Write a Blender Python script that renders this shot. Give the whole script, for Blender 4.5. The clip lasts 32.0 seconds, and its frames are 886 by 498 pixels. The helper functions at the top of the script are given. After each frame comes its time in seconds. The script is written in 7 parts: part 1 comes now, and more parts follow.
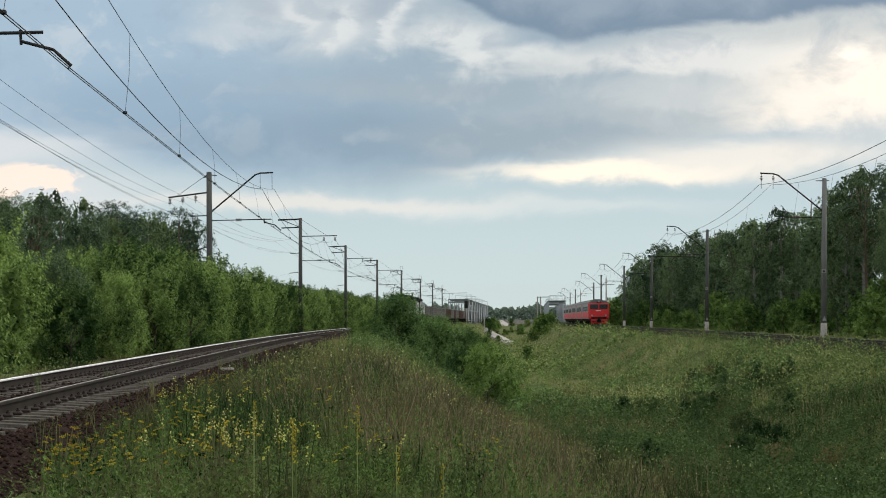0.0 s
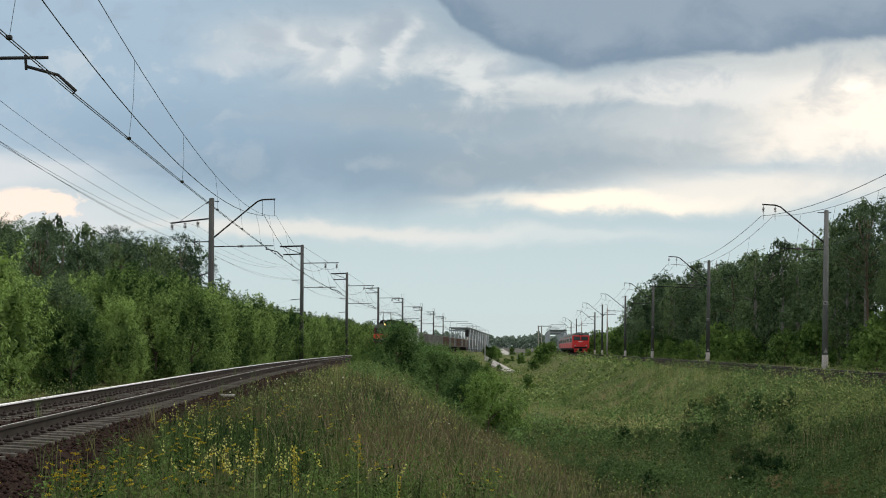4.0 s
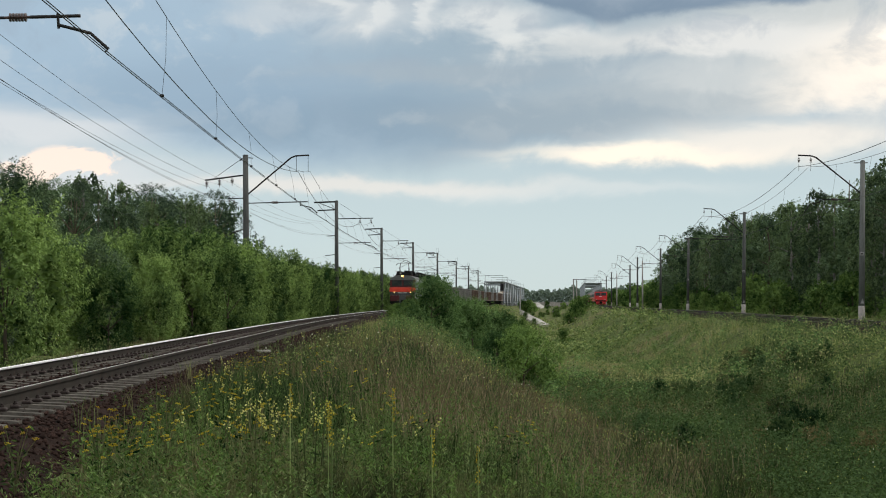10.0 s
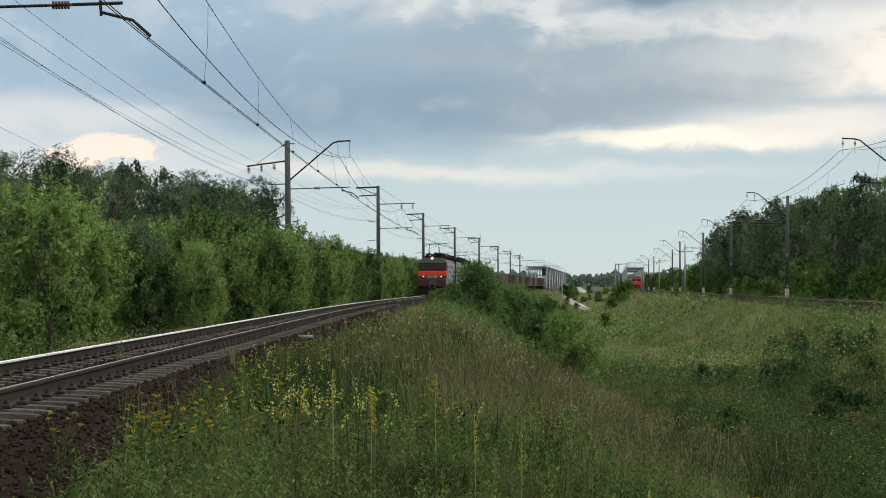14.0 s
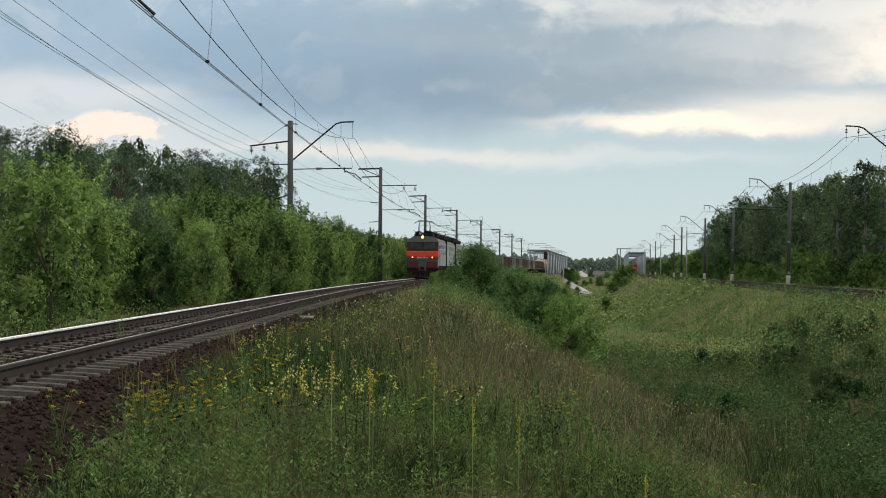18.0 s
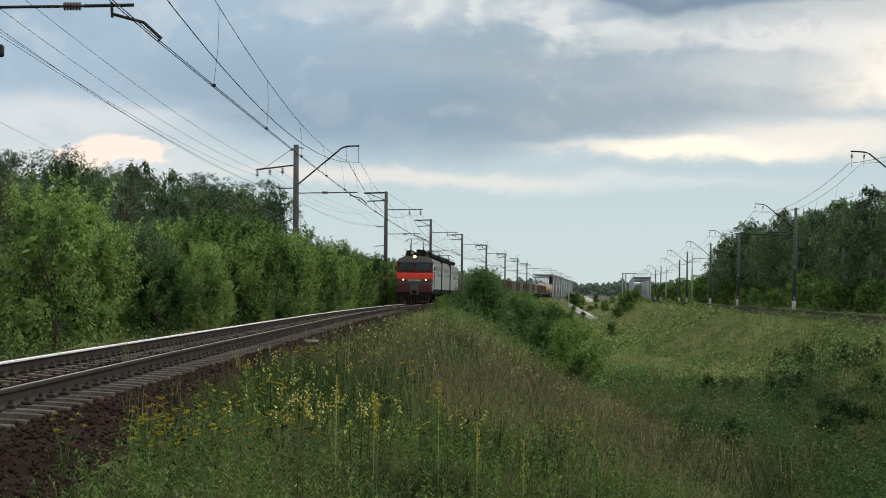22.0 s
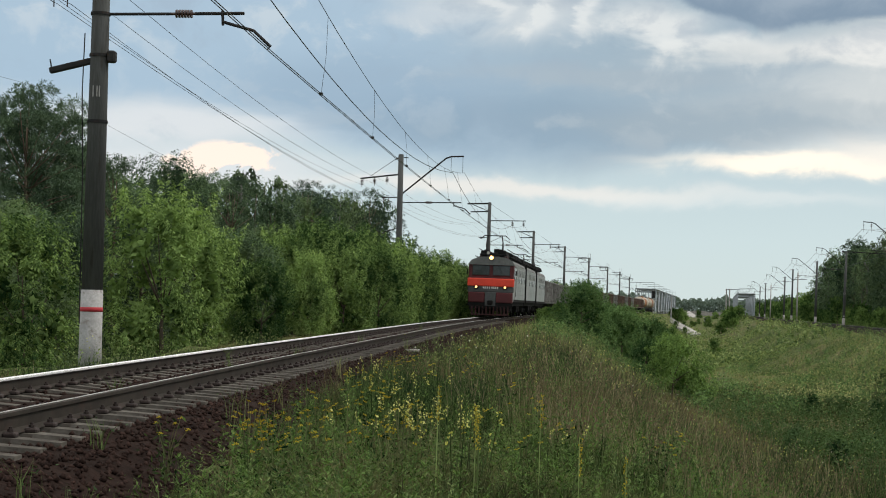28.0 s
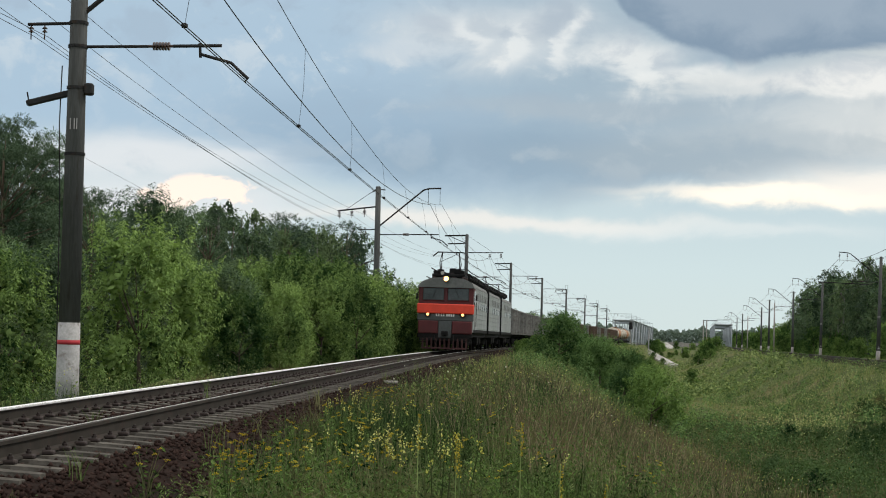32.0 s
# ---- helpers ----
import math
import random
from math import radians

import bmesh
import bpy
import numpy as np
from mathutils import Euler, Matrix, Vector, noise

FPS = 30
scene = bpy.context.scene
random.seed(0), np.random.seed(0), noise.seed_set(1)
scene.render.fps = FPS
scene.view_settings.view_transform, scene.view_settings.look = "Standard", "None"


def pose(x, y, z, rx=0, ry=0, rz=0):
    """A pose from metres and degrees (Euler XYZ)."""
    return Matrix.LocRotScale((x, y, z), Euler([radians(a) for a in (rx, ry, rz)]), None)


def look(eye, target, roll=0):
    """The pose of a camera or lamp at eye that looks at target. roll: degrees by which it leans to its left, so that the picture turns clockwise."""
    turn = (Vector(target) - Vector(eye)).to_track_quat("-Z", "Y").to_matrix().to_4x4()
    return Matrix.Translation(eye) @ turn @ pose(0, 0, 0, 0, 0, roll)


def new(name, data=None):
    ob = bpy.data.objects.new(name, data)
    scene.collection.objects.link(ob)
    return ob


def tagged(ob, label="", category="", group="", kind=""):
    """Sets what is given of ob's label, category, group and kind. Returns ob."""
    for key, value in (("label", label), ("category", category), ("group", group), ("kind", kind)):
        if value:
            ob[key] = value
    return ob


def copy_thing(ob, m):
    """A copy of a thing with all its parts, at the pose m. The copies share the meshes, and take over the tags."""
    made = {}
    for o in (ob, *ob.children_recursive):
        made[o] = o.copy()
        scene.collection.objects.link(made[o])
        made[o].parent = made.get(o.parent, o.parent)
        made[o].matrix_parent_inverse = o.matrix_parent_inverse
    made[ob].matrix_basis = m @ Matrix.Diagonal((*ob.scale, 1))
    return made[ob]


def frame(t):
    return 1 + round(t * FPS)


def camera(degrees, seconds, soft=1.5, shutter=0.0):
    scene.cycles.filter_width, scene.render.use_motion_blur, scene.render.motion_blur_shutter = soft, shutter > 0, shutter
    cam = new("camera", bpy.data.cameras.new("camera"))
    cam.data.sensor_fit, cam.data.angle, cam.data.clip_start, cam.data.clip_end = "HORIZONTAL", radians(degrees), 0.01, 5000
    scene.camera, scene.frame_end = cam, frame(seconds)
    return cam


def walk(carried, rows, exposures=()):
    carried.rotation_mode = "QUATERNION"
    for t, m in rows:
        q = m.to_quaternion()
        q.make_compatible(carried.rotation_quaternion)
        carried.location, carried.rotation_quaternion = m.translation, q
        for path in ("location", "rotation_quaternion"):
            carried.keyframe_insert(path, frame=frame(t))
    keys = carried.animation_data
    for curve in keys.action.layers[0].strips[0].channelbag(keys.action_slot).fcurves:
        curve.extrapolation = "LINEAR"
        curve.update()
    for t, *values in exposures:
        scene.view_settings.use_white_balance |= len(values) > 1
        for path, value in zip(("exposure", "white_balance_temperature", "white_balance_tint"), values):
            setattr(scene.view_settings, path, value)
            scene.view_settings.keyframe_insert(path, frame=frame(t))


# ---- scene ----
# Metres; y runs away along the railway, x to the right, z = 0 is the top of the rails.
cam = camera(30.76, 32.0, soft=1.0)
walk(cam, [
    (0, look((-0.000, -0.000, 1.000), (-0.000, 99.905, 5.347), -0.000)),
    (0.5, look((0.018, -0.008, 1.001), (0.745, 99.885, 5.563), -0.033)),
    (1, look((0.021, -0.026, 0.989), (1.214, 99.867, 5.471), 0.383)),
    (1.5, look((0.012, -0.032, 0.995), (0.972, 99.833, 6.100), 0.644)),
    (2, look((0.007, -0.036, 0.996), (0.855, 99.811, 6.457), 0.868)),
    (2.5, look((0.001, -0.026, 0.995), (0.502, 99.819, 6.527), 0.788)),
    (3, look((-0.009, -0.017, 1.002), (0.085, 99.814, 6.804), 0.627)),
    (3.5, look((-0.013, -0.015, 1.009), (-0.096, 99.797, 7.146), 0.618)),
    (5.5, look((0.002, -0.026, 1.004), (-0.443, 99.820, 6.537), 0.058)),
    (6, look((0.002, -0.015, 1.008), (-0.860, 99.847, 6.190), -0.170)),
    (6.5, look((-0.002, -0.016, 0.998), (-2.042, 99.860, 5.544), -0.148)),
    (7, look((0.001, -0.027, 1.004), (-2.875, 99.835, 5.410), -0.210)),
    (7.5, look((0.008, -0.030, 1.004), (-2.265, 99.845, 5.463), -0.739)),
    (8, look((0.013, -0.028, 1.002), (-2.050, 99.861, 5.239), -0.890)),
    (8.5, look((0.009, -0.014, 1.005), (-2.424, 99.886, 4.752), -0.807)),
    (9, look((0.001, -0.010, 1.007), (-2.765, 99.897, 4.320), -0.482)),
    (9.5, look((-0.003, 0.002, 1.005), (-2.613, 99.910, 4.422), -0.154)),
    (10, look((0.004, -0.011, 1.005), (-2.226, 99.911, 4.260), 0.053)),
    (10.5, look((0.005, 0.004, 1.000), (-2.001, 99.947, 3.709), 0.422)),
    (11, look((0.003, 0.008, 1.003), (-1.977, 99.958, 3.476), 0.669)),
    (11.5, look((0.005, -0.002, 1.006), (-2.614, 99.925, 3.775), 0.628)),
    (12, look((0.003, -0.012, 1.005), (-3.500, 99.878, 4.119), 0.367)),
    (12.5, look((0.007, -0.012, 1.013), (-4.147, 99.855, 4.067), 0.033)),
    (13, look((0.003, -0.013, 1.008), (-4.595, 99.842, 3.814), -0.190)),
    (13.5, look((-0.001, 0.008, 1.009), (-4.710, 99.865, 3.539), -0.058)),
    (15.5, look((0.007, -0.014, 1.010), (-5.278, 99.825, 3.096), -0.325)),
    (16, look((0.003, -0.018, 1.012), (-5.913, 99.784, 3.141), 0.056)),
    (16.5, look((0.004, -0.013, 1.013), (-5.931, 99.792, 2.955), 0.366)),
    (17, look((0.006, -0.007, 1.009), (-5.120, 99.849, 2.629), 0.529)),
    (17.5, look((0.010, -0.004, 1.011), (-4.868, 99.866, 2.518), 0.650)),
    (18, look((0.010, -0.006, 1.016), (-4.913, 99.865, 2.233), 0.669)),
    (18.5, look((0.007, 0.021, 1.010), (-5.022, 99.894, 1.301), 0.490)),
    (19, look((0.008, 0.015, 1.008), (-5.697, 99.838, 2.674), 0.546)),
    (19.5, look((0.011, 0.006, 1.015), (-5.252, 99.833, 3.669), 0.796)),
    (20, look((0.012, -0.012, 1.015), (-4.859, 99.831, 3.756), 0.945)),
    (20.5, look((0.014, -0.020, 1.014), (-5.005, 99.820, 3.609), 0.896)),
    (21, look((0.013, -0.009, 1.015), (-5.307, 99.821, 3.413), 0.839)),
    (21.5, look((0.017, -0.014, 1.012), (-5.320, 99.814, 3.432), 0.732)),
    (22, look((0.012, -0.005, 1.014), (-5.260, 99.819, 3.735), 0.834)),
    (22.5, look((0.012, -0.011, 1.015), (-5.229, 99.821, 3.495), 0.996)),
    (23, look((0.014, -0.005, 1.011), (-6.041, 99.787, 3.210), 1.551)),
    (23.5, look((0.001, -0.020, 1.022), (-7.068, 99.682, 4.102), 2.381)),
    (24, look((-0.000, -0.010, 1.024), (-8.018, 99.619, 4.139), 2.104)),
    (24.5, look((0.006, 0.015, 1.017), (-9.375, 99.558, 2.789), 1.165)),
    (25, look((0.011, 0.009, 1.018), (-10.773, 99.416, 2.378), 0.801)),
    (25.5, look((0.001, 0.018, 1.019), (-11.167, 99.357, 3.646), 1.187)),
    (27.5, look((-0.011, 0.050, 1.018), (-11.325, 99.366, 3.905), 2.060)),
    (28, look((-0.011, 0.045, 1.021), (-11.620, 99.316, 4.258), 2.111)),
    (28.5, look((-0.017, 0.056, 1.018), (-11.702, 99.326, 4.002), 2.033)),
    (29, look((-0.014, 0.063, 1.022), (-12.039, 99.285, 4.256), 1.918)),
    (29.5, look((-0.023, 0.051, 1.029), (-12.596, 99.172, 5.158), 2.020)),
    (30, look((-0.018, 0.039, 1.020), (-12.386, 99.172, 5.447), 2.090)),
    (30.5, look((-0.020, 0.049, 1.014), (-11.630, 99.294, 4.974), 1.906)),
    (31, look((-0.020, 0.042, 1.010), (-11.036, 99.358, 4.875), 2.119)),
    (31.5, look((-0.021, 0.040, 0.997), (-10.656, 99.372, 5.461), 2.271)),
    (32, look((-0.023, 0.018, 0.992), (-10.290, 99.348, 6.284), 1.829)),
], [(0, 0.0), (22, 0.0), (25, 0.11), (28, 0.06), (32, 0.1)])

# ---------------------------------------------------------------- node helpers
def links(tree, a, b):
    tree.links.new(a, b)


def val(tree, op, *args):
    """A math node on sockets or numbers."""
    n = tree.nodes.new("ShaderNodeMath")
    n.operation = op
    for i, a in enumerate(args):
        if isinstance(a, (int, float)):
            n.inputs[i].default_value = a
        else:
            tree.links.new(a, n.inputs[i])
    return n.outputs[0]


def mixc(tree, fac, a, b, blend="MIX"):
    n = tree.nodes.new("ShaderNodeMix")
    n.data_type, n.blend_type = "RGBA", blend
    for sock, v in ((n.inputs[0], fac), (n.inputs[6], a), (n.inputs[7], b)):
        if isinstance(v, (int, float)):
            sock.default_value = v
        elif isinstance(v, (tuple, list)):
            sock.default_value = (*v[:3], 1)
        else:
            tree.links.new(v, sock)
    return n.outputs[2]


def step(tree, x, lo, hi):
    n = tree.nodes.new("ShaderNodeMapRange")
    n.interpolation_type = "SMOOTHSTEP"
    n.inputs[1].default_value, n.inputs[2].default_value = lo, hi
    tree.links.new(x, n.inputs[0])
    return n.outputs[0]


def fnoise(tree, vec, scale, detail=4.0, rough=0.55, dist=0.0):
    n = tree.nodes.new("ShaderNodeTexNoise")
    n.inputs["Scale"].default_value, n.inputs["Detail"].default_value = scale, detail
    n.inputs["Roughness"].default_value, n.inputs["Distortion"].default_value = rough, dist
    if vec is not None:
        tree.links.new(vec, n.inputs["Vector"])
    return n.outputs["Fac"]


def xyz(tree, x, y, z=0.0):
    n = tree.nodes.new("ShaderNodeCombineXYZ")
    for i, a in enumerate((x, y, z)):
        if isinstance(a, (int, float)):
            n.inputs[i].default_value = a
        else:
            tree.links.new(a, n.inputs[i])
    return n.outputs[0]


# ---------------------------------------------------------------- sky and sun
SUN_AZ, SUN_EL = 74.0, 50.0          # degrees right of the line's run, and up
world = bpy.data.worlds.new("sky")
scene.world = world
world.use_nodes = True
wt = world.node_tree
wt.nodes.clear()
tc = wt.nodes.new("ShaderNodeTexCoord")
sp = wt.nodes.new("ShaderNodeSeparateXYZ")
links(wt, tc.outputs["Generated"], sp.inputs[0])
deg = 180 / math.pi
AZ = val(wt, "MULTIPLY", val(wt, "ARCTAN2", sp.outputs[0], sp.outputs[1]), deg)
EL = val(wt, "MULTIPLY", val(wt, "ARCSINE", sp.outputs[2]), deg)
# cloud field: long soft swells low down, rounder puffs above
WARP = val(wt, "SUBTRACT", fnoise(wt, xyz(wt, val(wt, "MULTIPLY", AZ, 0.16), val(wt, "MULTIPLY", EL, 0.5)), 0.9, 5, 0.55, 0.4), 0.5)
PUFF = val(wt, "SUBTRACT", fnoise(wt, xyz(wt, val(wt, "MULTIPLY", AZ, 0.75), EL, 3.1), 0.55, 9, 0.58, 0.35), 0.5)
AZW = val(wt, "ADD", AZ, val(wt, "ADD", val(wt, "MULTIPLY", WARP, 4.0), val(wt, "MULTIPLY", PUFF, 2.0)))
ELW = val(wt, "ADD", EL, val(wt, "ADD", val(wt, "MULTIPLY", WARP, 1.6), val(wt, "MULTIPLY", PUFF, 1.0)))


def blob(u, v, su, sv, fray=0.9, lo=0.15, hi=0.75):
    """A soft, frayed cloud bank at azimuth u and height v, in degrees."""
    a = val(wt, "POWER", val(wt, "DIVIDE", val(wt, "SUBTRACT", AZW, u), su), 2.0)
    b = val(wt, "POWER", val(wt, "DIVIDE", val(wt, "SUBTRACT", ELW, v), sv), 2.0)
    g = val(wt, "EXPONENT", val(wt, "MULTIPLY", val(wt, "ADD", a, b), -1.0))
    g = val(wt, "MULTIPLY", g, val(wt, "ADD", val(wt, "MULTIPLY", PUFF, fray * 2.2), 1.0))
    return step(wt, g, lo, hi)


def above(edge, puff):
    """The part of the sky above a cloud's lower edge, given as (azimuth, height) points."""
    r = wt.nodes.new("ShaderNodeValToRGB")
    links(wt, val(wt, "DIVIDE", val(wt, "ADD", AZ, 30.0), 60.0), r.inputs[0])
    while len(r.color_ramp.elements) < len(edge):
        r.color_ramp.elements.new(0.5)
    for e, (u, v) in zip(r.color_ramp.elements, edge):
        e.position, e.color = (u + 30) / 60, (v / 20, v / 20, v / 20, 1)
    up = val(wt, "SUBTRACT", EL, val(wt, "MULTIPLY", r.outputs[0], 20.0))
    return val(wt, "ADD", up, val(wt, "MULTIPLY", PUFF, puff))


sky = wt.nodes.new("ShaderNodeTexSky")
sky.sky_type, sky.sun_disc = "NISHITA", False
sky.sun_elevation, sky.sun_rotation = radians(SUN_EL), radians(SUN_AZ)
sky.air_density, sky.dust_density = 1.2, 1.5
clear = wt.nodes.new("ShaderNodeVectorMath")
clear.operation = "SCALE"
links(wt, sky.outputs[0], clear.inputs[0])
clear.inputs[3].default_value = 0.1
# thin overcast: pale at the skyline, blue-grey above
ramp = wt.nodes.new("ShaderNodeValToRGB")
links(wt, val(wt, "DIVIDE", EL, 90.0), ramp.inputs[0])
SKYRAMP = ((0.0, (0.52, 0.625, 0.645)), (0.027, (0.485, 0.605, 0.655)), (0.05, (0.44, 0.555, 0.62)), (0.08, (0.35, 0.46, 0.56)), (0.12, (0.42, 0.49, 0.55)), (0.20, (0.78, 0.81, 0.82)), (0.40, (0.92, 0.96, 1.0)), (1.0, (1.0, 1.0, 1.0)))
while len(ramp.color_ramp.elements) < len(SKYRAMP):
    ramp.color_ramp.elements.new(0.5)
for e, (p, c) in zip(ramp.color_ramp.elements, SKYRAMP):
    e.position, e.color = p, (*c, 1)
col = mixc(wt, 0.93, clear.outputs[0], ramp.outputs[0])
# the grey-blue deck, bluer on the left
deck = step(wt, above(((-22, 6.6), (-14, 6.3), (-10.2, 5.3), (-6.2, 4.6), (-2, 4.7), (1, 5.3), (5, 5.8), (9, 6.3), (13, 7.0), (18, 7.4)), 1.2), -0.55, 0.8)
deck_col = mixc(wt, step(wt, AZW, -12, 1), (0.315, 0.44, 0.57), (0.275, 0.372, 0.46))
deck_col = mixc(wt, step(wt, AZW, 2, 13), deck_col, (0.50, 0.545, 0.565))
high = step(wt, EL, 12.0, 24.0)
deck_col = mixc(wt, high, deck_col, ramp.outputs[0])
col = mixc(wt, val(wt, "MULTIPLY", deck, 0.92), col, deck_col)
CLOUDS = [  # azimuth, height, half width, half height, colour, cover
    (-4, 6.5, 7.5, 1.1, (0.225, 0.325, 0.43), 0.85),
    (-9.5, 7.6, 5.0, 1.2, (0.255, 0.365, 0.485), 0.7),
    (3, 6.5, 6, 0.8, (0.30, 0.375, 0.44), 0.7),
    (7, 7.3, 6, 0.6, (0.40, 0.46, 0.505), 0.6),
    (-1.0, 8.1, 6, 0.55, (0.33, 0.40, 0.465), 0.6),
    (-4.6, 10.6, 4.4, 1.25, (0.50, 0.56, 0.61), 0.85),
    (0.6, 10.0, 1.9, 0.85, (0.64, 0.68, 0.70), 0.85),
    (2.2, 9.25, 2.4, 0.36, (0.66, 0.70, 0.715), 0.8),
    (-5.2, 10.6, 0.45, 0.8, (0.62, 0.665, 0.695), 0.6),
    (-3.6, 10.3, 0.5, 0.75, (0.64, 0.685, 0.71), 0.65),
    (-1.9, 10.5, 0.45, 0.9, (0.66, 0.70, 0.72), 0.65),
    (-7.8, 9.9, 1.6, 0.5, (0.50, 0.565, 0.625), 0.6),
    (-2.8, 10.9, 0.6, 0.6, (0.35, 0.42, 0.495), 0.55),
    (-4.4, 11.0, 0.5, 0.6, (0.36, 0.43, 0.505), 0.5),
    (-6.4, 11.0, 0.9, 0.5, (0.33, 0.40, 0.49), 0.5),
    (5.0, 8.9, 4.4, 0.5, (0.54, 0.585, 0.61), 0.75),
    (9.5, 9.2, 5, 0.7, (0.70, 0.72, 0.725), 0.8),
    (9, 8.0, 5, 0.5, (0.54, 0.585, 0.61), 0.6),
    (14.8, 8.0, 3.6, 1.8, (0.92, 0.86, 0.78), 0.92),
    (14.0, 9.0, 0.8, 0.4, (1.0, 0.95, 0.86), 0.8),
    (6.3, 5.2, 5.2, 0.40, (0.96, 0.88, 0.76), 0.92),
    (11, 5.7, 5, 0.7, (0.84, 0.80, 0.74), 0.75),
    (-5, 4.05, 8, 0.32, (0.78, 0.74, 0.70), 0.6),
    (3, 3.9, 6, 0.35, (0.64, 0.69, 0.71), 0.4),
    (-16.5, 5.9, 5, 0.7, (0.60, 0.645, 0.69), 0.85),
    (-16, 4.4, 6, 0.9, (0.62, 0.66, 0.70), 0.8),
]
for u, v, su, sv, c, k in CLOUDS:
    soft = v < 6.0
    col = mixc(wt, val(wt, "MULTIPLY", blob(u, v, su, sv, 0.35 if soft else 0.5, 0.0 if soft else 0.08, 0.95 if soft else 0.9), k), col, c)
col = mixc(wt, val(wt, "MULTIPLY", blob(-14.3, 4.75, 1.8, 0.6, 3.0, 0.35, 0.62), 0.85), col, (0.90, 0.77, 0.68))
# relief of the puffs in the upper sky
relief = val(wt, "ADD", val(wt, "MULTIPLY", step(wt, EL, 7.5, 10.0), 0.24), val(wt, "MULTIPLY", step(wt, EL, 3.8, 6.5), 0.12))
col = mixc(wt, val(wt, "MULTIPLY", relief, step(wt, PUFF, 0.02, 0.16)), col, (0.62, 0.66, 0.68))
col = mixc(wt, val(wt, "MULTIPLY", relief, step(wt, PUFF, -0.02, -0.16)), col, (0.27, 0.345, 0.44))
# the dark cloud that hangs over the right-hand line
UPD = above(((-2.0, 14.0), (0.0, 11.9), (0.5, 11.2), (1.5, 10.75), (2.4, 10.25), (3.6, 9.9), (4.8, 9.8), (6.5, 9.95), (8.7, 10.2), (11, 10.3), (16, 10.6), (22, 11.0)), 1.1)
dark_cloud = val(wt, "MULTIPLY", step(wt, UPD, -0.12, 0.28), val(wt, "SUBTRACT", 1.0, step(wt, EL, 12.6, 15.0)))
dark_col = mixc(wt, step(wt, val(wt, "ADD", UPD, val(wt, "MULTIPLY", PUFF, 3.0)), 0.0, 1.8), (0.175, 0.25, 0.345), (0.25, 0.325, 0.415))
col = mixc(wt, val(wt, "MULTIPLY", dark_cloud, 0.95), col, dark_col)
col = mixc(wt, 1.0, col, (1.035, 1.0, 0.958), "MULTIPLY")
# below the skyline
col = mixc(wt, step(wt, EL, -0.1, -3.0), col, (0.10, 0.12, 0.06))
bg = wt.nodes.new("ShaderNodeBackground")
links(wt, col, bg.inputs[0])
bg.inputs[1].default_value = 1.2
wo = wt.nodes.new("ShaderNodeOutputWorld")
links(wt, bg.outputs[0], wo.inputs[0])

sun_data = bpy.data.lights.new("sun", "SUN")
sun_data.energy, sun_data.angle, sun_data.color = 1.5, radians(20), (1.0, 0.93, 0.82)
sun = new("sun", sun_data)
_a, _e = radians(SUN_AZ), radians(SUN_EL)
sun.matrix_world = look((60 * math.sin(_a), 60 * math.cos(_a), 80), (60 * math.sin(_a) - math.sin(_a) * math.cos(_e), 60 * math.cos(_a) - math.cos(_a) * math.cos(_e), 80 - math.sin(_e)))


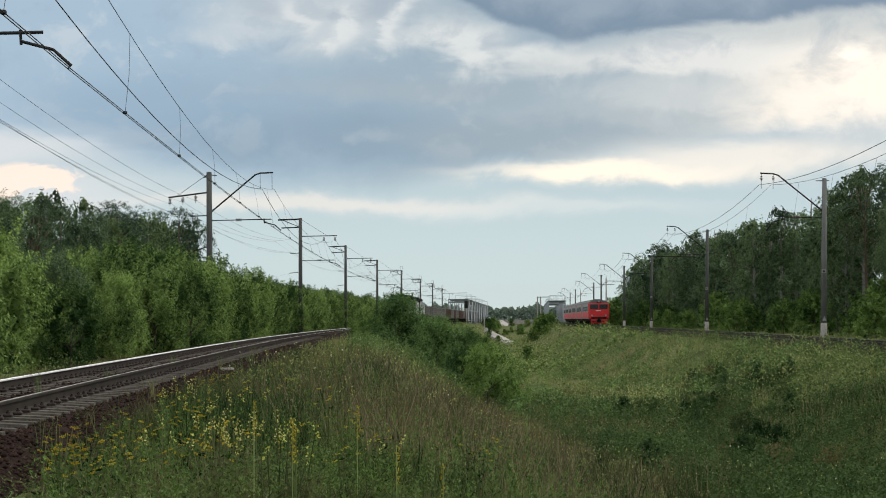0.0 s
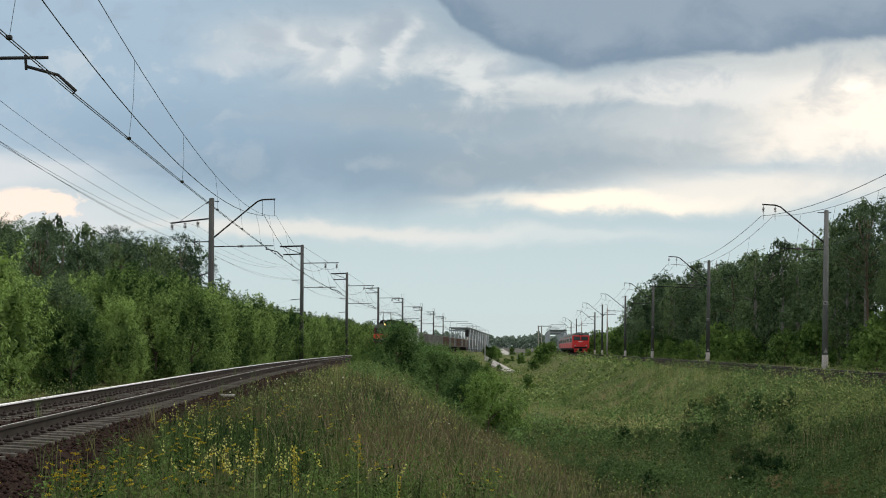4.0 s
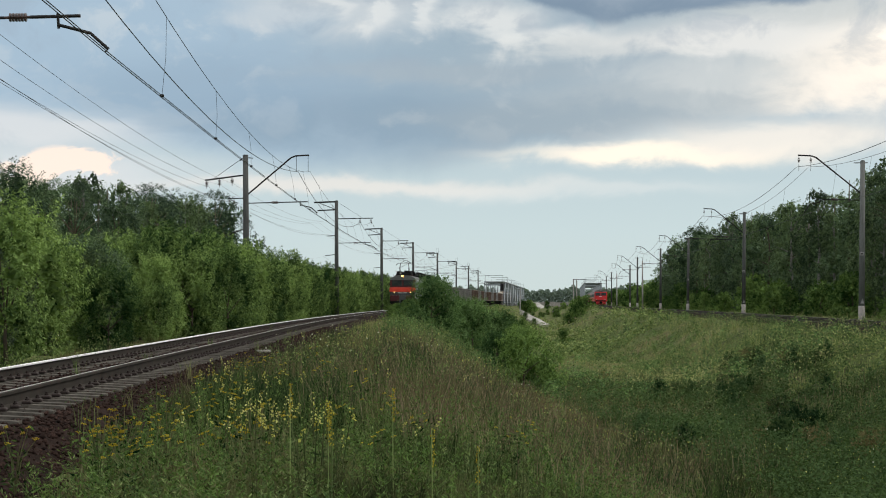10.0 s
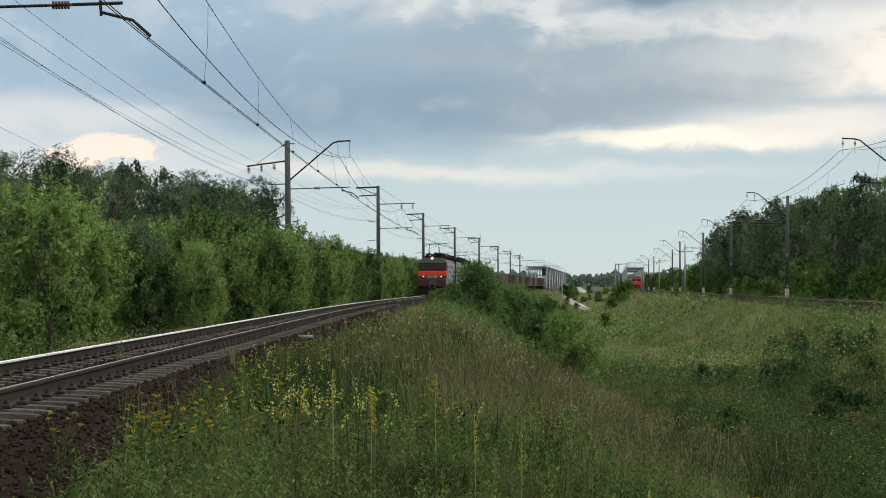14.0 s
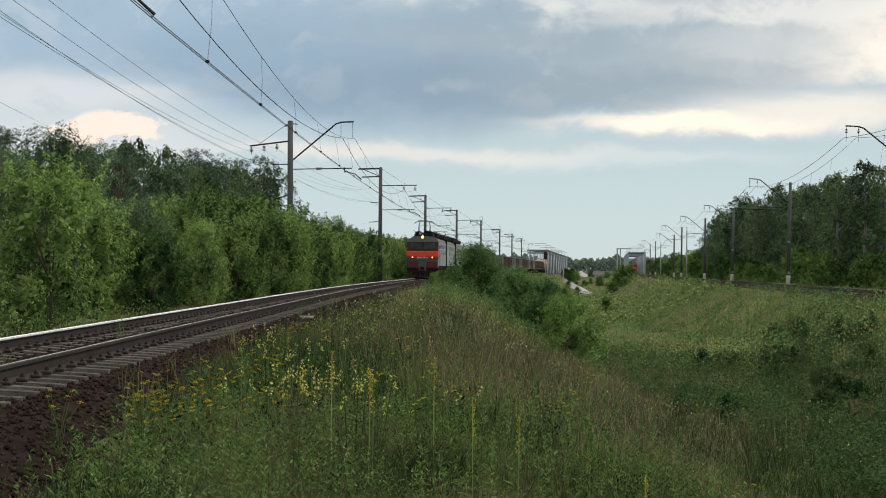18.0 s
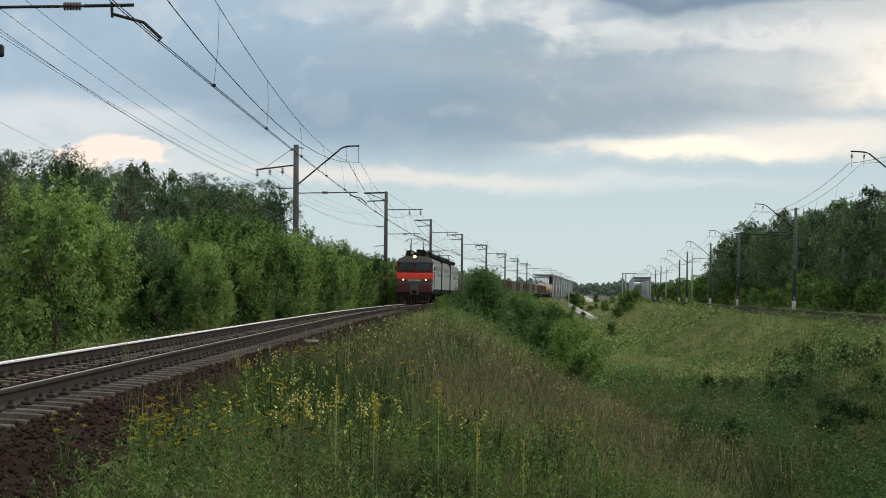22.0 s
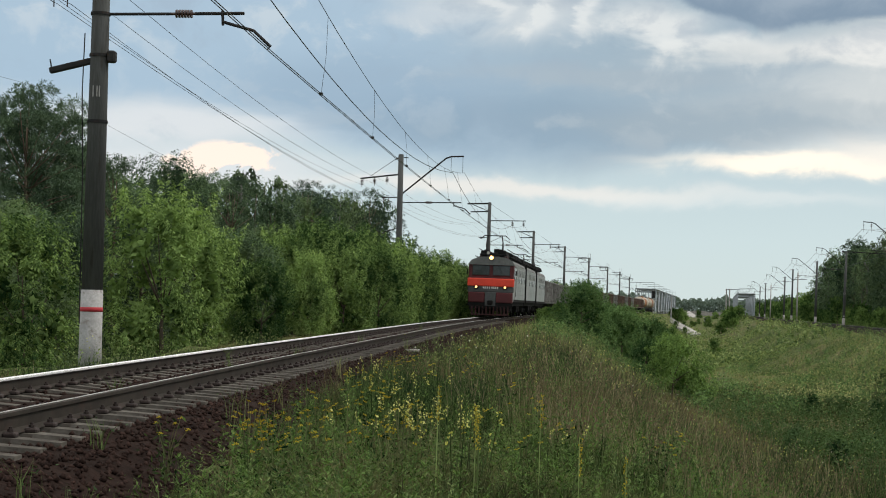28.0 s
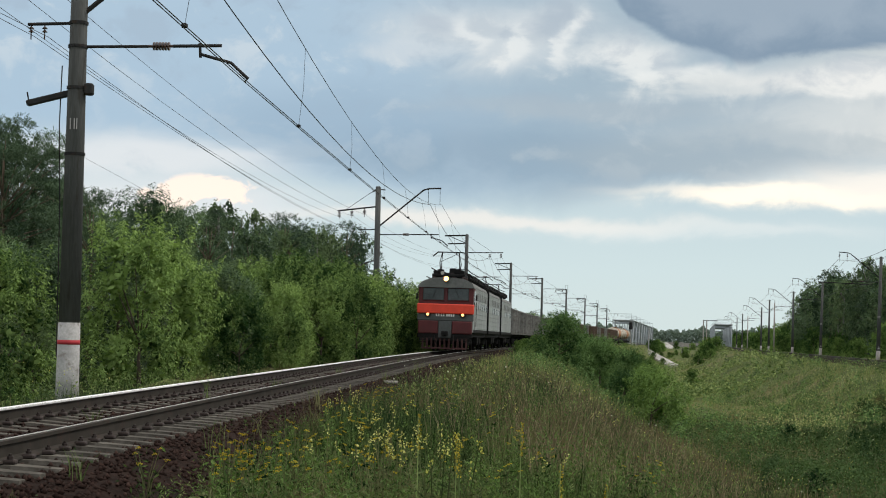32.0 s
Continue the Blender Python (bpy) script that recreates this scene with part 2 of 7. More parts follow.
# ---------------------------------------------------------------- materials
def material(name, base, rough=0.7, metal=0.0, var=0.25, scale=3.0, dark=None, bump=0.0, bump_scale=40.0, spec=0.4, space="Object", streak=None, island=0.0, emit=0.0, objrand=0.0):
    """A surface with two scales of colour change, fine relief and, if given, a second tone in stains."""
    m = bpy.data.materials.new(name)
    m.use_nodes = True
    t = m.node_tree
    p = t.nodes["Principled BSDF"]
    co = t.nodes.new("ShaderNodeTexCoord").outputs["Object"]
    if space == "World":
        co = t.nodes.new("ShaderNodeNewGeometry").outputs["Position"]
    if streak:
        mp = t.nodes.new("ShaderNodeMapping")
        mp.inputs["Scale"].default_value = streak
        links(t, co, mp.inputs[0])
        co = mp.outputs[0]
    big, small = fnoise(t, co, scale, 5, 0.6), fnoise(t, co, scale * 9, 4, 0.6)
    lo = tuple(c * (1 - var) for c in base)
    hi = tuple(min(1, c * (1 + var)) for c in base)
    c = mixc(t, step(t, val(t, "ADD", val(t, "MULTIPLY", big, 0.65), val(t, "MULTIPLY", small, 0.35)), 0.35, 0.65), lo, hi)
    if dark:
        c = mixc(t, step(t, fnoise(t, co, scale * 2.3, 6, 0.65), 0.52, 0.68), c, dark)
    if island:
        g = t.nodes.new("ShaderNodeNewGeometry").outputs["Random Per Island"]
        c = mixc(t, 1.0, c, xyz(t, *[val(t, "ADD", val(t, "MULTIPLY", g, island), 1 - island / 2)] * 3), "MULTIPLY")
    if objrand:
        g = t.nodes.new("ShaderNodeObjectInfo").outputs["Random"]
        c = mixc(t, 1.0, c, xyz(t, *[val(t, "ADD", val(t, "MULTIPLY", g, objrand), 1 - objrand / 2)] * 3), "MULTIPLY")
    links(t, c, p.inputs["Base Color"])
    p.inputs["Metallic"].default_value = metal
    p.inputs["Specular IOR Level"].default_value = spec
    links(t, val(t, "ADD", val(t, "MULTIPLY", small, 0.25), rough - 0.12), p.inputs["Roughness"])
    if bump:
        b = t.nodes.new("ShaderNodeBump")
        b.inputs["Strength"].default_value, b.inputs["Distance"].default_value = bump, 0.02
        links(t, fnoise(t, co, bump_scale, 5, 0.6), b.inputs["Height"])
        links(t, b.outputs[0], p.inputs["Normal"])
    if emit:
        links(t, c, p.inputs["Emission Color"])
        p.inputs["Emission Strength"].default_value = emit
    return m


def leaf_material(name, lo, hi, trans=0.35, patch=0.12, dry=None, gloss=0.0):
    """Leaves: each one its own tone, with larger patches over the plant."""
    m = bpy.data.materials.new(name)
    m.use_nodes = True
    t = m.node_tree
    t.nodes.clear()
    g = t.nodes.new("ShaderNodeNewGeometry")
    o = t.nodes.new("ShaderNodeObjectInfo")
    mid = val(t, "ADD", val(t, "MULTIPLY", g.outputs["Random Per Island"], 0.55), val(t, "MULTIPLY", step(t, fnoise(t, g.outputs["Position"], patch * 6, 4, 0.6), 0.32, 0.68), 0.45))
    mid = val(t, "ADD", mid, val(t, "MULTIPLY", val(t, "SUBTRACT", o.outputs["Random"], 0.5), 0.55))
    c = mixc(t, step(t, mid, 0.08, 0.95), lo, hi)
    if dry:
        f = step(t, fnoise(t, g.outputs["Position"], patch, 4, 0.65, 0.5), 0.48, 0.62)
        c = mixc(t, val(t, "MULTIPLY", f, 0.8), c, dry)
    d = t.nodes.new("ShaderNodeBsdfDiffuse")
    s = t.nodes.new("ShaderNodeBsdfTranslucent")
    links(t, c, d.inputs[0])
    links(t, mixc(t, 1.0, c, (1.05, 1.12, 0.72), "MULTIPLY"), s.inputs[0])
    m2 = t.nodes.new("ShaderNodeMixShader")
    m2.inputs[0].default_value = trans
    links(t, d.outputs[0], m2.inputs[1])
    links(t, s.outputs[0], m2.inputs[2])
    gl = t.nodes.new("ShaderNodeBsdfGlossy")
    gl.inputs["Roughness"].default_value = 0.5
    m3 = t.nodes.new("ShaderNodeMixShader")
    m3.inputs[0].default_value = gloss
    links(t, m2.outputs[0], m3.inputs[1])
    links(t, gl.outputs[0], m3.inputs[2])
    out = t.nodes.new("ShaderNodeOutputMaterial")
    links(t, m3.outputs[0], out.inputs[0])
    return m


def ground_material():
    m = bpy.data.materials.new("meadow_soil")
    m.use_nodes = True
    t = m.node_tree
    p = t.nodes["Principled BSDF"]
    pos = t.nodes.new("ShaderNodeNewGeometry").outputs["Position"]
    c = mixc(t, step(t, fnoise(t, pos, 0.25, 6, 0.65), 0.35, 0.65), (0.05, 0.072, 0.022), (0.12, 0.14, 0.045))
    c = mixc(t, step(t, fnoise(t, pos, 0.09, 5, 0.6), 0.5, 0.65), c, (0.15, 0.13, 0.06))
    c = mixc(t, step(t, fnoise(t, pos, 3.0, 5, 0.7), 0.45, 0.7), c, (0.035, 0.045, 0.015))
    links(t, c, p.inputs["Base Color"])
    p.inputs["Roughness"].default_value = 0.95
    p.inputs["Specular IOR Level"].default_value = 0.1
    b = t.nodes.new("ShaderNodeBump")
    b.inputs["Strength"].default_value, b.inputs["Distance"].default_value = 0.8, 0.15
    links(t, fnoise(t, pos, 4.0, 6, 0.7), b.inputs["Height"])
    links(t, b.outputs[0], p.inputs["Normal"])
    return m


M_GROUND = ground_material()
M_BED = material("ballast_bed", (0.021, 0.0135, 0.0110), 0.95, spec=0.03, var=0.4, scale=3.0, dark=(0.011, 0.0075, 0.006), bump=1.0, bump_scale=25, space="World")
M_BALLAST = material("ballast", (0.029, 0.0175, 0.0145), 0.95, spec=0.05, var=0.35, scale=2.0, dark=(0.02, 0.013, 0.011), bump=1.0, bump_scale=18, island=0.9, space="World")
M_SLEEPER = material("sleeper_concrete", (0.10, 0.092, 0.08), 0.9, spec=0.05, var=0.3, scale=2.0, dark=(0.055, 0.046, 0.038), bump=0.4, objrand=0.4)
M_SLEEPER_OLD = material("sleeper_grimy", (0.05, 0.042, 0.034), 0.9, spec=0.05, var=0.3, scale=2.0, dark=(0.03, 0.024, 0.02), bump=0.4, island=0.5)
M_RAIL = material("rail_side", (0.038, 0.033, 0.028), 0.85, 0.1, spec=0.1, var=0.25, scale=2.0, dark=(0.05, 0.035, 0.03))
M_RAILTOP = material("rail_polished", (0.93, 0.92, 0.90), 0.55, 1.0, var=0.06, scale=0.5)
M_RAILDULL = material("rail_dull", (0.10, 0.09, 0.08), 0.6, 0.6, var=0.2, scale=0.5)
M_FASTENER = material("rail_fastener", (0.045, 0.033, 0.03), 0.85, 0.2, var=0.3, scale=8)
M_CONCRETE = material("weathered_concrete", (0.082, 0.085, 0.083), 0.9, spec=0.08, var=0.22, scale=1.2, dark=(0.06, 0.057, 0.053), bump=0.4, streak=(3, 3, 0.35))
M_CONCRETE_MID = material("grey_concrete", (0.15, 0.155, 0.15), 0.9, spec=0.08, var=0.2, scale=1.2, dark=(0.10, 0.10, 0.095), bump=0.4, streak=(3, 3, 0.35))
M_CONCRETE_PALE = material("pale_concrete", (0.33, 0.31, 0.29), 0.9, var=0.18, scale=1.2, dark=(0.2, 0.18, 0.165), bump=0.3)
M_WHITEWASH = material("whitewash", (0.32, 0.315, 0.31), 0.9, var=0.25, scale=2.5, dark=(0.19, 0.175, 0.16), bump=0.3)
M_REDPAINT = material("red_paint", (0.40, 0.03, 0.04), 0.7, var=0.2, scale=4)
M_STEEL = material("dark_steel", (0.03, 0.03, 0.031), 0.75, 0.1, spec=0.12, var=0.3, scale=3, dark=(0.05, 0.035, 0.028))
M_WIRE = material("wire", (0.035, 0.035, 0.038), 0.5, 0.6, var=0.1)
M_INSUL = material("insulator_porcelain", (0.06, 0.035, 0.03), 0.25, var=0.2)
M_GALV = material("grey_painted_truss", (0.25, 0.28, 0.30), 0.75, 0.0, var=0.12, scale=0.5, dark=(0.19, 0.2, 0.21), spec=0.2)
M_BARK = material("bark", (0.085, 0.065, 0.05), 0.95, var=0.35, scale=3, bump=0.8, streak=(3, 3, 0.6))
M_BIRCH = material("birch_bark", (0.20, 0.19, 0.175), 0.85, var=0.2, scale=2, dark=(0.05, 0.045, 0.04), bump=0.3, streak=(1, 1, 4))
M_PINE = material("pine_bark", (0.115, 0.085, 0.06), 0.95, var=0.3, scale=3, dark=(0.07, 0.05, 0.04), bump=0.6, streak=(3, 3, 0.6))
M_LEAF_MAPLE = leaf_material("maple_leaves", (0.024, 0.056, 0.021), (0.275, 0.39, 0.132), 0.30)
M_LEAF_DARK = leaf_material("dark_leaves", (0.022, 0.048, 0.026), (0.15, 0.225, 0.115), 0.28, gloss=0.02)
M_LEAF_BIRCH = leaf_material("birch_leaves", (0.03, 0.055, 0.028), (0.165, 0.235, 0.11), 0.3, gloss=0.02)
M_NEEDLE = leaf_material("pine_needles", (0.026, 0.05, 0.034), (0.095, 0.145, 0.085), 0.18, gloss=0.015)
M_LEAF_BUSH = leaf_material("willow_leaves", (0.028, 0.066, 0.027), (0.19, 0.30, 0.118), 0.32)
M_LEAF_FRINGE = leaf_material("fringe_leaves", (0.03, 0.07, 0.022), (0.22, 0.33, 0.105), 0.32)
M_GRASS = leaf_material("meadow_grass", (0.006, 0.019, 0.008), (0.14, 0.19, 0.075), 0.3, patch=0.16, dry=(0.20, 0.175, 0.10))
M_WEED = leaf_material("weed_leaves", (0.052, 0.092, 0.036), (0.29, 0.355, 0.145), 0.3, patch=0.2)
M_BANK = leaf_material("bank_grass_blades", (0.06, 0.095, 0.036), (0.30, 0.34, 0.14), 0.3, patch=0.12, dry=(0.25, 0.225, 0.12))
M_DRY = leaf_material("dry_grass", (0.13, 0.095, 0.07), (0.38, 0.31, 0.215), 0.3, patch=0.2)
# The next two greens are darkened to carry the hollow's shade.
M_HOLLOW = leaf_material("hollow_grass_shaded", (0.011, 0.029, 0.015), (0.105, 0.142, 0.058), 0.3, patch=0.14, dry=(0.20, 0.155, 0.085))
M_NETTLE = leaf_material("nettle_leaves_shaded", (0.010, 0.028, 0.013), (0.078, 0.125, 0.050), 0.28, patch=0.3)
M_STEM = leaf_material("stem_leaves", (0.006, 0.02, 0.008), (0.145, 0.23, 0.07), 0.3, patch=0.3)
M_FORB = leaf_material("herb_leaves", (0.008, 0.026, 0.012), (0.085, 0.14, 0.064), 0.3, patch=0.3)
M_YELLOW = leaf_material("yellow_blossom", (0.36, 0.26, 0.02), (0.58, 0.46, 0.06), 0.3)
M_CREAM = leaf_material("cream_blossom", (0.48, 0.46, 0.10), (0.70, 0.67, 0.28), 0.3)
M_WHITE_FL = leaf_material("white_blossom", (0.5, 0.5, 0.42), (0.75, 0.75, 0.68), 0.3)


# ---------------------------------------------------------------- mesh helpers
class Builder:
    """Collects faces for one mesh."""

    def __init__(self):
        self.v, self.f = [], []

    def add(self, verts, faces):
        n = len(self.v)
        self.v.extend(tuple(p) for p in verts)
        self.f.extend(tuple(n + i for i in f) for f in faces)

    def box(self, c, s, ch=0.0, rz=0.0, rx=0.0):
        """A box with centre c and size s; ch cuts its edges off."""
        hx, hy, hz = s[0] / 2, s[1] / 2, s[2] / 2
        m = Matrix.Translation(c) @ Euler((rx, 0, rz)).to_matrix().to_4x4()
        if ch <= 0:
            vs = [(x, y, z) for z in (-hz, hz) for x, y in ((-hx, -hy), (hx, -hy), (hx, hy), (-hx, hy))]
            fs = [(3, 2, 1, 0), (4, 5, 6, 7), (0, 1, 5, 4), (1, 2, 6, 5), (2, 3, 7, 6), (3, 0, 4, 7)]
        else:
            ch = min(ch, hx * 0.9, hy * 0.9, hz * 0.9)

            def ring(ex, ey, z):
                return [(-ex + ch, -ey, z), (ex - ch, -ey, z), (ex, -ey + ch, z), (ex, ey - ch, z), (ex - ch, ey, z), (-ex + ch, ey, z), (-ex, ey - ch, z), (-ex, -ey + ch, z)]
            vs = ring(hx - ch * 0.7, hy - ch * 0.7, -hz) + ring(hx, hy, -hz + ch) + ring(hx, hy, hz - ch) + ring(hx - ch * 0.7, hy - ch * 0.7, hz)
            fs = [tuple(range(7, -1, -1)), tuple(range(24, 32))]
            for k in range(3):
                for i in range(8):
                    j = (i + 1) % 8
                    fs.append((k * 8 + i, k * 8 + j, k * 8 + 8 + j, k * 8 + 8 + i))
        self.add([m @ Vector(p) for p in vs], fs)
        return self

    def tube(self, pts, r, n=6, caps=True):
        """A round bar through the points; r is one radius or one for each point."""
        pts = [Vector(p) for p in pts]
        rs = r if isinstance(r, (list, tuple)) else [r] * len(pts)
        vs, fs = [], []
        for i, p in enumerate(pts):
            d = (pts[min(i + 1, len(pts) - 1)] - pts[max(i - 1, 0)]).normalized()
            a = d.cross(Vector((0, 0, 1)) if abs(d.z) < 0.95 else Vector((1, 0, 0))).normalized()
            b = d.cross(a)
            for k in range(n):
                w = 2 * math.pi * k / n
                vs.append(p + (a * math.cos(w) + b * math.sin(w)) * rs[i])
        for i in range(len(pts) - 1):
            for k in range(n):
                j = (k + 1) % n
                fs.append((i * n + k, i * n + j, (i + 1) * n + j, (i + 1) * n + k))
        if caps:
            fs += [tuple(range(n - 1, -1, -1)), tuple(range((len(pts) - 1) * n, len(pts) * n))]
        self.add(vs, fs)
        return self

    def prism(self, outline, y0, y1):
        """An outline in x and z, drawn out from y0 to y1."""
        n = len(outline)
        vs = [(x, y0, z) for x, z in outline] + [(x, y1, z) for x, z in outline]
        fs = [tuple(range(n)), tuple(range(2 * n - 1, n - 1, -1))] + [(i, n + i, n + (i + 1) % n, (i + 1) % n) for i in range(n)]
        self.add(vs, fs)
        return self

    def mesh(self, name, mat, smooth=False):
        me = bpy.data.meshes.new(name)
        me.from_pydata(self.v, [], self.f)
        me.materials.append(mat)
        if smooth:
            me.shade_smooth()
        me.update()
        return me


def part(name, b, mat, parent=None, label="", smooth=False, at=None):
    """One mesh object of a Builder, under a thing or a part."""
    ob = new(name, b.mesh(name, mat, smooth) if isinstance(b, Builder) else b)
    if parent is not None:
        ob.parent = parent
    if at is not None:
        ob.matrix_basis = at
    if label:
        ob["label"] = label
    return ob


def fast_mesh(name, verts, faces, mat):
    """A mesh from arrays; faces all have the same number of corners."""
    me = bpy.data.meshes.new(name)
    verts, faces = np.asarray(verts, np.float32), np.asarray(faces, np.int32)
    k = faces.shape[1]
    me.vertices.add(len(verts))
    me.vertices.foreach_set("co", verts.ravel())
    me.loops.add(faces.size)
    me.loops.foreach_set("vertex_index", faces.ravel())
    me.polygons.add(len(faces))
    me.polygons.foreach_set("loop_start", np.arange(len(faces), dtype=np.int32) * k)
    me.polygons.foreach_set("loop_total", np.full(len(faces), k, np.int32))
    me.materials.append(mat)
    me.update(calc_edges=True)
    return me


# ---------------------------------------------------------------- the plan
LEFT_Y = np.array([-40, 0, 13, 25, 39, 60, 91, 113, 135, 160, 175, 187, 200, 218, 245, 300, 360, 410, 480, 720, 1100], float)
LEFT_X = np.array([-2.9, -5.1, -5.8, -6.45, -7.1, -8.1, -9.2, -9.65, -9.88, -9.98, -9.95, -9.8, -9.45, -8.8, -7.35, -4.6, -1.7, 0.7, 4.5, 17.3, 40], float)
RIGHT_Y = np.array([-40, 0, 68, 110, 160, 204, 272, 316, 371, 435, 593, 750, 1600], float)
RIGHT_X = np.array([13.5, 16.2, 19.6, 21.4, 23.2, 24.4, 26.3, 27.6, 30.0, 33.2, 41.4, 50.0, 98], float)


def spline(ys, xs):
    """A smooth line through the points, tabled each metre."""
    s = np.gradient(xs, ys)
    q = np.arange(ys[0], ys[-1], 1.0)
    i = np.clip(np.searchsorted(ys, q, "right") - 1, 0, len(ys) - 2)
    h = ys[i + 1] - ys[i]
    t = (q - ys[i]) / h
    x = (1 + 2 * t) * (1 - t) ** 2 * xs[i] + t * (1 - t) ** 2 * h * s[i] + t * t * (3 - 2 * t) * xs[i + 1] + t * t * (t - 1) * h * s[i + 1]
    k = np.hanning(31)
    pad = np.concatenate([x[0] + (x[1] - x[0]) * np.arange(-15, 0), x, x[-1] + (x[-1] - x[-2]) * np.arange(1, 16)])
    return q, np.convolve(pad, k / k.sum(), "valid")


LQ, LX = spline(LEFT_Y, LEFT_X)
RQ, RX = spline(RIGHT_Y, RIGHT_X)


def left_x(y):
    return np.interp(y, LQ, LX)


def right_x(y):
    return np.interp(y, RQ, RX)


def heading(fx, y):
    """The way's turn about z at y, in radians (0 runs along +y)."""
    return -math.atan2(float(fx(y + 1.5) - fx(y - 1.5)), 3.0)


def ease(t):
    t = np.clip(t, 0, 1)
    return t * t * (3 - 2 * t)


def lumps(x, y):
    return 0.10 * np.sin(x * 0.9 + 1.3 * np.sin(y * 0.23)) * np.sin(y * 0.41 + 0.7) + 0.07 * np.sin(x * 2.1 + y * 0.9) + 0.05 * np.sin(y * 1.7 - x * 1.1)


def ground_z(x, y):
    """The lie of the land: two railway banks with a hollow between them."""
    x, y = np.asarray(x, float), np.asarray(y, float)
    floor = np.interp(y, [-40, 40, 80, 130, 200, 300, 420, 560, 750, 1200], [-2.7, -2.8, -3.1, -3.8, -4.3, -4.5, -4.3, -3.0, -1.2, -0.8])
    u, v = x - left_x(y), right_x(y) - x
    wl = np.interp(y, [0, 20, 45, 90], [4.6, 4.9, 4.6, 4.3])
    a = ease((u - wl) / (-(floor + 0.5) * 2.3 + 1.0))
    zl = -0.5 + (floor + 0.5) * a
    b = ease((v - 4.2) / (-(floor + 0.4) * 2.2 + 1.0))
    zr = -0.45 + (floor + 0.45) * b
    z = np.where(u < v, zl, zr)
    z = np.maximum(zl, zr)
    # outside of the two lines
    out_l = -0.6 - 0.9 * ease((-u - 4.5) / 4) + 0.4 * ease((-u - 14) / 10)
    z = np.where(u < -2.5, out_l, z)
    out_r = -0.5 + 0.2 * ease((-v - 4) / 5)
    z = np.where(v < -2.5, out_r, z)
    z = z + 0.22 * np.sin(x * 0.55 + 2.0 * np.sin(y * 0.11)) * np.sin(y * 0.19 + 1.0) * ease((v - 5) / 3) * ease((u - 9) / 3)
    bed = np.minimum(np.abs(u), np.abs(v))
    z = z + lumps(x, y) * ease((bed - 3.0) / 2)
    return np.where(bed < 2.2, np.minimum(z, -0.7), z)


# ---------------------------------------------------------------- ground
def grid_mesh(name, xs, ys, zf, mat):
    X, Y = np.meshgrid(xs, ys)
    V = np.stack([X, Y, zf(X, Y)], -1).reshape(-1, 3)
    n, m = len(xs), len(ys)
    i = np.arange((m - 1) * (n - 1))
    a = i // (n - 1) * n + i % (n - 1)
    me = fast_mesh(name, V, np.stack([a, a + 1, a + 1 + n, a + n], 1), mat)
    me.shade_smooth()
    return me


gx = np.concatenate([[-4000, -1500, -600, -250, -120, -70], np.arange(-50, 62, 0.8), [70, 90, 120, 200, 400, 800, 1800, 4000]])
gy = np.concatenate([[-800, -300, -120, -60], np.arange(-40, 130, 0.8), np.arange(130, 300, 2.5), np.arange(300, 760, 8), [800, 900, 1000, 1300, 2000, 4600]])
tagged(new("ground", grid_mesh("ground", gx, gy, ground_z, M_GROUND)), "grassy hollow between two railway embankments", "ground", kind="structure")


# ---------------------------------------------------------------- tracks
def along(fx, y, side, z):
    h = heading(fx, y)
    return Vector((float(fx(y)) + side * math.cos(h), y + side * math.sin(h), z))


def sweep(fx, ys, outline, name, mat):
    """A profile (side, height) run along a line."""
    b = Builder()
    n = len(outline)
    vs = [along(fx, y, s, z) for y in ys for s, z in outline]
    fs = [(i * n + k, i * n + (k + 1) % n, (i + 1) * n + (k + 1) % n, (i + 1) * n + k) for i in range(len(ys) - 1) for k in range(n)]
    b.add(vs, fs)
    return b


def track(name, fx, y0, y1, near, label, head):
    ys = list(np.arange(y0, near, 1.5)) + list(np.arange(near, y1, 6.0))
    root = tagged(new(name), label, "railway track", kind="structure")
    bed = [(-2.6, -0.9), (-1.75, -0.32), (-1.4, -0.235), (-0.7, -0.215), (0.7, -0.215), (1.4, -0.245), (1.75, -0.30), (2.9, -0.8)]
    part("ballast_bed", sweep(fx, ys, bed, "ballast_bed", M_BED), M_BED, root)
    for s in (-0.795, 0.795):
        pr = [(s - 0.075, -0.18), (s + 0.075, -0.18), (s + 0.07, -0.165), (s + 0.012, -0.145), (s + 0.012, -0.05), (s + 0.036, -0.04), (s + 0.036, -0.008), (s - 0.036, -0.008), (s - 0.036, -0.04), (s - 0.012, -0.05), (s - 0.012, -0.145), (s - 0.07, -0.165)]
        rail = part("rail", sweep(fx, ys, pr, "rail", M_RAIL), M_RAIL, root)
        g = -1 if s > 0 else 1
        wide = -0.010 if s < 0 else 0.022
        top = [(s + g * 0.0385, -0.030), (s + g * 0.0385, -0.014), (s + g * 0.030, -0.002), (s + g * 0.024, 0.001), (s + g * wide, 0.001), (s + g * wide, -0.007), (s + g * 0.030, -0.030)]
        part("rail_head", sweep(fx, ys, top, "rail_head", head), head, rail, "worn running surface")
    return root


left_track = track("track_1", left_x, -30, 760, 160, "single railway track on concrete sleepers in brown ballast", M_RAILTOP)
right_track = track("track_2", right_x, -30, 800, 160, "single railway track on the far embankment", M_RAILDULL)


# ---------------------------------------------------------------- trees
def unit(a):
    return a / np.maximum(np.linalg.norm(a, axis=1), 1e-6)[:, None]


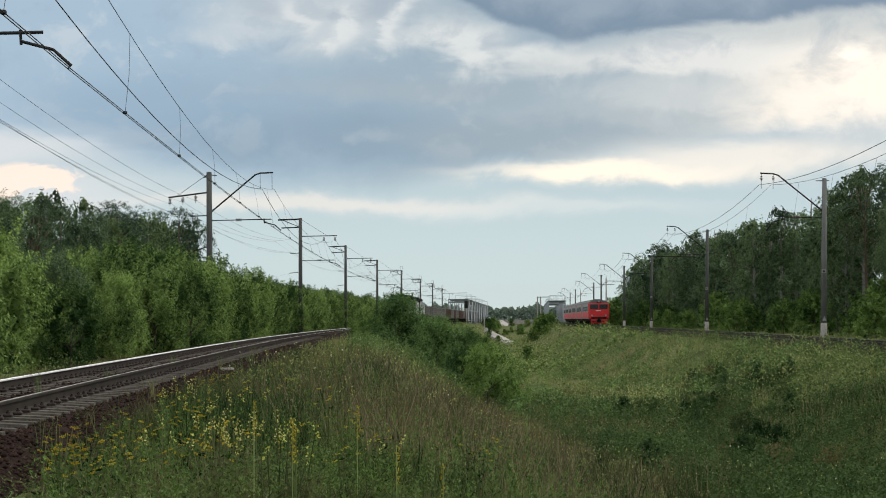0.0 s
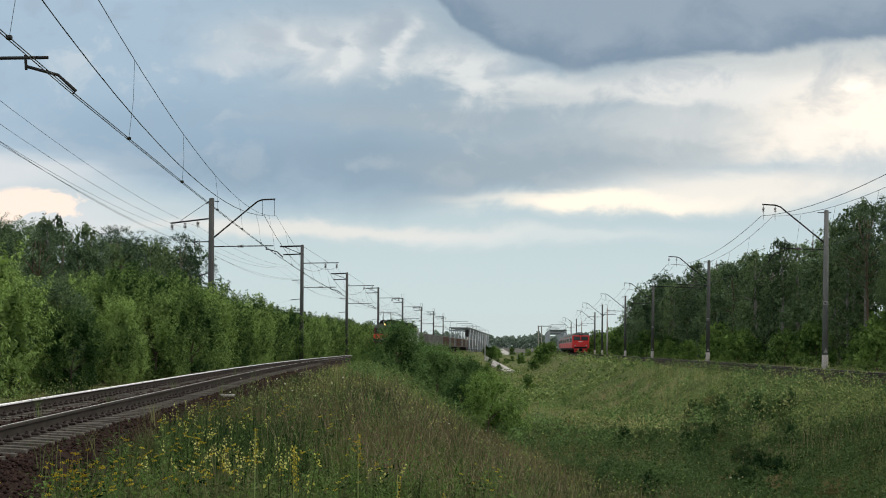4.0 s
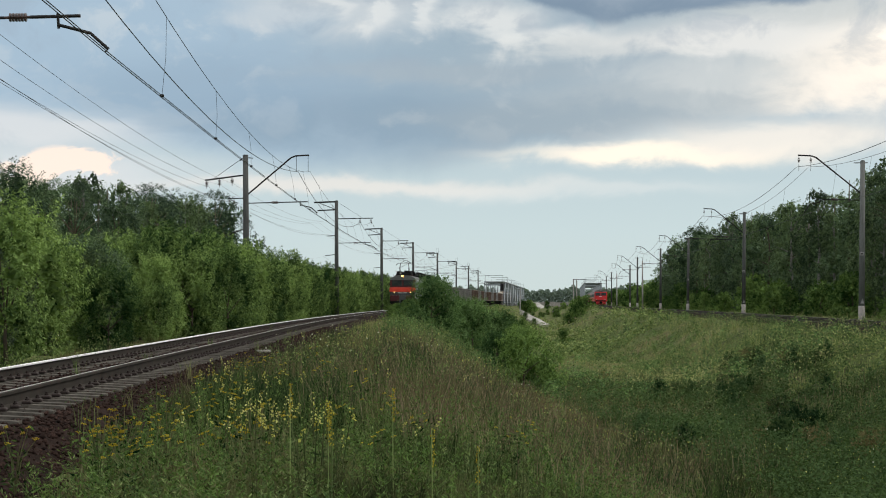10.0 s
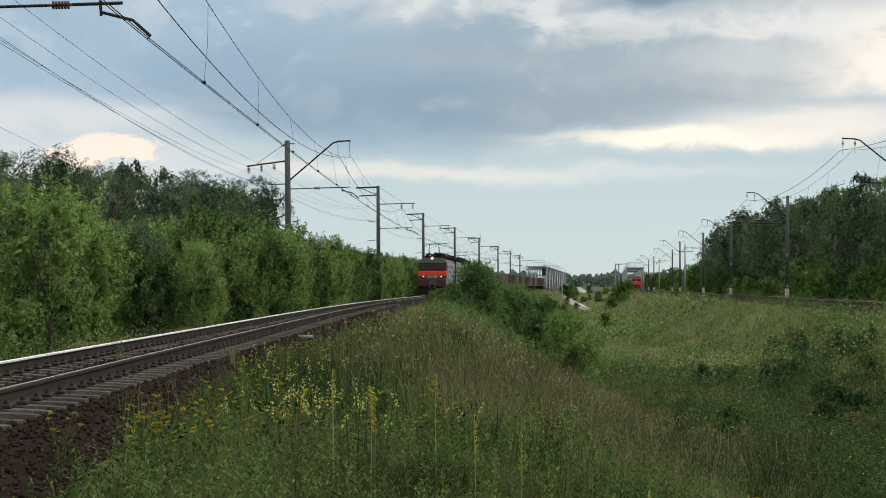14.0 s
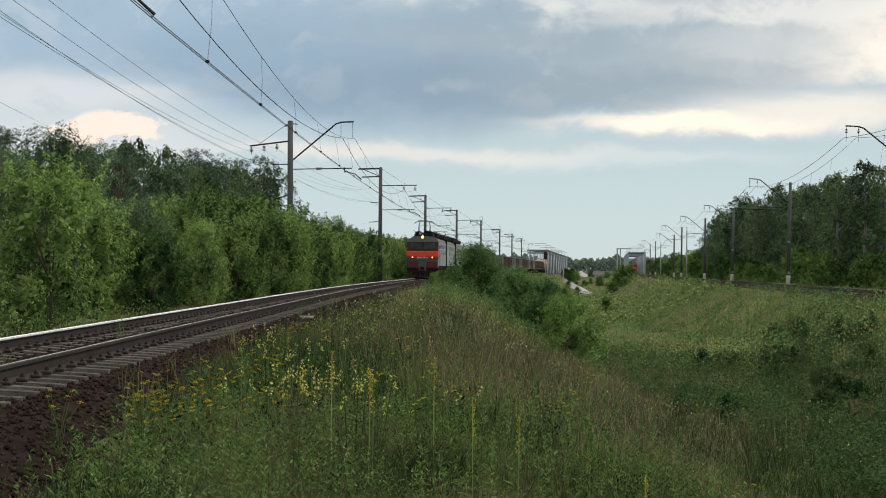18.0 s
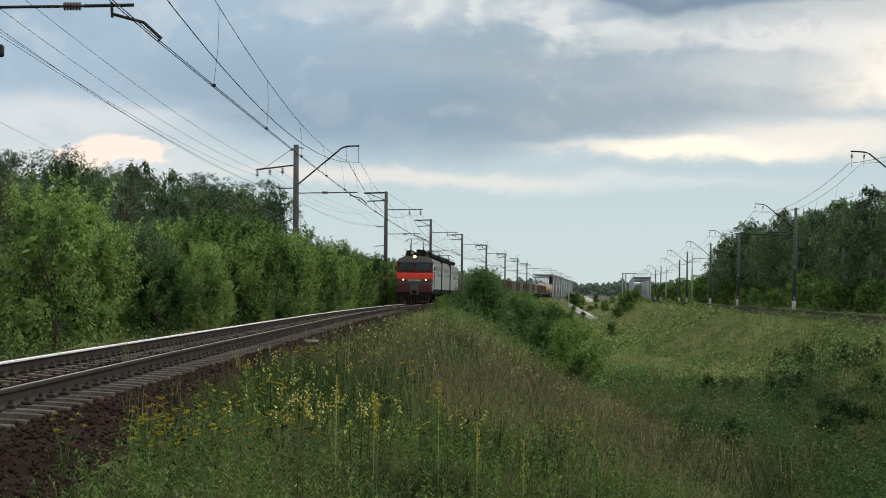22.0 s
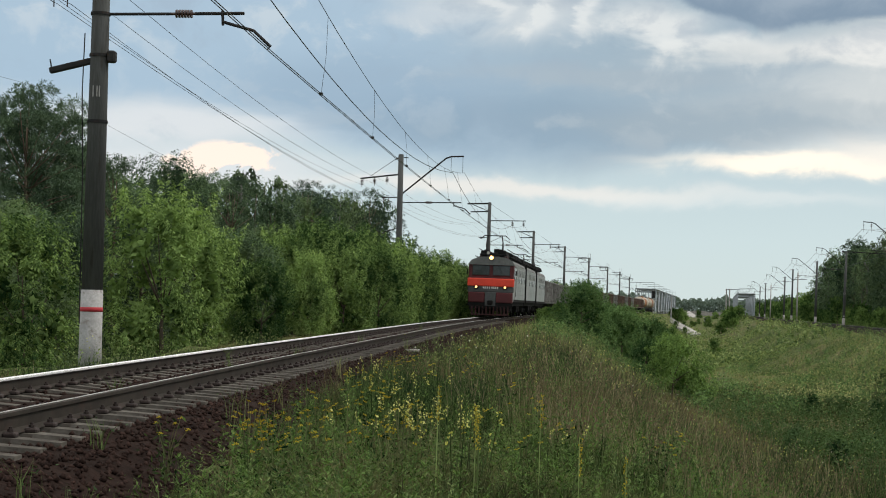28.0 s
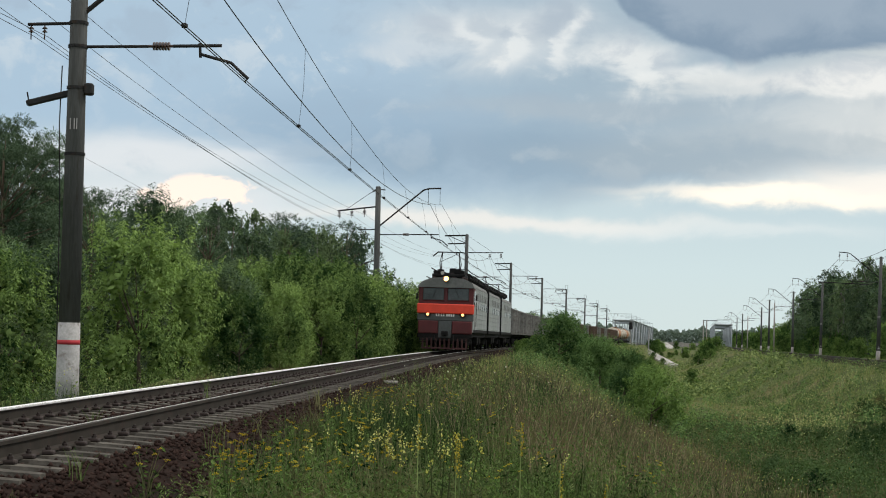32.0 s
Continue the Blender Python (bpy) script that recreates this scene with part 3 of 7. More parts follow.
def leaf_quads(c, size, rng, droop=0.3, slim=0.5, out=None, loose=0.38):
    """Rhombic leaves at the points c; with out they turn their faces that way."""
    n = len(c)
    d = rng.normal(size=(n, 3))
    d[:, 2] -= droop
    if out is None:
        d = unit(d)
        e = rng.normal(size=(n, 3))
        e = unit(e - (e * d).sum(1)[:, None] * d)
    else:
        nn = unit(out + rng.normal(size=(n, 3)) * loose)
        d = unit(d - (d * nn).sum(1)[:, None] * nn)
        e = np.cross(nn, d)
    s = (size * rng.uniform(0.6, 1.35, n))[:, None]
    a, b = c - d * s * 0.5, c + d * s * 0.5
    m = c - d * s * 0.05
    V = np.stack([a, m + e * s * slim * 0.5, b, m - e * s * slim * 0.5], 1).reshape(-1, 3)
    return V, np.arange(4 * n).reshape(-1, 4)


def quads(c, d, e, size, slim):
    """Rhombic leaves at c, running along d, as wide as slim times their length along e."""
    L = np.broadcast_to(np.asarray(size, float), (len(c),))[:, None]
    a, b, m = c - d * L * 0.5, c + d * L * 0.5, c - d * L * 0.06
    V = np.stack([a, m + e * L * slim * 0.5, b, m - e * L * slim * 0.5], 1).reshape(-1, 3)
    return V, np.arange(4 * len(c)).reshape(-1, 4)


def lobes(kind, rng, h, w, base):
    """Centres and half sizes of the leafy masses that make up a crown."""
    if kind == "pine":
        k = 52
        t = np.sort(rng.uniform(0.30, 1.0, k))
        reach = w / 2 * np.where(t > 0.93, 0.25, (0.55 + 0.75 * np.sin(np.pi * (t - 0.25) / 0.8)) * rng.uniform(0.35, 1.0, k))
        th = np.arange(k) * 2.4 + rng.uniform(-0.5, 0.5, k)
        s = 0.098 * w * rng.uniform(0.6, 1.5, k)
        C = np.stack([reach * np.cos(th), reach * np.sin(th), base + t * (h - base) - s * 0.5], 1)
        return C, np.stack([s * 1.1, s * 1.1, s * 0.92], 1)
    k = {"maple": 20, "bush": 16, "birch": 24, "cone": 26, "round": 20}[kind]
    t = (np.arange(k) + rng.uniform(0.1, 0.9, k)) / k
    if kind == "cone":
        t = 1 - np.sqrt(1 - t * 0.97)
        env = (1 - t) ** 0.8 + 0.05
    elif kind == "bush":
        env = np.sqrt(np.clip(1 - ((t - 0.2) / 0.85) ** 2, 0.05, 1))
    elif kind == "maple":
        env = np.sqrt(np.clip(1 - ((t - 0.44) / 0.66) ** 2, 0.05, 1))
    elif kind == "birch":
        env = np.sqrt(np.clip(1 - ((t - 0.40) / 0.66) ** 2, 0.04, 1))
    else:
        env = np.sqrt(np.clip(1 - ((t - 0.36) / 0.72) ** 2, 0.05, 1))
    s = w * rng.uniform(*{"bush": (0.17, 0.25), "maple": (0.13, 0.20)}.get(kind, (0.13, 0.22)), k) * (0.55 + 0.45 * env)
    th = np.arange(k) * 2.4 + rng.uniform(-0.7, 0.7, k)
    reach = np.maximum(w / 2 * env * rng.uniform(0.72, 1.2, k) - s, 0.02)
    tall = {"birch": 1.5, "maple": 1.25, "cone": 1.0}.get(kind, 1.15)
    z = np.clip(base + t * (h - base), base + s * 0.6, h - s * tall)
    return np.stack([reach * np.cos(th), reach * np.sin(th), z], 1), np.stack([s, s, s * tall], 1)


# shoot length, leaf reach, leaf slimness, upward turn and droop for each habit
HABIT = {"maple": (0.85, 0.36, 0.32, 0.66, 0.85), "bush": (0.34, 0.16, 0.34, 0.45, 0.15), "birch": (0.85, 0.10, 0.55, -0.75, 0.7), "cone": (0.36, 0.15, 0.5, 0.2, 0.35), "round": (0.40, 0.22, 0.5, 0.35, 0.3), "pine": (0.24, 0.19, 0.2, 0.6, -0.4)}


def foliage(rng, kind, C, R, n, leaf, grow=1.0):
    """n leaves on shoots that clothe the crown's masses, and coarse leaves in their shade."""
    length, reach, slim, up, droop = HABIT[kind]
    m = {"maple": 46, "birch": 26, "pine": 22}.get(kind, 28)
    k = n // m
    area = R[:, 0] * R[:, 2]
    i = rng.choice(len(C), k, p=area / area.sum())
    d = unit(rng.normal(size=(k, 3)))
    mid = np.array([0, 0, C[:, 2].mean() * 0.8])
    out = unit(C - mid)[i] + np.array([0, 0, 0.35])
    d = np.where(((d * out).sum(1) < 0.12)[:, None], -d, d)
    P = C[i] + d * R[i] * rng.uniform(0.72, 1.08, (k, 1))
    z = np.array([0, 0, 1.0])
    s = unit(d * (1 - abs(up)) + z * up + rng.normal(size=(k, 3)) * 0.22)
    L = length * grow * rng.uniform(0.5, 1.35, k)
    f = rng.uniform(0, 1, (k, m))
    e1 = unit(np.cross(s, unit(rng.normal(size=(k, 3)))))
    e2 = np.cross(s, e1)
    w = rng.uniform(0, 6.283, (k, m))
    r = np.cos(w)[..., None] * e1[:, None] + np.sin(w)[..., None] * e2[:, None]
    ld = r + s[:, None] * 0.25 - z * droop
    ld = ld / np.linalg.norm(ld, axis=2, keepdims=True)
    c = P[:, None] + s[:, None] * (L[:, None] * f)[..., None] + ld * (reach * grow * (1 - 0.65 * f) * rng.uniform(0.3, 1.0, (k, m)))[..., None]
    c, ld = c.reshape(-1, 3), ld.reshape(-1, 3)
    e = unit(np.cross(ld, z + rng.normal(size=ld.shape) * 0.45))
    V, F = quads(c, ld, e, leaf * rng.uniform(0.65, 1.3, len(c)), slim)
    q = int(n * (0.0 if kind == "pine" else 0.16))
    j = rng.choice(len(C), q, p=area / area.sum())
    c = C[j] * np.array([0.9, 0.9, 1]) + unit(rng.normal(size=(q, 3))) * R[j] * rng.uniform(0.2, 0.62, (q, 1))
    a = unit(rng.normal(size=(q, 3)))
    V2, F2 = quads(c, a, unit(np.cross(a, rng.normal(size=(q, 3)))), leaf * 1.9 * rng.uniform(0.7, 1.3, q), 0.6)
    V, F = np.concatenate([V, V2]), np.concatenate([F, F2 + len(V)])
    low = V.reshape(-1, 4, 3)[:, :, 2].min(1) > 0.0
    return V.reshape(-1, 4, 3)[low].reshape(-1, 3), np.arange(4 * int(low.sum())).reshape(-1, 4)


def make_tree(name, label, category, h, w, base, kind, leaves, leaf, mat, bark, seed, grow=1.0):
    """A tapered trunk with limbs, and a crown of many small leaves on shoots."""
    rng = np.random.default_rng(seed)
    root = tagged(new(name), label, category)
    C, R = lobes(kind, rng, h, w, base)
    V, F = foliage(rng, kind, C, R, leaves, leaf, grow=grow)
    b = Builder()
    r0 = (0.012 if kind == "pine" else 0.016) * h + 0.02
    bend = rng.normal(size=(5, 2)) * 0.012 * h
    stand = h * {"bush": 0.6, "maple": 0.5}.get(kind, 0.93)
    spine = [(float(bend[i, 0] * i / 4), float(bend[i, 1] * i / 4), stand * i / 4 - 0.3) for i in range(5)]
    b.tube(spine, [r0 * (1 - 0.22 * i) for i in range(5)], 7)
    for c in C[rng.permutation(len(C))[:26 if kind == "pine" else 0 if h < 2 else 9]]:
        z = max(base * 0.6, min(stand * 0.8, c[2]) - 0.35 * np.hypot(c[0], c[1]) - 0.1)
        k = min(z / stand, 1) * 4
        i = min(int(k), 3)
        o = [spine[i][j] + (spine[i + 1][j] - spine[i][j]) * (k - i) for j in range(2)]
        b.tube([(o[0], o[1], z), ((o[0] + c[0]) * 0.55, (o[1] + c[1]) * 0.55, (z + c[2]) / 2 + 0.1), tuple(c)], [r0 * (0.22 if kind == "pine" else 0.35), r0 * (0.15 if kind == "pine" else 0.22), r0 * 0.07], 5)
    part("trunk", b, bark, root, smooth=True)
    part("crown", fast_mesh("crown", V, F, mat), mat, root)
    return root


def set_first(template, x, y, scale, turn):
    template.matrix_basis = Matrix.Translation((x, y, float(ground_z(x, y)))) @ Euler((0, 0, turn)).to_matrix().to_4x4() @ Matrix.Diagonal((scale, scale, scale, 1))


def plant(templates, spots, group):
    """The templates and their copies at (x, y, height factor)."""
    rng = np.random.default_rng(len(spots) * 7 + 3)
    for t in templates:
        t["group"] = group
    for i, (x, y, s) in enumerate(spots):
        t = templates[i % len(templates)]
        turn = float(rng.uniform(0, 6.28))
        if i < len(templates):
            set_first(t, x, y, s, turn)
        else:
            m = Matrix.Translation((x, y, float(ground_z(x, y)))) @ Euler((0, 0, turn)).to_matrix().to_4x4()
            c = copy_thing(t, m)
            c.scale = (s, s, s)


prng = np.random.default_rng(11)
MAPLE = "bright green ash-leaved maple beside the railway"
maples = [
    make_tree("maple_tree", MAPLE, "tree", 6.0, 4.6, 0.0, "maple", 17000, 0.16, M_LEAF_MAPLE, M_BARK, 1),
    make_tree("maple_tree", MAPLE, "tree", 5.4, 4.2, 0.0, "maple", 15500, 0.16, M_LEAF_MAPLE, M_BARK, 2),
    make_tree("maple_tree", MAPLE, "tree", 5.6, 3.8, 0.0, "maple", 14000, 0.155, M_LEAF_MAPLE, M_BARK, 3),
]
mid_maples = [make_tree("maple_tree", MAPLE, "tree", 5.6, 4.4, 0.0, "maple", 9500, 0.19, M_LEAF_MAPLE, M_BARK, 20 + k) for k in (1, 2, 3)]
far_maples = [make_tree("maple_tree", MAPLE, "tree", 5.6, 4.8, 0.0, "maple", 6000, 0.21, M_LEAF_MAPLE, M_BARK, 24 + k) for k in (1, 2)]
SHRUB = "grey-green leafy shrub among the brighter maples"
shrubs = [
    make_tree("alder_bush", SHRUB, "bush", 4.6, 3.6, 0.0, "round", 20000, 0.085, M_LEAF_DARK, M_BARK, 14),
    make_tree("alder_bush", SHRUB, "bush", 5.4, 3.4, 0.0, "round", 20000, 0.085, M_LEAF_BIRCH, M_BARK, 15),
]
# the hedge: a loose group by the near mast, then a closed row hard against the track
near_m = [(-14.75, 50.0, 0.87), (-12.6, 54.5, 0.5), (-13.7, 65.0, 0.70), (-13.0, 68.5, 0.78), (-14.2, 71.0, 0.86), (-13.2, 74.0, 0.76), (-15.8, 58.5, 0.78), (-16.2, 42.0, 0.75), (-12.75, 63.6, 0.56), (-11.9, 66.6, 0.6), (-12.4, 61.4, 0.4), (-10.9, 69.8, 0.62)]
dark_spots = [(-15.2, 61.0, 0.98), (-16.9, 54.5, 1.0), (-18.4, 50.5, 1.05), (-19.0, 47.0, 0.92), (-17.6, 66.0, 1.1), (-14.6, 60.0, 0.72), (-20.5, 52.5, 1.12), (-16.0, 44.0, 0.55), (-20.2, 44.0, 0.9)]
mid_m, far_m = [], []
for y in np.arange(77, 150, 2.7):
    mid_m.append((float(left_x(y)) - float(np.interp(y, [77, 100], [4.5, 3.9])) + prng.uniform(-0.35, 0.2), y + prng.uniform(-0.7, 0.7), prng.uniform(0.68, 0.86)))
for y in np.arange(76, 150, 4.6):
    mid_m.append((float(left_x(y)) - 7.9 + prng.uniform(-0.6, 0.6), y + prng.uniform(-1, 1), prng.uniform(0.78, 0.95)))
for y in np.arange(150, 330, 3.4):
    far_m.append((float(left_x(y)) - 4.2 + prng.uniform(-0.4, 0.2), y + prng.uniform(-1, 1), prng.uniform(0.66, 0.86)))
for y in np.arange(152, 330, 6.0):
    far_m.append((float(left_x(y)) - 8.6 + prng.uniform(-0.8, 0.8), y + prng.uniform(-1, 1), prng.uniform(0.85, 1.0)))
for y in np.arange(70, 200, 6.5):
    dark_spots.append((float(left_x(y)) - 12.6 + prng.uniform(-1, 1), y + prng.uniform(-1, 1), prng.uniform(1.0, 1.25)))
plant(maples, near_m, "maple hedge along the railway")
plant(mid_maples, mid_m, "maple hedge along the railway")
plant(far_maples, far_m, "maple hedge along the railway")
plant(shrubs, dark_spots, "grey-green shrubs in the hedge")

TREE_H = (9.0, 13.0, 13.0, 12.0, 13.0)


def wood_set(n, leaf, seed, grow):
    """Five kinds of wood-edge tree."""
    return [
        make_tree("alder_tree", "dark green leafy tree in the wood edge", "tree", 9.0, 5.2, 0.4, "round", n, leaf, M_LEAF_DARK, M_BARK, seed, 1.5 * grow),
        make_tree("birch_tree", "grey-green birch with drooping twigs", "tree", 13.0, 5.2, 1.2, "birch", int(n * 1.3), leaf * 0.9, M_LEAF_BIRCH, M_BIRCH, seed + 1, 1.2 * grow),
        make_tree("pine_tree", "dark scots pine with a ragged crown", "tree", 13.0, 5.0, 2.5, "pine", int(n * 1.2), leaf * 1.15, M_NEEDLE, M_PINE, seed + 2, 1.7 * grow),
        make_tree("aspen_tree", "dark green pointed tree in the wood edge", "tree", 12.0, 4.8, 0.8, "cone", int(n * 1.1), leaf, M_LEAF_DARK, M_BARK, seed + 3, 1.5 * grow),
        make_tree("birch_tree", "tall grey-green birch with drooping twigs", "tree", 13.0, 4.4, 0.8, "birch", int(n * 1.2), leaf * 0.9, M_LEAF_BIRCH, M_BIRCH, seed + 4, 1.2 * grow),
    ]


darks, far_darks = wood_set(19000, 0.115, 4, 1.0), wood_set(7500, 0.19, 34, 1.2)
spots = []
for row, off in enumerate((17.5, 22)):
    for y in np.arange(66 + row * 2, 400, 3.7 + row * 0.8):
        h = float(np.interp(y, [66, 78, 90, 102, 120, 150, 165, 175, 185, 200, 212, 400], [9.7, 9.3, 9.6, 10.9, 12.4, 12.9, 12.5, 11.0, 9.4, 8.0, 7.6, 8.4]))
        spots.append((float(left_x(y)) - off + prng.uniform(-1.5, 1.5), y + prng.uniform(-2, 2), h * prng.uniform(0.80, 1.06)))
right_spots = []
for row, off in enumerate((12.0, 16.5)):
    for y in np.arange(78 + row * 4, 350, 4.0 + row):
        right_spots.append((float(right_x(y)) + off + prng.uniform(-1.3, 1.3), y + prng.uniform(-2, 2), float(np.interp(y, [78, 300, 350], [13.0, 13.4, 10.5])) * prng.uniform(0.80, 1.13)))


def plant_wood(rows, kinds):
    """Kinds of tree, by their place in the sets, scattered over the rows."""
    for trees, some in ((darks, [p for p in rows if p[1] < 125]), (far_darks, [p for p in rows if p[1] >= 125])):
        order = prng.permutation(len(some))
        for k in sorted(set(kinds)):
            mine = [some[j] for i, j in enumerate(order) if kinds[i % len(kinds)] == k]
            fresh = "group" not in trees[k]
            first = [trees[k]] if fresh else [copy_thing(trees[k], Matrix.Identity(4))]
            plant(first, [(x, y, h / TREE_H[k]) for x, y, h in mine], "mixed wood beside the line")


plant_wood(spots, (0, 1, 2, 3, 4, 1))
plant_wood(right_spots, (3, 1, 2, 0, 4, 1, 3))

near_pine = [make_tree("pine_tree", "dark scots pine with a ragged crown", "tree", 10.0, 4.4, 2.2, "pine", 34000, 0.13, M_NEEDLE, M_PINE, 51, 1.1)]
plant(near_pine, [(-22.4, 57.5, 0.98), (-24.6, 58.5, 0.9), (-26.2, 61, 1.0), (-20.4, 62, 0.74), (-28.2, 57, 0.95), (-23.2, 59.8, 0.9), (-24.2, 63.5, 0.95), (-22.2, 62.5, 0.8), (-25.6, 66.0, 1.0)], "mixed wood beside the line")

bushes = [
    make_tree("willow_bush", "dense green willow bush in the hollow", "bush", 2.8, 3.3, 0.0, "bush", 19000, 0.08, M_LEAF_BUSH, M_BARK, 8, 0.8),
    make_tree("willow_bush", "dense green willow bush on the bank", "bush", 4.0, 4.6, 0.0, "bush", 18000, 0.105, M_LEAF_BUSH, M_BARK, 9, 1.1),
]
far_bushes = [
    make_tree("willow_bush", "dense green willow bush on the bank", "bush", 4.0, 4.6, 0.0, "bush", 4200, 0.24, M_LEAF_FRINGE, M_BARK, 19, 1.2),
    make_tree("willow_bush", "dense green willow bush on the bank", "bush", 3.4, 4.2, 0.0, "bush", 3600, 0.24, M_LEAF_FRINGE, M_BARK, 20, 1.2),
]
lone_bush = make_tree("willow_bush", "round light green willow bush standing alone in the hollow", "bush", 2.9, 3.2, 0.0, "bush", 19000, 0.08, M_LEAF_FRINGE, M_BARK, 12, 0.8)
plant([lone_bush], [(2.0, 71.5, 1.0)], "bushes on the banks")
plant(bushes, [(2.6, 84, 0.6), (-3.15, 106, 0.9), (1.0, 90, 0.75), (-3.2, 122, 1.0), (-0.6, 118, 0.9), (-0.4, 99, 0.9), (-1.5, 133, 0.85), (1.4, 110, 0.9), (2.9, 122, 0.85), (-2, 150, 0.8), (3.0, 140, 0.8)], "bushes on the banks")
spots = [(-6.5, 119, 0.30), (-6.4, 127, 0.36), (-5.9, 135, 0.42), (-5.2, 143, 0.5), (-5.0, 128, 0.42), (-5.4, 111, 0.28), (-6.9, 136, 0.33), (2.0, 165, 0.8), (4.6, 185, 0.65), (4.2, 172, 0.75), (3.6, 215, 0.8), (4.4, 250, 0.75), (10, 190, 0.55), (20, 325, 0.85), (19, 308, 0.75), (17, 301, 0.75), (21, 345, 0.9), (18.2, 288, 0.55), (22.4, 336, 0.8), (23.0, 362, 0.9), (16.6, 540, 0.9), (18.6, 562, 0.8), (20.5, 600, 0.9), (15.6, 468, 0.5), (11.5, 400, 0.45), (9.0, 330, 0.5), (12.4, 362, 0.4), (22.5, 470, 0.7), (24.0, 500, 0.8), (25.2, 430, 0.8), (14.8, 500, 0.95), (13.6, 508, 0.9), (17.9, 470, 0.45), (19.2, 480, 0.4), (22, 520, 0.5), (20, 640, 0.9), (28, 660, 0.8), (34, 650, 0.9)]
y = 76.0
while y < 320:
    spots.append((float(right_x(y)) + 8.0 + prng.uniform(-1.6, 1.6), y, prng.uniform(0.45, 1.1)))
    y += prng.uniform(2.5, 9.0)
for y in np.arange(322, 640, 7.0):
    spots.append((float(right_x(y)) + 8.0 + prng.uniform(-2.0, 4.0), float(y), prng.uniform(0.8, 1.45)))
for y in np.arange(330, 700, 9.0):
    spots.append((float(right_x(y)) + 16.0 + prng.uniform(-3.0, 4.0), float(y), prng.uniform(1.2, 1.9)))
plant(far_bushes, spots, "bushes on the banks")

CLUMP = "stand of tall leafy weeds on the bank"
clumps_ = [
    make_tree("weed_clump", CLUMP, "weeds", 1.15, 1.5, 0.0, "bush", 2200, 0.07, M_NETTLE, M_BARK, 41, 0.5),
    make_tree("weed_clump", CLUMP, "weeds", 1.3, 1.2, 0.0, "bush", 2000, 0.07, M_FORB, M_BARK, 42, 0.5),
    make_tree("weed_clump", CLUMP, "weeds", 1.0, 1.7, 0.0, "bush", 2200, 0.07, M_HOLLOW, M_BARK, 43, 0.5),
    make_tree("weed_clump", CLUMP, "weeds", 0.9, 1.4, 0.0, "bush", 2000, 0.07, M_HOLLOW, M_BARK, 44, 0.5),
]
spots = []
while len(spots) < 80:
    cx, cy = ((9.5, 52), (6.5, 44), (8.5, 38), (12.0, 66), (10.5, 60))[len(spots) % 5]
    x, y = float(prng.normal(cx, 1.6)), float(prng.normal(cy, 4.5))
    if x - float(left_x(y)) > 11.5 and float(right_x(y)) - x > 6.5:
        spots.append((x, y, float(prng.uniform(0.4, 0.8))))
plant(clumps_, spots, "weed stands on the far bank")


# ---------------------------------------------------------------- sleepers and stones
def sleeper_mesh():
    """A concrete sleeper, waisted in the middle, with sloping rail seats."""
    b = Builder()
    prof = [(-1.35, 0.075, -0.02), (-0.95, 0.10, 0.0), (-0.6, 0.10, -0.005), (0.0, 0.085, -0.05), (0.6, 0.10, -0.005), (0.95, 0.10, 0.0), (1.35, 0.075, -0.02)]
    vs, fs = [], []
    for x, w, dz in prof:
        vs += [(x, -w - 0.05, -0.17), (x, -w, dz), (x, w, dz), (x, w + 0.05, -0.17)]
    for i in range(len(prof) - 1):
        for k in range(3):
            fs.append((i * 4 + k, i * 4 + 4 + k, i * 4 + 5 + k, i * 4 + 1 + k))
    fs += [(0, 1, 2, 3), (27, 26, 25, 24)]
    b.add(vs, fs)
    return b.mesh("sleeper", M_SLEEPER)


def clip_mesh():
    """The four rail clips with their bolts on one sleeper."""
    b = Builder()
    for s in (-0.795, 0.795):
        for d in (-0.12, 0.12):
            b.box((s + d, 0, 0.02), (0.11, 0.10, 0.04), 0.012)
            b.tube([(s + d, 0, 0.05), (s + d, 0, 0.085)], 0.016, 6)
            b.tube([(s + d, 0, 0.045), (s + d, 0, 0.066)], 0.028, 6)
    return b.mesh("fastening", M_FASTENER)


SLEEPER, CLIPS = sleeper_mesh(), clip_mesh()
srng = np.random.default_rng(5)


def at_track(fx, y, side=0.0, z=0.0, extra=0.0):
    return Matrix.Translation(along(fx, y, side, z)) @ Euler((0, 0, heading(fx, y) + extra)).to_matrix().to_4x4()


def sleepers():
    y = 8.0
    while y < 112:
        m = at_track(left_x, y, float(srng.normal(0, 0.012)), -0.186 + float(srng.normal(0, 0.004)), float(srng.normal(0, 0.012)))
        s = part("sleeper", SLEEPER, None, left_track, at=m)
        part("fastening", CLIPS, None, s)
        y += 0.543
    b = Builder()
    for y in np.arange(45, 240, 0.62):
        c = along(right_x, y, 0, -0.25)
        b.box(c, (2.7, 0.26, 0.14), 0.0, heading(right_x, y))
    tagged(part("sleepers", b, M_SLEEPER_OLD, right_track), kind="stuff")


sleepers()


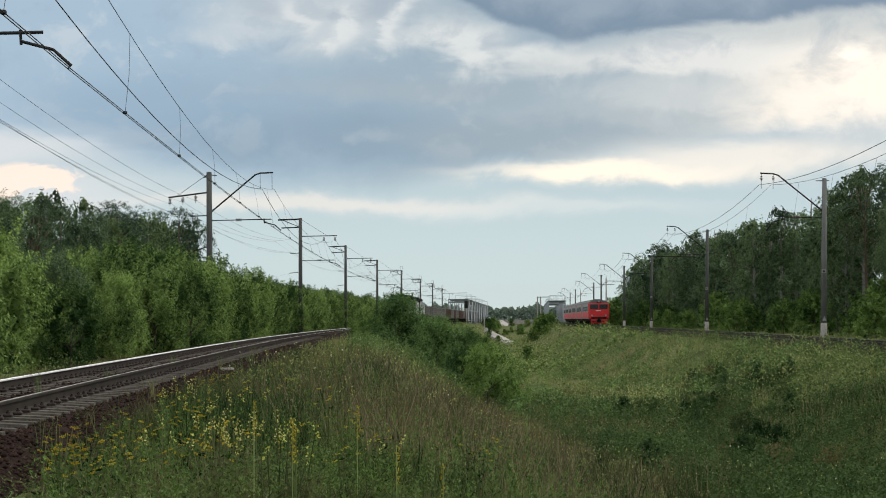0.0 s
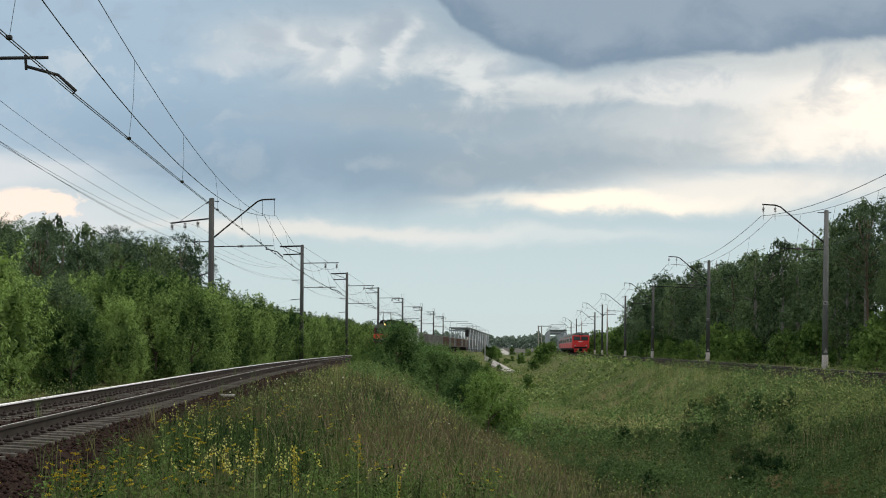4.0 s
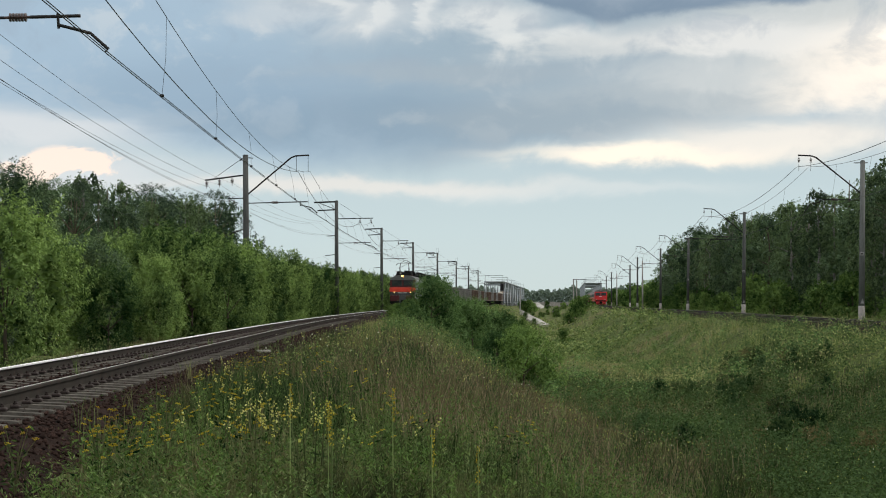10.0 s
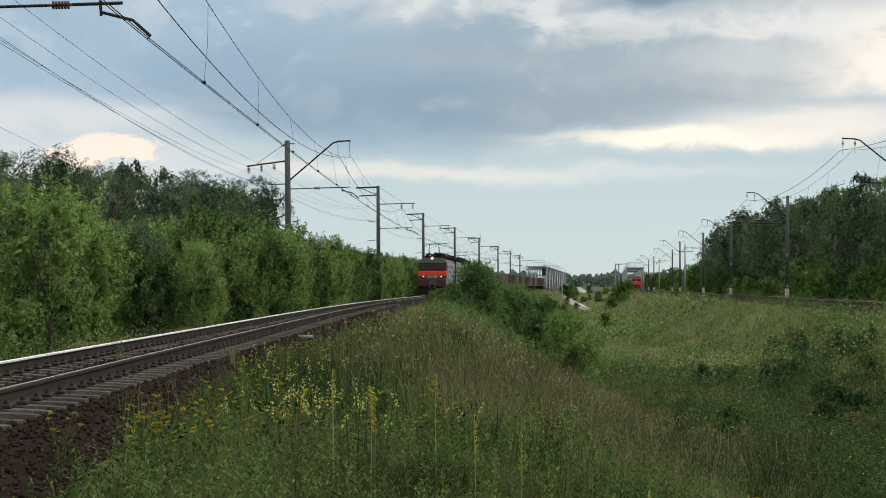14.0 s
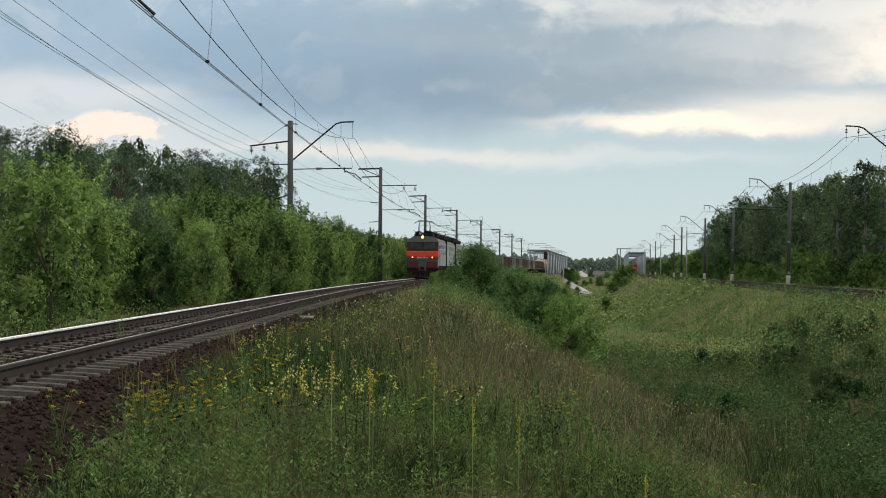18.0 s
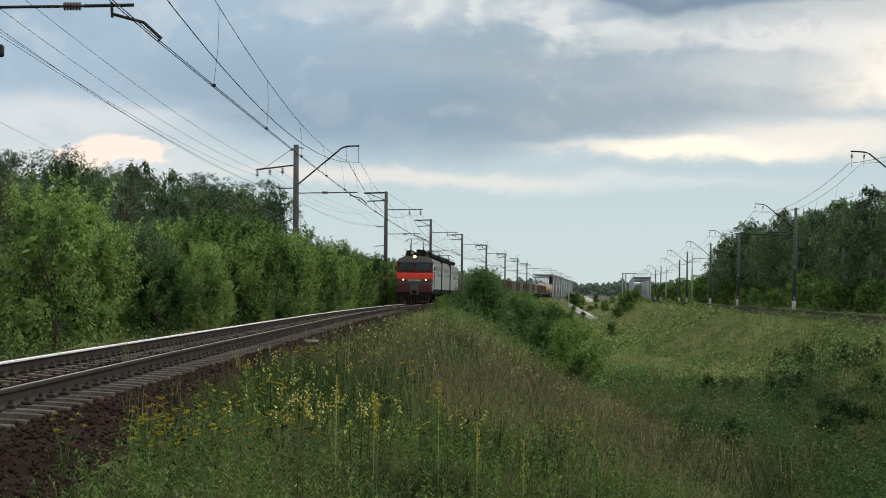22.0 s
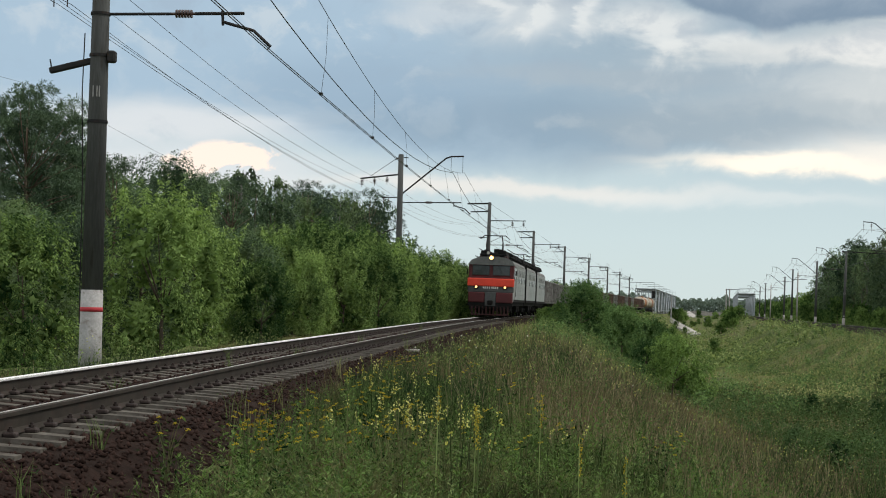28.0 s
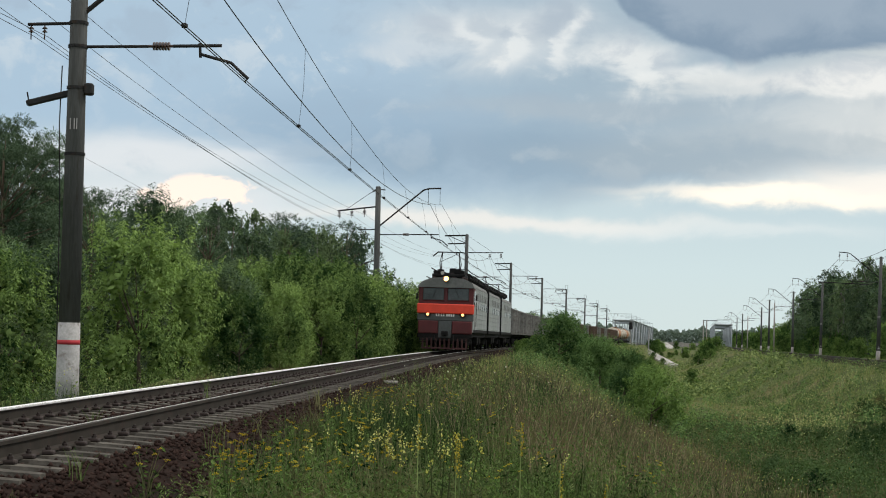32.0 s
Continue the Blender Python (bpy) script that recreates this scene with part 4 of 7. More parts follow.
def stones():
    """Loose ballast: many small broken stones beside and between the sleepers."""
    n = 20000
    y = 7 + 70 * srng.uniform(0, 1, n) ** 1.7
    k = srng.uniform(0, 1, n)
    u = np.where(k < 0.68, srng.uniform(1.2, 2.75, n), srng.uniform(-1.9, 1.25, n))
    z = np.interp(u, [-2.6, -1.75, -1.4, -0.7, 0.7, 1.4, 1.75, 2.9], [-0.9, -0.32, -0.235, -0.215, -0.215, -0.245, -0.30, -0.8])
    x = left_x(y) + u
    z = np.maximum(z, ground_z(x, y) - 0.02) + srng.uniform(-0.01, 0.02, n)
    r = srng.uniform(0.014, 0.040, n)
    base = np.array([(1, 0, 0), (-1, 0, 0), (0, 1, 0), (0, -1, 0), (0, 0, 0.8), (0, 0, -0.8)], float)
    V = base[None] * r[:, None, None] * srng.uniform(0.6, 1.3, (n, 6, 1))
    a = srng.uniform(0, 6.28, n)
    ca, sa = np.cos(a)[:, None], np.sin(a)[:, None]
    V = np.stack([V[..., 0] * ca - V[..., 1] * sa, V[..., 0] * sa + V[..., 1] * ca + 0.3 * V[..., 2], V[..., 2]], -1) + np.stack([x, y, z], 1)[:, None]
    F = np.array([(0, 2, 4), (2, 1, 4), (1, 3, 4), (3, 0, 4), (2, 0, 5), (1, 2, 5), (3, 1, 5), (0, 3, 5)])
    F = (F[None] + 6 * np.arange(n)[:, None, None]).reshape(-1, 3)
    tagged(part("ballast_stones", fast_mesh("ballast_stones", V.reshape(-1, 3), F, M_BALLAST), M_BALLAST, left_track), kind="stuff")


stones()
slab = tagged(part("broken_slab", Builder().box((0, 0, 0), (0.34, 0.17, 0.06), 0.015, 0.5), M_CONCRETE_PALE, at=at_track(left_x, 40.5, 1.75, -0.25)), "pale broken concrete slab lying on the ballast shoulder", "slab")


# ---------------------------------------------------------------- masts and wires
def insulator(parent, p, n=4, r=0.085, pitch=0.07, drop=0.12):
    """A hanging string of porcelain discs."""
    b = Builder()
    x, y, z = p
    b.tube([(x, y, z), (x, y, z - drop - n * pitch - 0.12)], 0.014, 5)
    for i in range(n):
        zz = z - drop - i * pitch
        b.tube([(x, y, zz), (x, y, zz - pitch * 0.55)], [r * 0.45, r], 8)
    return part("insulator", b, M_INSUL, parent, "dark porcelain insulator string")


def bar(parent, name, pts, w, label="", mat=None):
    return part(name, Builder().tube(pts, w, 6), mat or M_STEEL, parent, label)


def mast_root(x, y, turn, top, lean, label, base=-0.7, r0=0.205, r1=0.145, whitewash=0.0, concrete=None):
    """A spun-concrete mast; its own x points to the track."""
    concrete = concrete or M_CONCRETE
    root = tagged(new("catenary_mast"), label, "catenary mast", "catenary masts")
    root.matrix_basis = Matrix.Translation((x, y, 0)) @ Euler((0, radians(lean), turn)).to_matrix().to_4x4()
    if whitewash:
        rw = r0 + (r1 - r0) * (whitewash - base) / (top - base)
        part("whitewashed_foot", Builder().tube([(0, 0, base), (0, 0, whitewash)], [r0 + 0.006, rw + 0.006], 20), M_WHITEWASH, root, "whitewashed mast foot", True)
        part("pole", Builder().tube([(0, 0, whitewash - 0.02), (0, 0, top)], [rw, r1], 20), M_CONCRETE, root, smooth=True)
        part("red_band", Builder().tube([(0, 0, whitewash - 0.44), (0, 0, whitewash - 0.35)], [rw + 0.014, rw + 0.013], 20), M_REDPAINT, root, "red painted ring", True)
    else:
        part("pole", Builder().tube([(0, 0, base), (0, 0, top)], [r0, r1], 16), concrete, root, smooth=True)
    part("cap", Builder().tube([(0, 0, top), (0, 0, top + 0.05)], [r1 + 0.01, r1 * 0.7], 12), M_CONCRETE, root)
    return root


def collar(parent, z, r):
    return part("collar", Builder().tube([(0, 0, z - 0.03), (0, 0, z + 0.03)], r, 14), M_STEEL, parent, "steel clamp ring")


def steady(parent, z, reach, down, side=1):
    """The lower rod with its insulator, and the steady arm that holds the contact wire."""
    s = side
    rod = bar(parent, "lower_rod", [(0.1 * s, 0, z), (1.45 * s, 0, z + 0.02)], 0.032)
    part("rod_insulator", Builder().tube([(1.4 * s, 0, z + 0.02), (2.0 * s, 0, z + 0.03)], 0.03, 6), M_INSUL, rod)
    b = Builder()
    for i in range(6):
        x = (1.55 + i * 0.06) * s
        b.tube([(x, 0, z + 0.025), (x + 0.035 * s, 0, z + 0.025)], 0.085, 10)
    part("rib", b, M_INSUL, rod, "ribbed porcelain discs")
    bar(parent, "outer_rod", [(1.95 * s, 0, z + 0.03), ((reach - 0.55) * s, 0, z + 0.05)], 0.036)
    bar(parent, "drop_bracket", [((reach - 1.0) * s, 0, z + 0.1), ((reach - 0.98) * s, 0, z - 0.2)], 0.03)
    bar(parent, "steady_arm", [((reach - 0.98) * s, 0, z - 0.13), ((reach - 0.35) * s, 0, z - 0.3), (reach * s, 0, z - down + 0.06), ((reach - 0.06) * s, 0, z - down)], [0.035, 0.035, 0.04, 0.02])


def curved_console(parent, z0, z1, reach, side=1):
    s = side
    bar(parent, "console", [(0.12 * s, 0, z0), (reach * 0.72 * s, 0, z1 - 0.1), (reach * 0.8 * s, 0, z1), (reach * s, 0, z1 + 0.03)], 0.05)
    for k in (reach * 0.8, reach * 0.985):
        bar(parent, "hanger", [(k * s, 0, z1), (k * s, 0, z1 - 0.95)], 0.014)


def left_mast_a(x, y, top=9.6, near=False):
    """With a raised console over the track and a three-string crossarm behind."""
    turn = heading(left_x, y)
    m = mast_root(x, y, turn, top, -0.7, "concrete catenary mast with a whitewashed foot and red ring" if near else "concrete catenary mast with a raised console and insulators", base=-1.3, r0=0.23 if near else 0.205, r1=0.155, whitewash=0.99 if near else 0.0)
    if near:
        for z, r in ((7.08, 0.195), (6.6, 0.20), (4.4, 0.21), (5.75, 0.203)):
            collar(m, z, r)
        bar(m, "cable", [(-0.3, -0.05, 6.2), (-0.32, -0.05, 5.0), (-0.26, -0.05, 3.4), (-0.24, -0.05, 1.5), (-0.23, -0.05, 0.3)], 0.012)
        br = part("box_bracket", Builder().box((-0.6, 0, 0), (0.9, 0.14, 0.12), 0.02), M_STEEL, m, "slanting steel channel with a dark box", at=Matrix.Translation((0, 0, 5.68)) @ Euler((0, radians(-14), 0)).to_matrix().to_4x4())
        part("junction_box", Builder().box((0.27, -0.05, 5.72), (0.17, 0.2, 0.24), 0.03), M_STEEL, m)
        bar(m, "pin", [(-0.98, 0, 5.45), (-1.02, 0, 5.66)], 0.015)
        for i, dx in enumerate((-0.05, 0.03, 0.08)):
            part("painted_mark", Builder().box((dx, -0.208, 5.0), (0.02, 0.012, 0.22), 0), M_WHITEWASH, m, "worn pale marking")
    zc, zl = top - 1.16, 7.08
    bar(m, "crossarm", [(-0.1, 0, zc), (-2.4, 0, zc - 0.28)], 0.05)
    bar(m, "stay", [(-0.1, 0, top - 0.1), (-1.9, 0, zc - 0.2)], 0.014)
    for dx in (-2.3, -1.55, -0.8):
        insulator(m, (dx, 0, zc - 0.28 * (-dx) / 2.4), 4, 0.12, 0.075, 0.1)
    bar(m, "short_bracket", [(-0.1, 0, zl), (-1.05, 0, zl - 0.03)], 0.035)
    for dx in (-0.98, -0.7):
        insulator(m, (dx, 0, zl - 0.03), 2, 0.06, 0.07, 0.05)
    curved_console(m, top - 2.3, top - 0.05, 3.75)
    bar(m, "top_bracket", [(-0.35, 0, top - 0.3), (0, 0, top - 0.12), (0.45, 0, top - 0.16)], 0.03)
    steady(m, 6.6 if near else 6.78, 3.5 if near else 4.2, 0.68)
    if not near:
        bar(m, "lower_stub", [(-0.1, 0, top - 4.35), (-0.95, 0, top - 4.6)], 0.035)
    return m


def left_mast_b(x, y, top=10.0, post=False):
    """With a triangular bracket at the head and straight arms over the track."""
    m = mast_root(x, y, heading(left_x, y), top, -0.3, "concrete catenary mast with straight steel arms")
    part("head_bracket", Builder().tube([(0.05, 0, top - 0.06), (-2.0, 0, top - 0.12)], 0.08, 6), M_STEEL, m)
    bar(m, "brace", [(-0.1, 0, top - 0.75), (-1.6, 0, top - 0.15)], 0.035)
    bar(m, "second_bracket", [(-0.1, 0, top - 0.78), (-1.7, 0, top - 0.85)], 0.06)
    bar(m, "upper_arm", [(0.1, 0, top - 1.6), (3.3, 0, top - 1.55)], 0.045)
    for dx in (2.1, 3.1):
        insulator(m, (dx, 0, top - 1.57), 4, 0.13, 0.085)
    bar(m, "stay", [(0.1, 0, top - 0.1), (2.3, 0, top - 1.5)], 0.012)
    steady(m, 6.22, 3.6, 0.62)
    bar(m, "short_bracket", [(-0.1, 0, 6.9), (-0.9, 0, 6.86)], 0.035)
    bar(m, "lower_stub", [(-0.1, 0, 5.2), (-1.0, 0, 5.1)], 0.035)
    if post:
        bar(m, "head_post", [(0.25, 0, top - 0.9), (0.25, 0, top + 0.75), (-0.2, 0, top + 0.75), (-0.2, 0, top)], 0.03)
    return m


LEFT_MASTS = [(-10.8, 31.6, "near"), (-13.65, 94.5, "a"), (-12.72, 144, "b"), (-11.9, 197.3, "b"), (-10.0, 245.5, "b"), (-7.65, 298.4, "p"), (-5.05, 361.5, "p"), (-2.6, 407.5, "p"), (-0.2, 466.8, "p")]
for x, y, k in LEFT_MASTS:
    if k in ("near", "a"):
        left_mast_a(x, y, 9.6, k == "near")
    else:
        left_mast_b(x, y, 10.0, k == "p")


def right_mast(x, y, top=9.8, far_arm=0.0, plates=True, lean=0.8):
    m = mast_root(x, y, heading(right_x, y), top, lean, "weathered concrete catenary mast with a curved console", base=-0.8, concrete=M_CONCRETE_MID if y < 130 else M_CONCRETE)
    part("pale_foot", Builder().tube([(0, 0, -0.8), (0, 0, 0.75)], [0.214, 0.202], 16), M_CONCRETE_PALE, m, "pale weathered mast foot", True)
    curved_console(m, top - 2.0, top + 0.3, 4.0, -1)
    for k in (3.2, 3.94):
        insulator(m, (-k, 0, top + 0.25), 3, 0.1, 0.09)
    steady(m, top - 2.45, 3.6, 0.9, -1)
    bar(m, "top_bracket", [(-0.55, 0, top - 0.12), (0.3, 0, top - 0.1)], 0.03)
    if plates:
        part("number_plate", Builder().box((-0.05, -0.2, 4.0), (0.26, 0.03, 0.22), 0.01), M_WHITEWASH, m, "small white plate with worn marks")
        part("plate_mark", Builder().box((-0.05, -0.222, 4.0), (0.12, 0.012, 0.09), 0), M_STEEL, m)
        tri = Builder()
        tri.add([(-0.13, -0.212, 0.9), (0.13, -0.212, 0.9), (0, -0.21, 1.2), (-0.13, -0.19, 0.9), (0.13, -0.19, 0.9), (0, -0.185, 1.2)], [(0, 1, 2), (5, 4, 3), (0, 3, 4, 1), (1, 4, 5, 2), (2, 5, 3, 0)])
        part("warning_mark", tri, M_WHITEWASH, m, "small white painted triangle")
    if far_arm:
        bar(m, "cross_arm", [(-0.6, 0, top - 0.02), (far_arm, 0, top - 0.12)], 0.06)
    return m


RIGHT_MASTS = [(23.85, 101, 9.8, 0), (26.0, 159, 9.8, 0), (28.3, 219, 9.6, 6.5), (29.45, 262, 9.6, 0), (31.6, 322, 9.8, 0), (33.2, 355, 9.0, 0), (38.6, 470, 9.6, 0), (41.8, 530, 9.4, 0)]
for x, y, top, arm in RIGHT_MASTS:
    right_mast(x, y, top, arm, y < 240, 0.8 if y < 240 else 0.2)
for x, y, top in ((31.0, 306, 8.8), (36.9, 432, 8.5)):
    pm = tagged(new("wire_pole"), "slim pale pole carrying line wires", "pole")
    pm.matrix_basis = Matrix.Translation((x, y, 0))
    part("pole", Builder().tube([(0, 0, -1), (0, 0, top)], [0.17, 0.12], 12), M_CONCRETE_PALE, pm, smooth=True)
    bar(pm, "crossarm", [(-1.3, 0, top - 1.3), (1.6, 0, top - 1.25)], 0.05)
    bar(pm, "head_pin", [(0, 0, top), (0, 0, top + 0.5), (-0.4, 0, top + 0.7)], 0.03)


def wire(name, label, pts, r, sag, seg=14, parent=None):
    """A wire from support to support with a sag in each span."""
    b = Builder()
    path = []
    for p, q in zip(pts, pts[1:]):
        p, q = Vector(p), Vector(q)
        for i in range(seg):
            t = i / seg
            w = p.lerp(q, t)
            w.z -= sag * 4 * t * (1 - t)
            path.append(w)
    path.append(Vector(pts[-1]))
    b.tube(path, r, 5)
    ob = part(name, b, M_WIRE, parent)
    return tagged(ob, label, "wire") if parent is None else ob


def span(mast, off, z, fx=left_x):
    """A point at the side of a mast towards the track."""
    x, y = mast[0], mast[1]
    h = heading(fx, y)
    return (x + off * math.cos(h), y + off * math.sin(h), z)


behind = (LEFT_MASTS[0][0] + 3.2, LEFT_MASTS[0][1] - 60, "near")
ML = [behind] + LEFT_MASTS


def head_z(m, k):
    return {"near": (9.7, 8.25), "a": (8.65, 8.65)}.get(m[2], (8.1, 8.1))[k]


def head_off(m, k):
    return {"near": (1.35, 3.6), "a": (3.0, 3.7)}.get(m[2], (2.1, 3.1))[k]


def touch(m, dx=0.0):
    """Where the contact wire passes a mast."""
    return span(m, {"near": 3.44, "a": 4.14}.get(m[2], 3.54) + dx, {"near": 5.92, "a": 6.08}.get(m[2], 5.61))


catenary = tagged(new("overhead_line"), "double contact wire with droppers over the track", "overhead line")
for dx in (-0.03, 0.03):
    wire("contact_wire", "", [touch(m, dx) for m in ML], 0.010, 0.10, 10, catenary)
mes = [span(m, head_off(m, 1), head_z(m, 1)) for m in ML]
wire("messenger_wire", "", mes, 0.0095, 1.3, 16, catenary)
wire("feeder_wire", "", [span(m, head_off(m, 0), head_z(m, 0)) for m in ML], 0.016, 1.5, 16, catenary)
for k in range(0, 6):
    p, q = Vector(mes[k]), Vector(mes[k + 1])
    c0, c1 = Vector(touch(ML[k])), Vector(touch(ML[k + 1]))
    for i in range(1, 7):
        t = (i - 0.35) / 6.3
        a, c = p.lerp(q, t), c0.lerp(c1, t)
        a.z -= 1.3 * 4 * t * (1 - t)
        c.z -= 0.10 * 4 * t * (1 - t)
        mid = a.lerp(c, 0.5) + Vector((0.03, 0.05, 0))
        dr = part("dropper", Builder().tube([a, mid, c], 0.005, 4), M_WIRE, catenary)
        part("clip", Builder().box(tuple(c + Vector((0, 0, 0.02))), (0.09, 0.10, 0.07), 0.01), M_STEEL, dr)
for off, z, s, r in ((-0.98, 6.78, 0.42, 0.0065), (-0.7, 6.78, 0.62, 0.0065), (-2.3, 7.75, 0.55, 0.0065), (-1.55, 7.83, 0.6, 0.0065), (-0.8, 7.92, 0.55, 0.0065)):
    wire("feeder_line", "thin feeder line on the mast brackets", [span(m, off, z if m[2] in ("a", "near") else z + 0.2) for m in ML], r, s, 14)
wire("stay_wire", "thin guard wire beside the mast row", [span(m, -1.2, 5.05) for m in ML], 0.0035, 0.8, 12)
rb = (RIGHT_MASTS[0][0] - 2.3, RIGHT_MASTS[0][1] - 58, 9.8, 0)
MR = [rb] + RIGHT_MASTS
catenary2 = tagged(new("overhead_line"), "overhead line with droppers above the second track", "overhead line")
wire("contact_wire", "", [span(m, -3.55, 6.45, right_x) for m in MR], 0.012, 0.1, 8, catenary2)
mes2 = [span(m, -3.2, m[2] - 0.35, right_x) for m in MR]
wire("messenger_wire", "", mes2, 0.012, 1.2, 14, catenary2)
wire("feeder_wire", "", [span(m, -3.94, m[2] - 0.35, right_x) for m in MR], 0.016, 1.0, 14, catenary2)
for k in range(0, 4):
    p, q = Vector(mes2[k]), Vector(mes2[k + 1])
    c0, c1 = Vector(span(MR[k], -3.55, 6.45, right_x)), Vector(span(MR[k + 1], -3.55, 6.45, right_x))
    for i in range(1, 6):
        t = i / 6
        a, c = p.lerp(q, t), c0.lerp(c1, t)
        a.z -= 1.2 * 4 * t * (1 - t)
        part("dropper", Builder().tube([a, c], 0.006, 4), M_WIRE, catenary2)


# ---------------------------------------------------------------- trains
M_LOCO_GREY = material("loco_grey_paint", (0.27, 0.295, 0.295), 0.55, var=0.18, scale=0.8, dark=(0.15, 0.155, 0.15), bump=0.05, streak=(1, 1, 0.35))
M_LOCO_RED = material("loco_bright_red", (0.72, 0.06, 0.03), 0.5, var=0.10, scale=1.5)
M_LOCO_MAROON = material("loco_dark_red", (0.085, 0.016, 0.018), 0.6, var=0.2, scale=1.5, dark=(0.08, 0.02, 0.02))
M_PLOUGH = material("cowcatcher_red", (0.05, 0.018, 0.017), 0.8, var=0.35, scale=3, dark=(0.02, 0.015, 0.014))
M_LOCO_FRONT = material("loco_front_grey", (0.075, 0.082, 0.082), 0.6, var=0.2, scale=1.5)
M_LOCO_LOUVRE = material("loco_louvre", (0.15, 0.16, 0.16), 0.6, var=0.2, scale=6.0, dark=(0.08, 0.085, 0.085))
M_ROOF = material("train_roof", (0.135, 0.14, 0.135), 0.8, var=0.25, scale=1.0)
M_UNDER = material("underframe_grime", (0.016, 0.016, 0.016), 0.9, spec=0.08, var=0.3, scale=2)
M_GLASS = material("cab_glass", (0.035, 0.042, 0.045), 0.12, var=0.3, scale=1.2, spec=0.6)
M_RUBBER = material("rubber", (0.02, 0.02, 0.02), 0.85, spec=0.1, var=0.2)
M_LIT = material("lit_lamp", (1.0, 0.50, 0.16), 0.4, var=0.02, emit=5.0)
M_LIT_SMALL = material("lit_marker", (1.0, 0.55, 0.2), 0.4, var=0.02, emit=2.0)
M_LENS = material("lamp_glass", (0.35, 0.33, 0.30), 0.15, var=0.1)
M_WHITE_MARK = material("white_lettering", (0.7, 0.7, 0.68), 0.7, var=0.1)
M_WAGON = material("gondola_grey", (0.085, 0.084, 0.082), 0.75, var=0.3, scale=0.9, dark=(0.06, 0.04, 0.03), objrand=0.5)
M_STAKE = material("wagon_stake_grey", (0.21, 0.206, 0.198), 0.8, var=0.3, scale=2.0, dark=(0.10, 0.08, 0.07), objrand=0.5)
M_WAGON_BROWN = material("gondola_brown", (0.115, 0.075, 0.058), 0.8, var=0.3, scale=0.9, dark=(0.07, 0.045, 0.035), objrand=0.5)
M_TANK = material("tank_cream", (0.42, 0.38, 0.31), 0.6, var=0.2, scale=0.8, dark=(0.22, 0.16, 0.11), objrand=0.2)
M_TANK_ORANGE = material("tank_orange", (0.42, 0.17, 0.06), 0.6, var=0.25, scale=0.8, dark=(0.2, 0.09, 0.05))
M_EMU_RED = material("train_red", (0.60, 0.028, 0.03), 0.5, var=0.12, scale=1.0)
M_EMU_GREY = material("train_light_grey", (0.27, 0.275, 0.28), 0.55, var=0.14, scale=0.7, dark=(0.19, 0.19, 0.19))


def bogie(parent, y, gauge_half=0.795, base=1.25, r=0.55):
    """A bogie frame with two wheelsets."""
    b = Builder()
    for s in (-1, 1):
        b.box((s * 1.05, y, 0.62), (0.16, base * 2 + 0.9, 0.26), 0.04)
        for d in (-base, base):
            b.box((s * 1.08, y + d, 0.55), (0.26, 0.42, 0.4), 0.05)
        for d in (-0.35, 0, 0.35):
            b.tube([(s * 1.05, y + d, 0.4), (s * 1.05, y + d, 0.8)], 0.11, 8)
    b.box((0, y, 0.68), (2.0, 0.6, 0.2), 0.03)
    f = part("bogie", b, M_UNDER, parent)
    for d in (-base, base):
        for s in (-gauge_half, gauge_half):
            part("wheel", Builder().tube([(s - 0.07, y + d, r), (s + 0.07, y + d, r)], r, 18), M_UNDER, f)


def coupler(parent, y, z=1.05):
    b = Builder()
    b.box((0, y - 0.18, z), (0.34, 0.5, 0.30), 0.05)
    b.box((0.12, y - 0.46, z), (0.2, 0.16, 0.26), 0.04)
    part("coupler", b, M_UNDER, parent)


def pantograph(parent, y, rise):
    """A scissor pantograph with a wide bow."""
    root = part("pantograph", Builder().box((0, y, 4.55), (1.3, 1.7, 0.08), 0.02), M_STEEL, parent, "dark scissor pantograph")
    half, zk = 1.05, 4.6 + rise * 0.5
    for s in (-0.55, 0.55):
        for d in (-1, 1):
            part("lower_arm", Builder().tube([(s, y + d * 0.25, 4.6), (s * 1.05, y + d * (0.9 - rise * 0.2), zk)], 0.03, 6), M_STEEL, root)
            part("upper_arm", Builder().tube([(s * 1.05, y + d * (0.9 - rise * 0.2), zk), (s * 0.9, y + d * 0.12, 4.6 + rise)], 0.022, 6), M_STEEL, root)
    part("cross_brace", Builder().tube([(-0.57, y - 0.7, zk), (0.5, y - 0.1, 4.6 + rise)], 0.015, 5), M_STEEL, root)
    for d in (-0.14, 0.14):
        part("bow", Builder().tube([(-1.05, y + d, 4.6 + rise - 0.22), (-0.75, y + d, 4.6 + rise + 0.04), (0.75, y + d, 4.6 + rise + 0.04), (1.05, y + d, 4.6 + rise - 0.22)], 0.03, 6), M_STEEL, root)


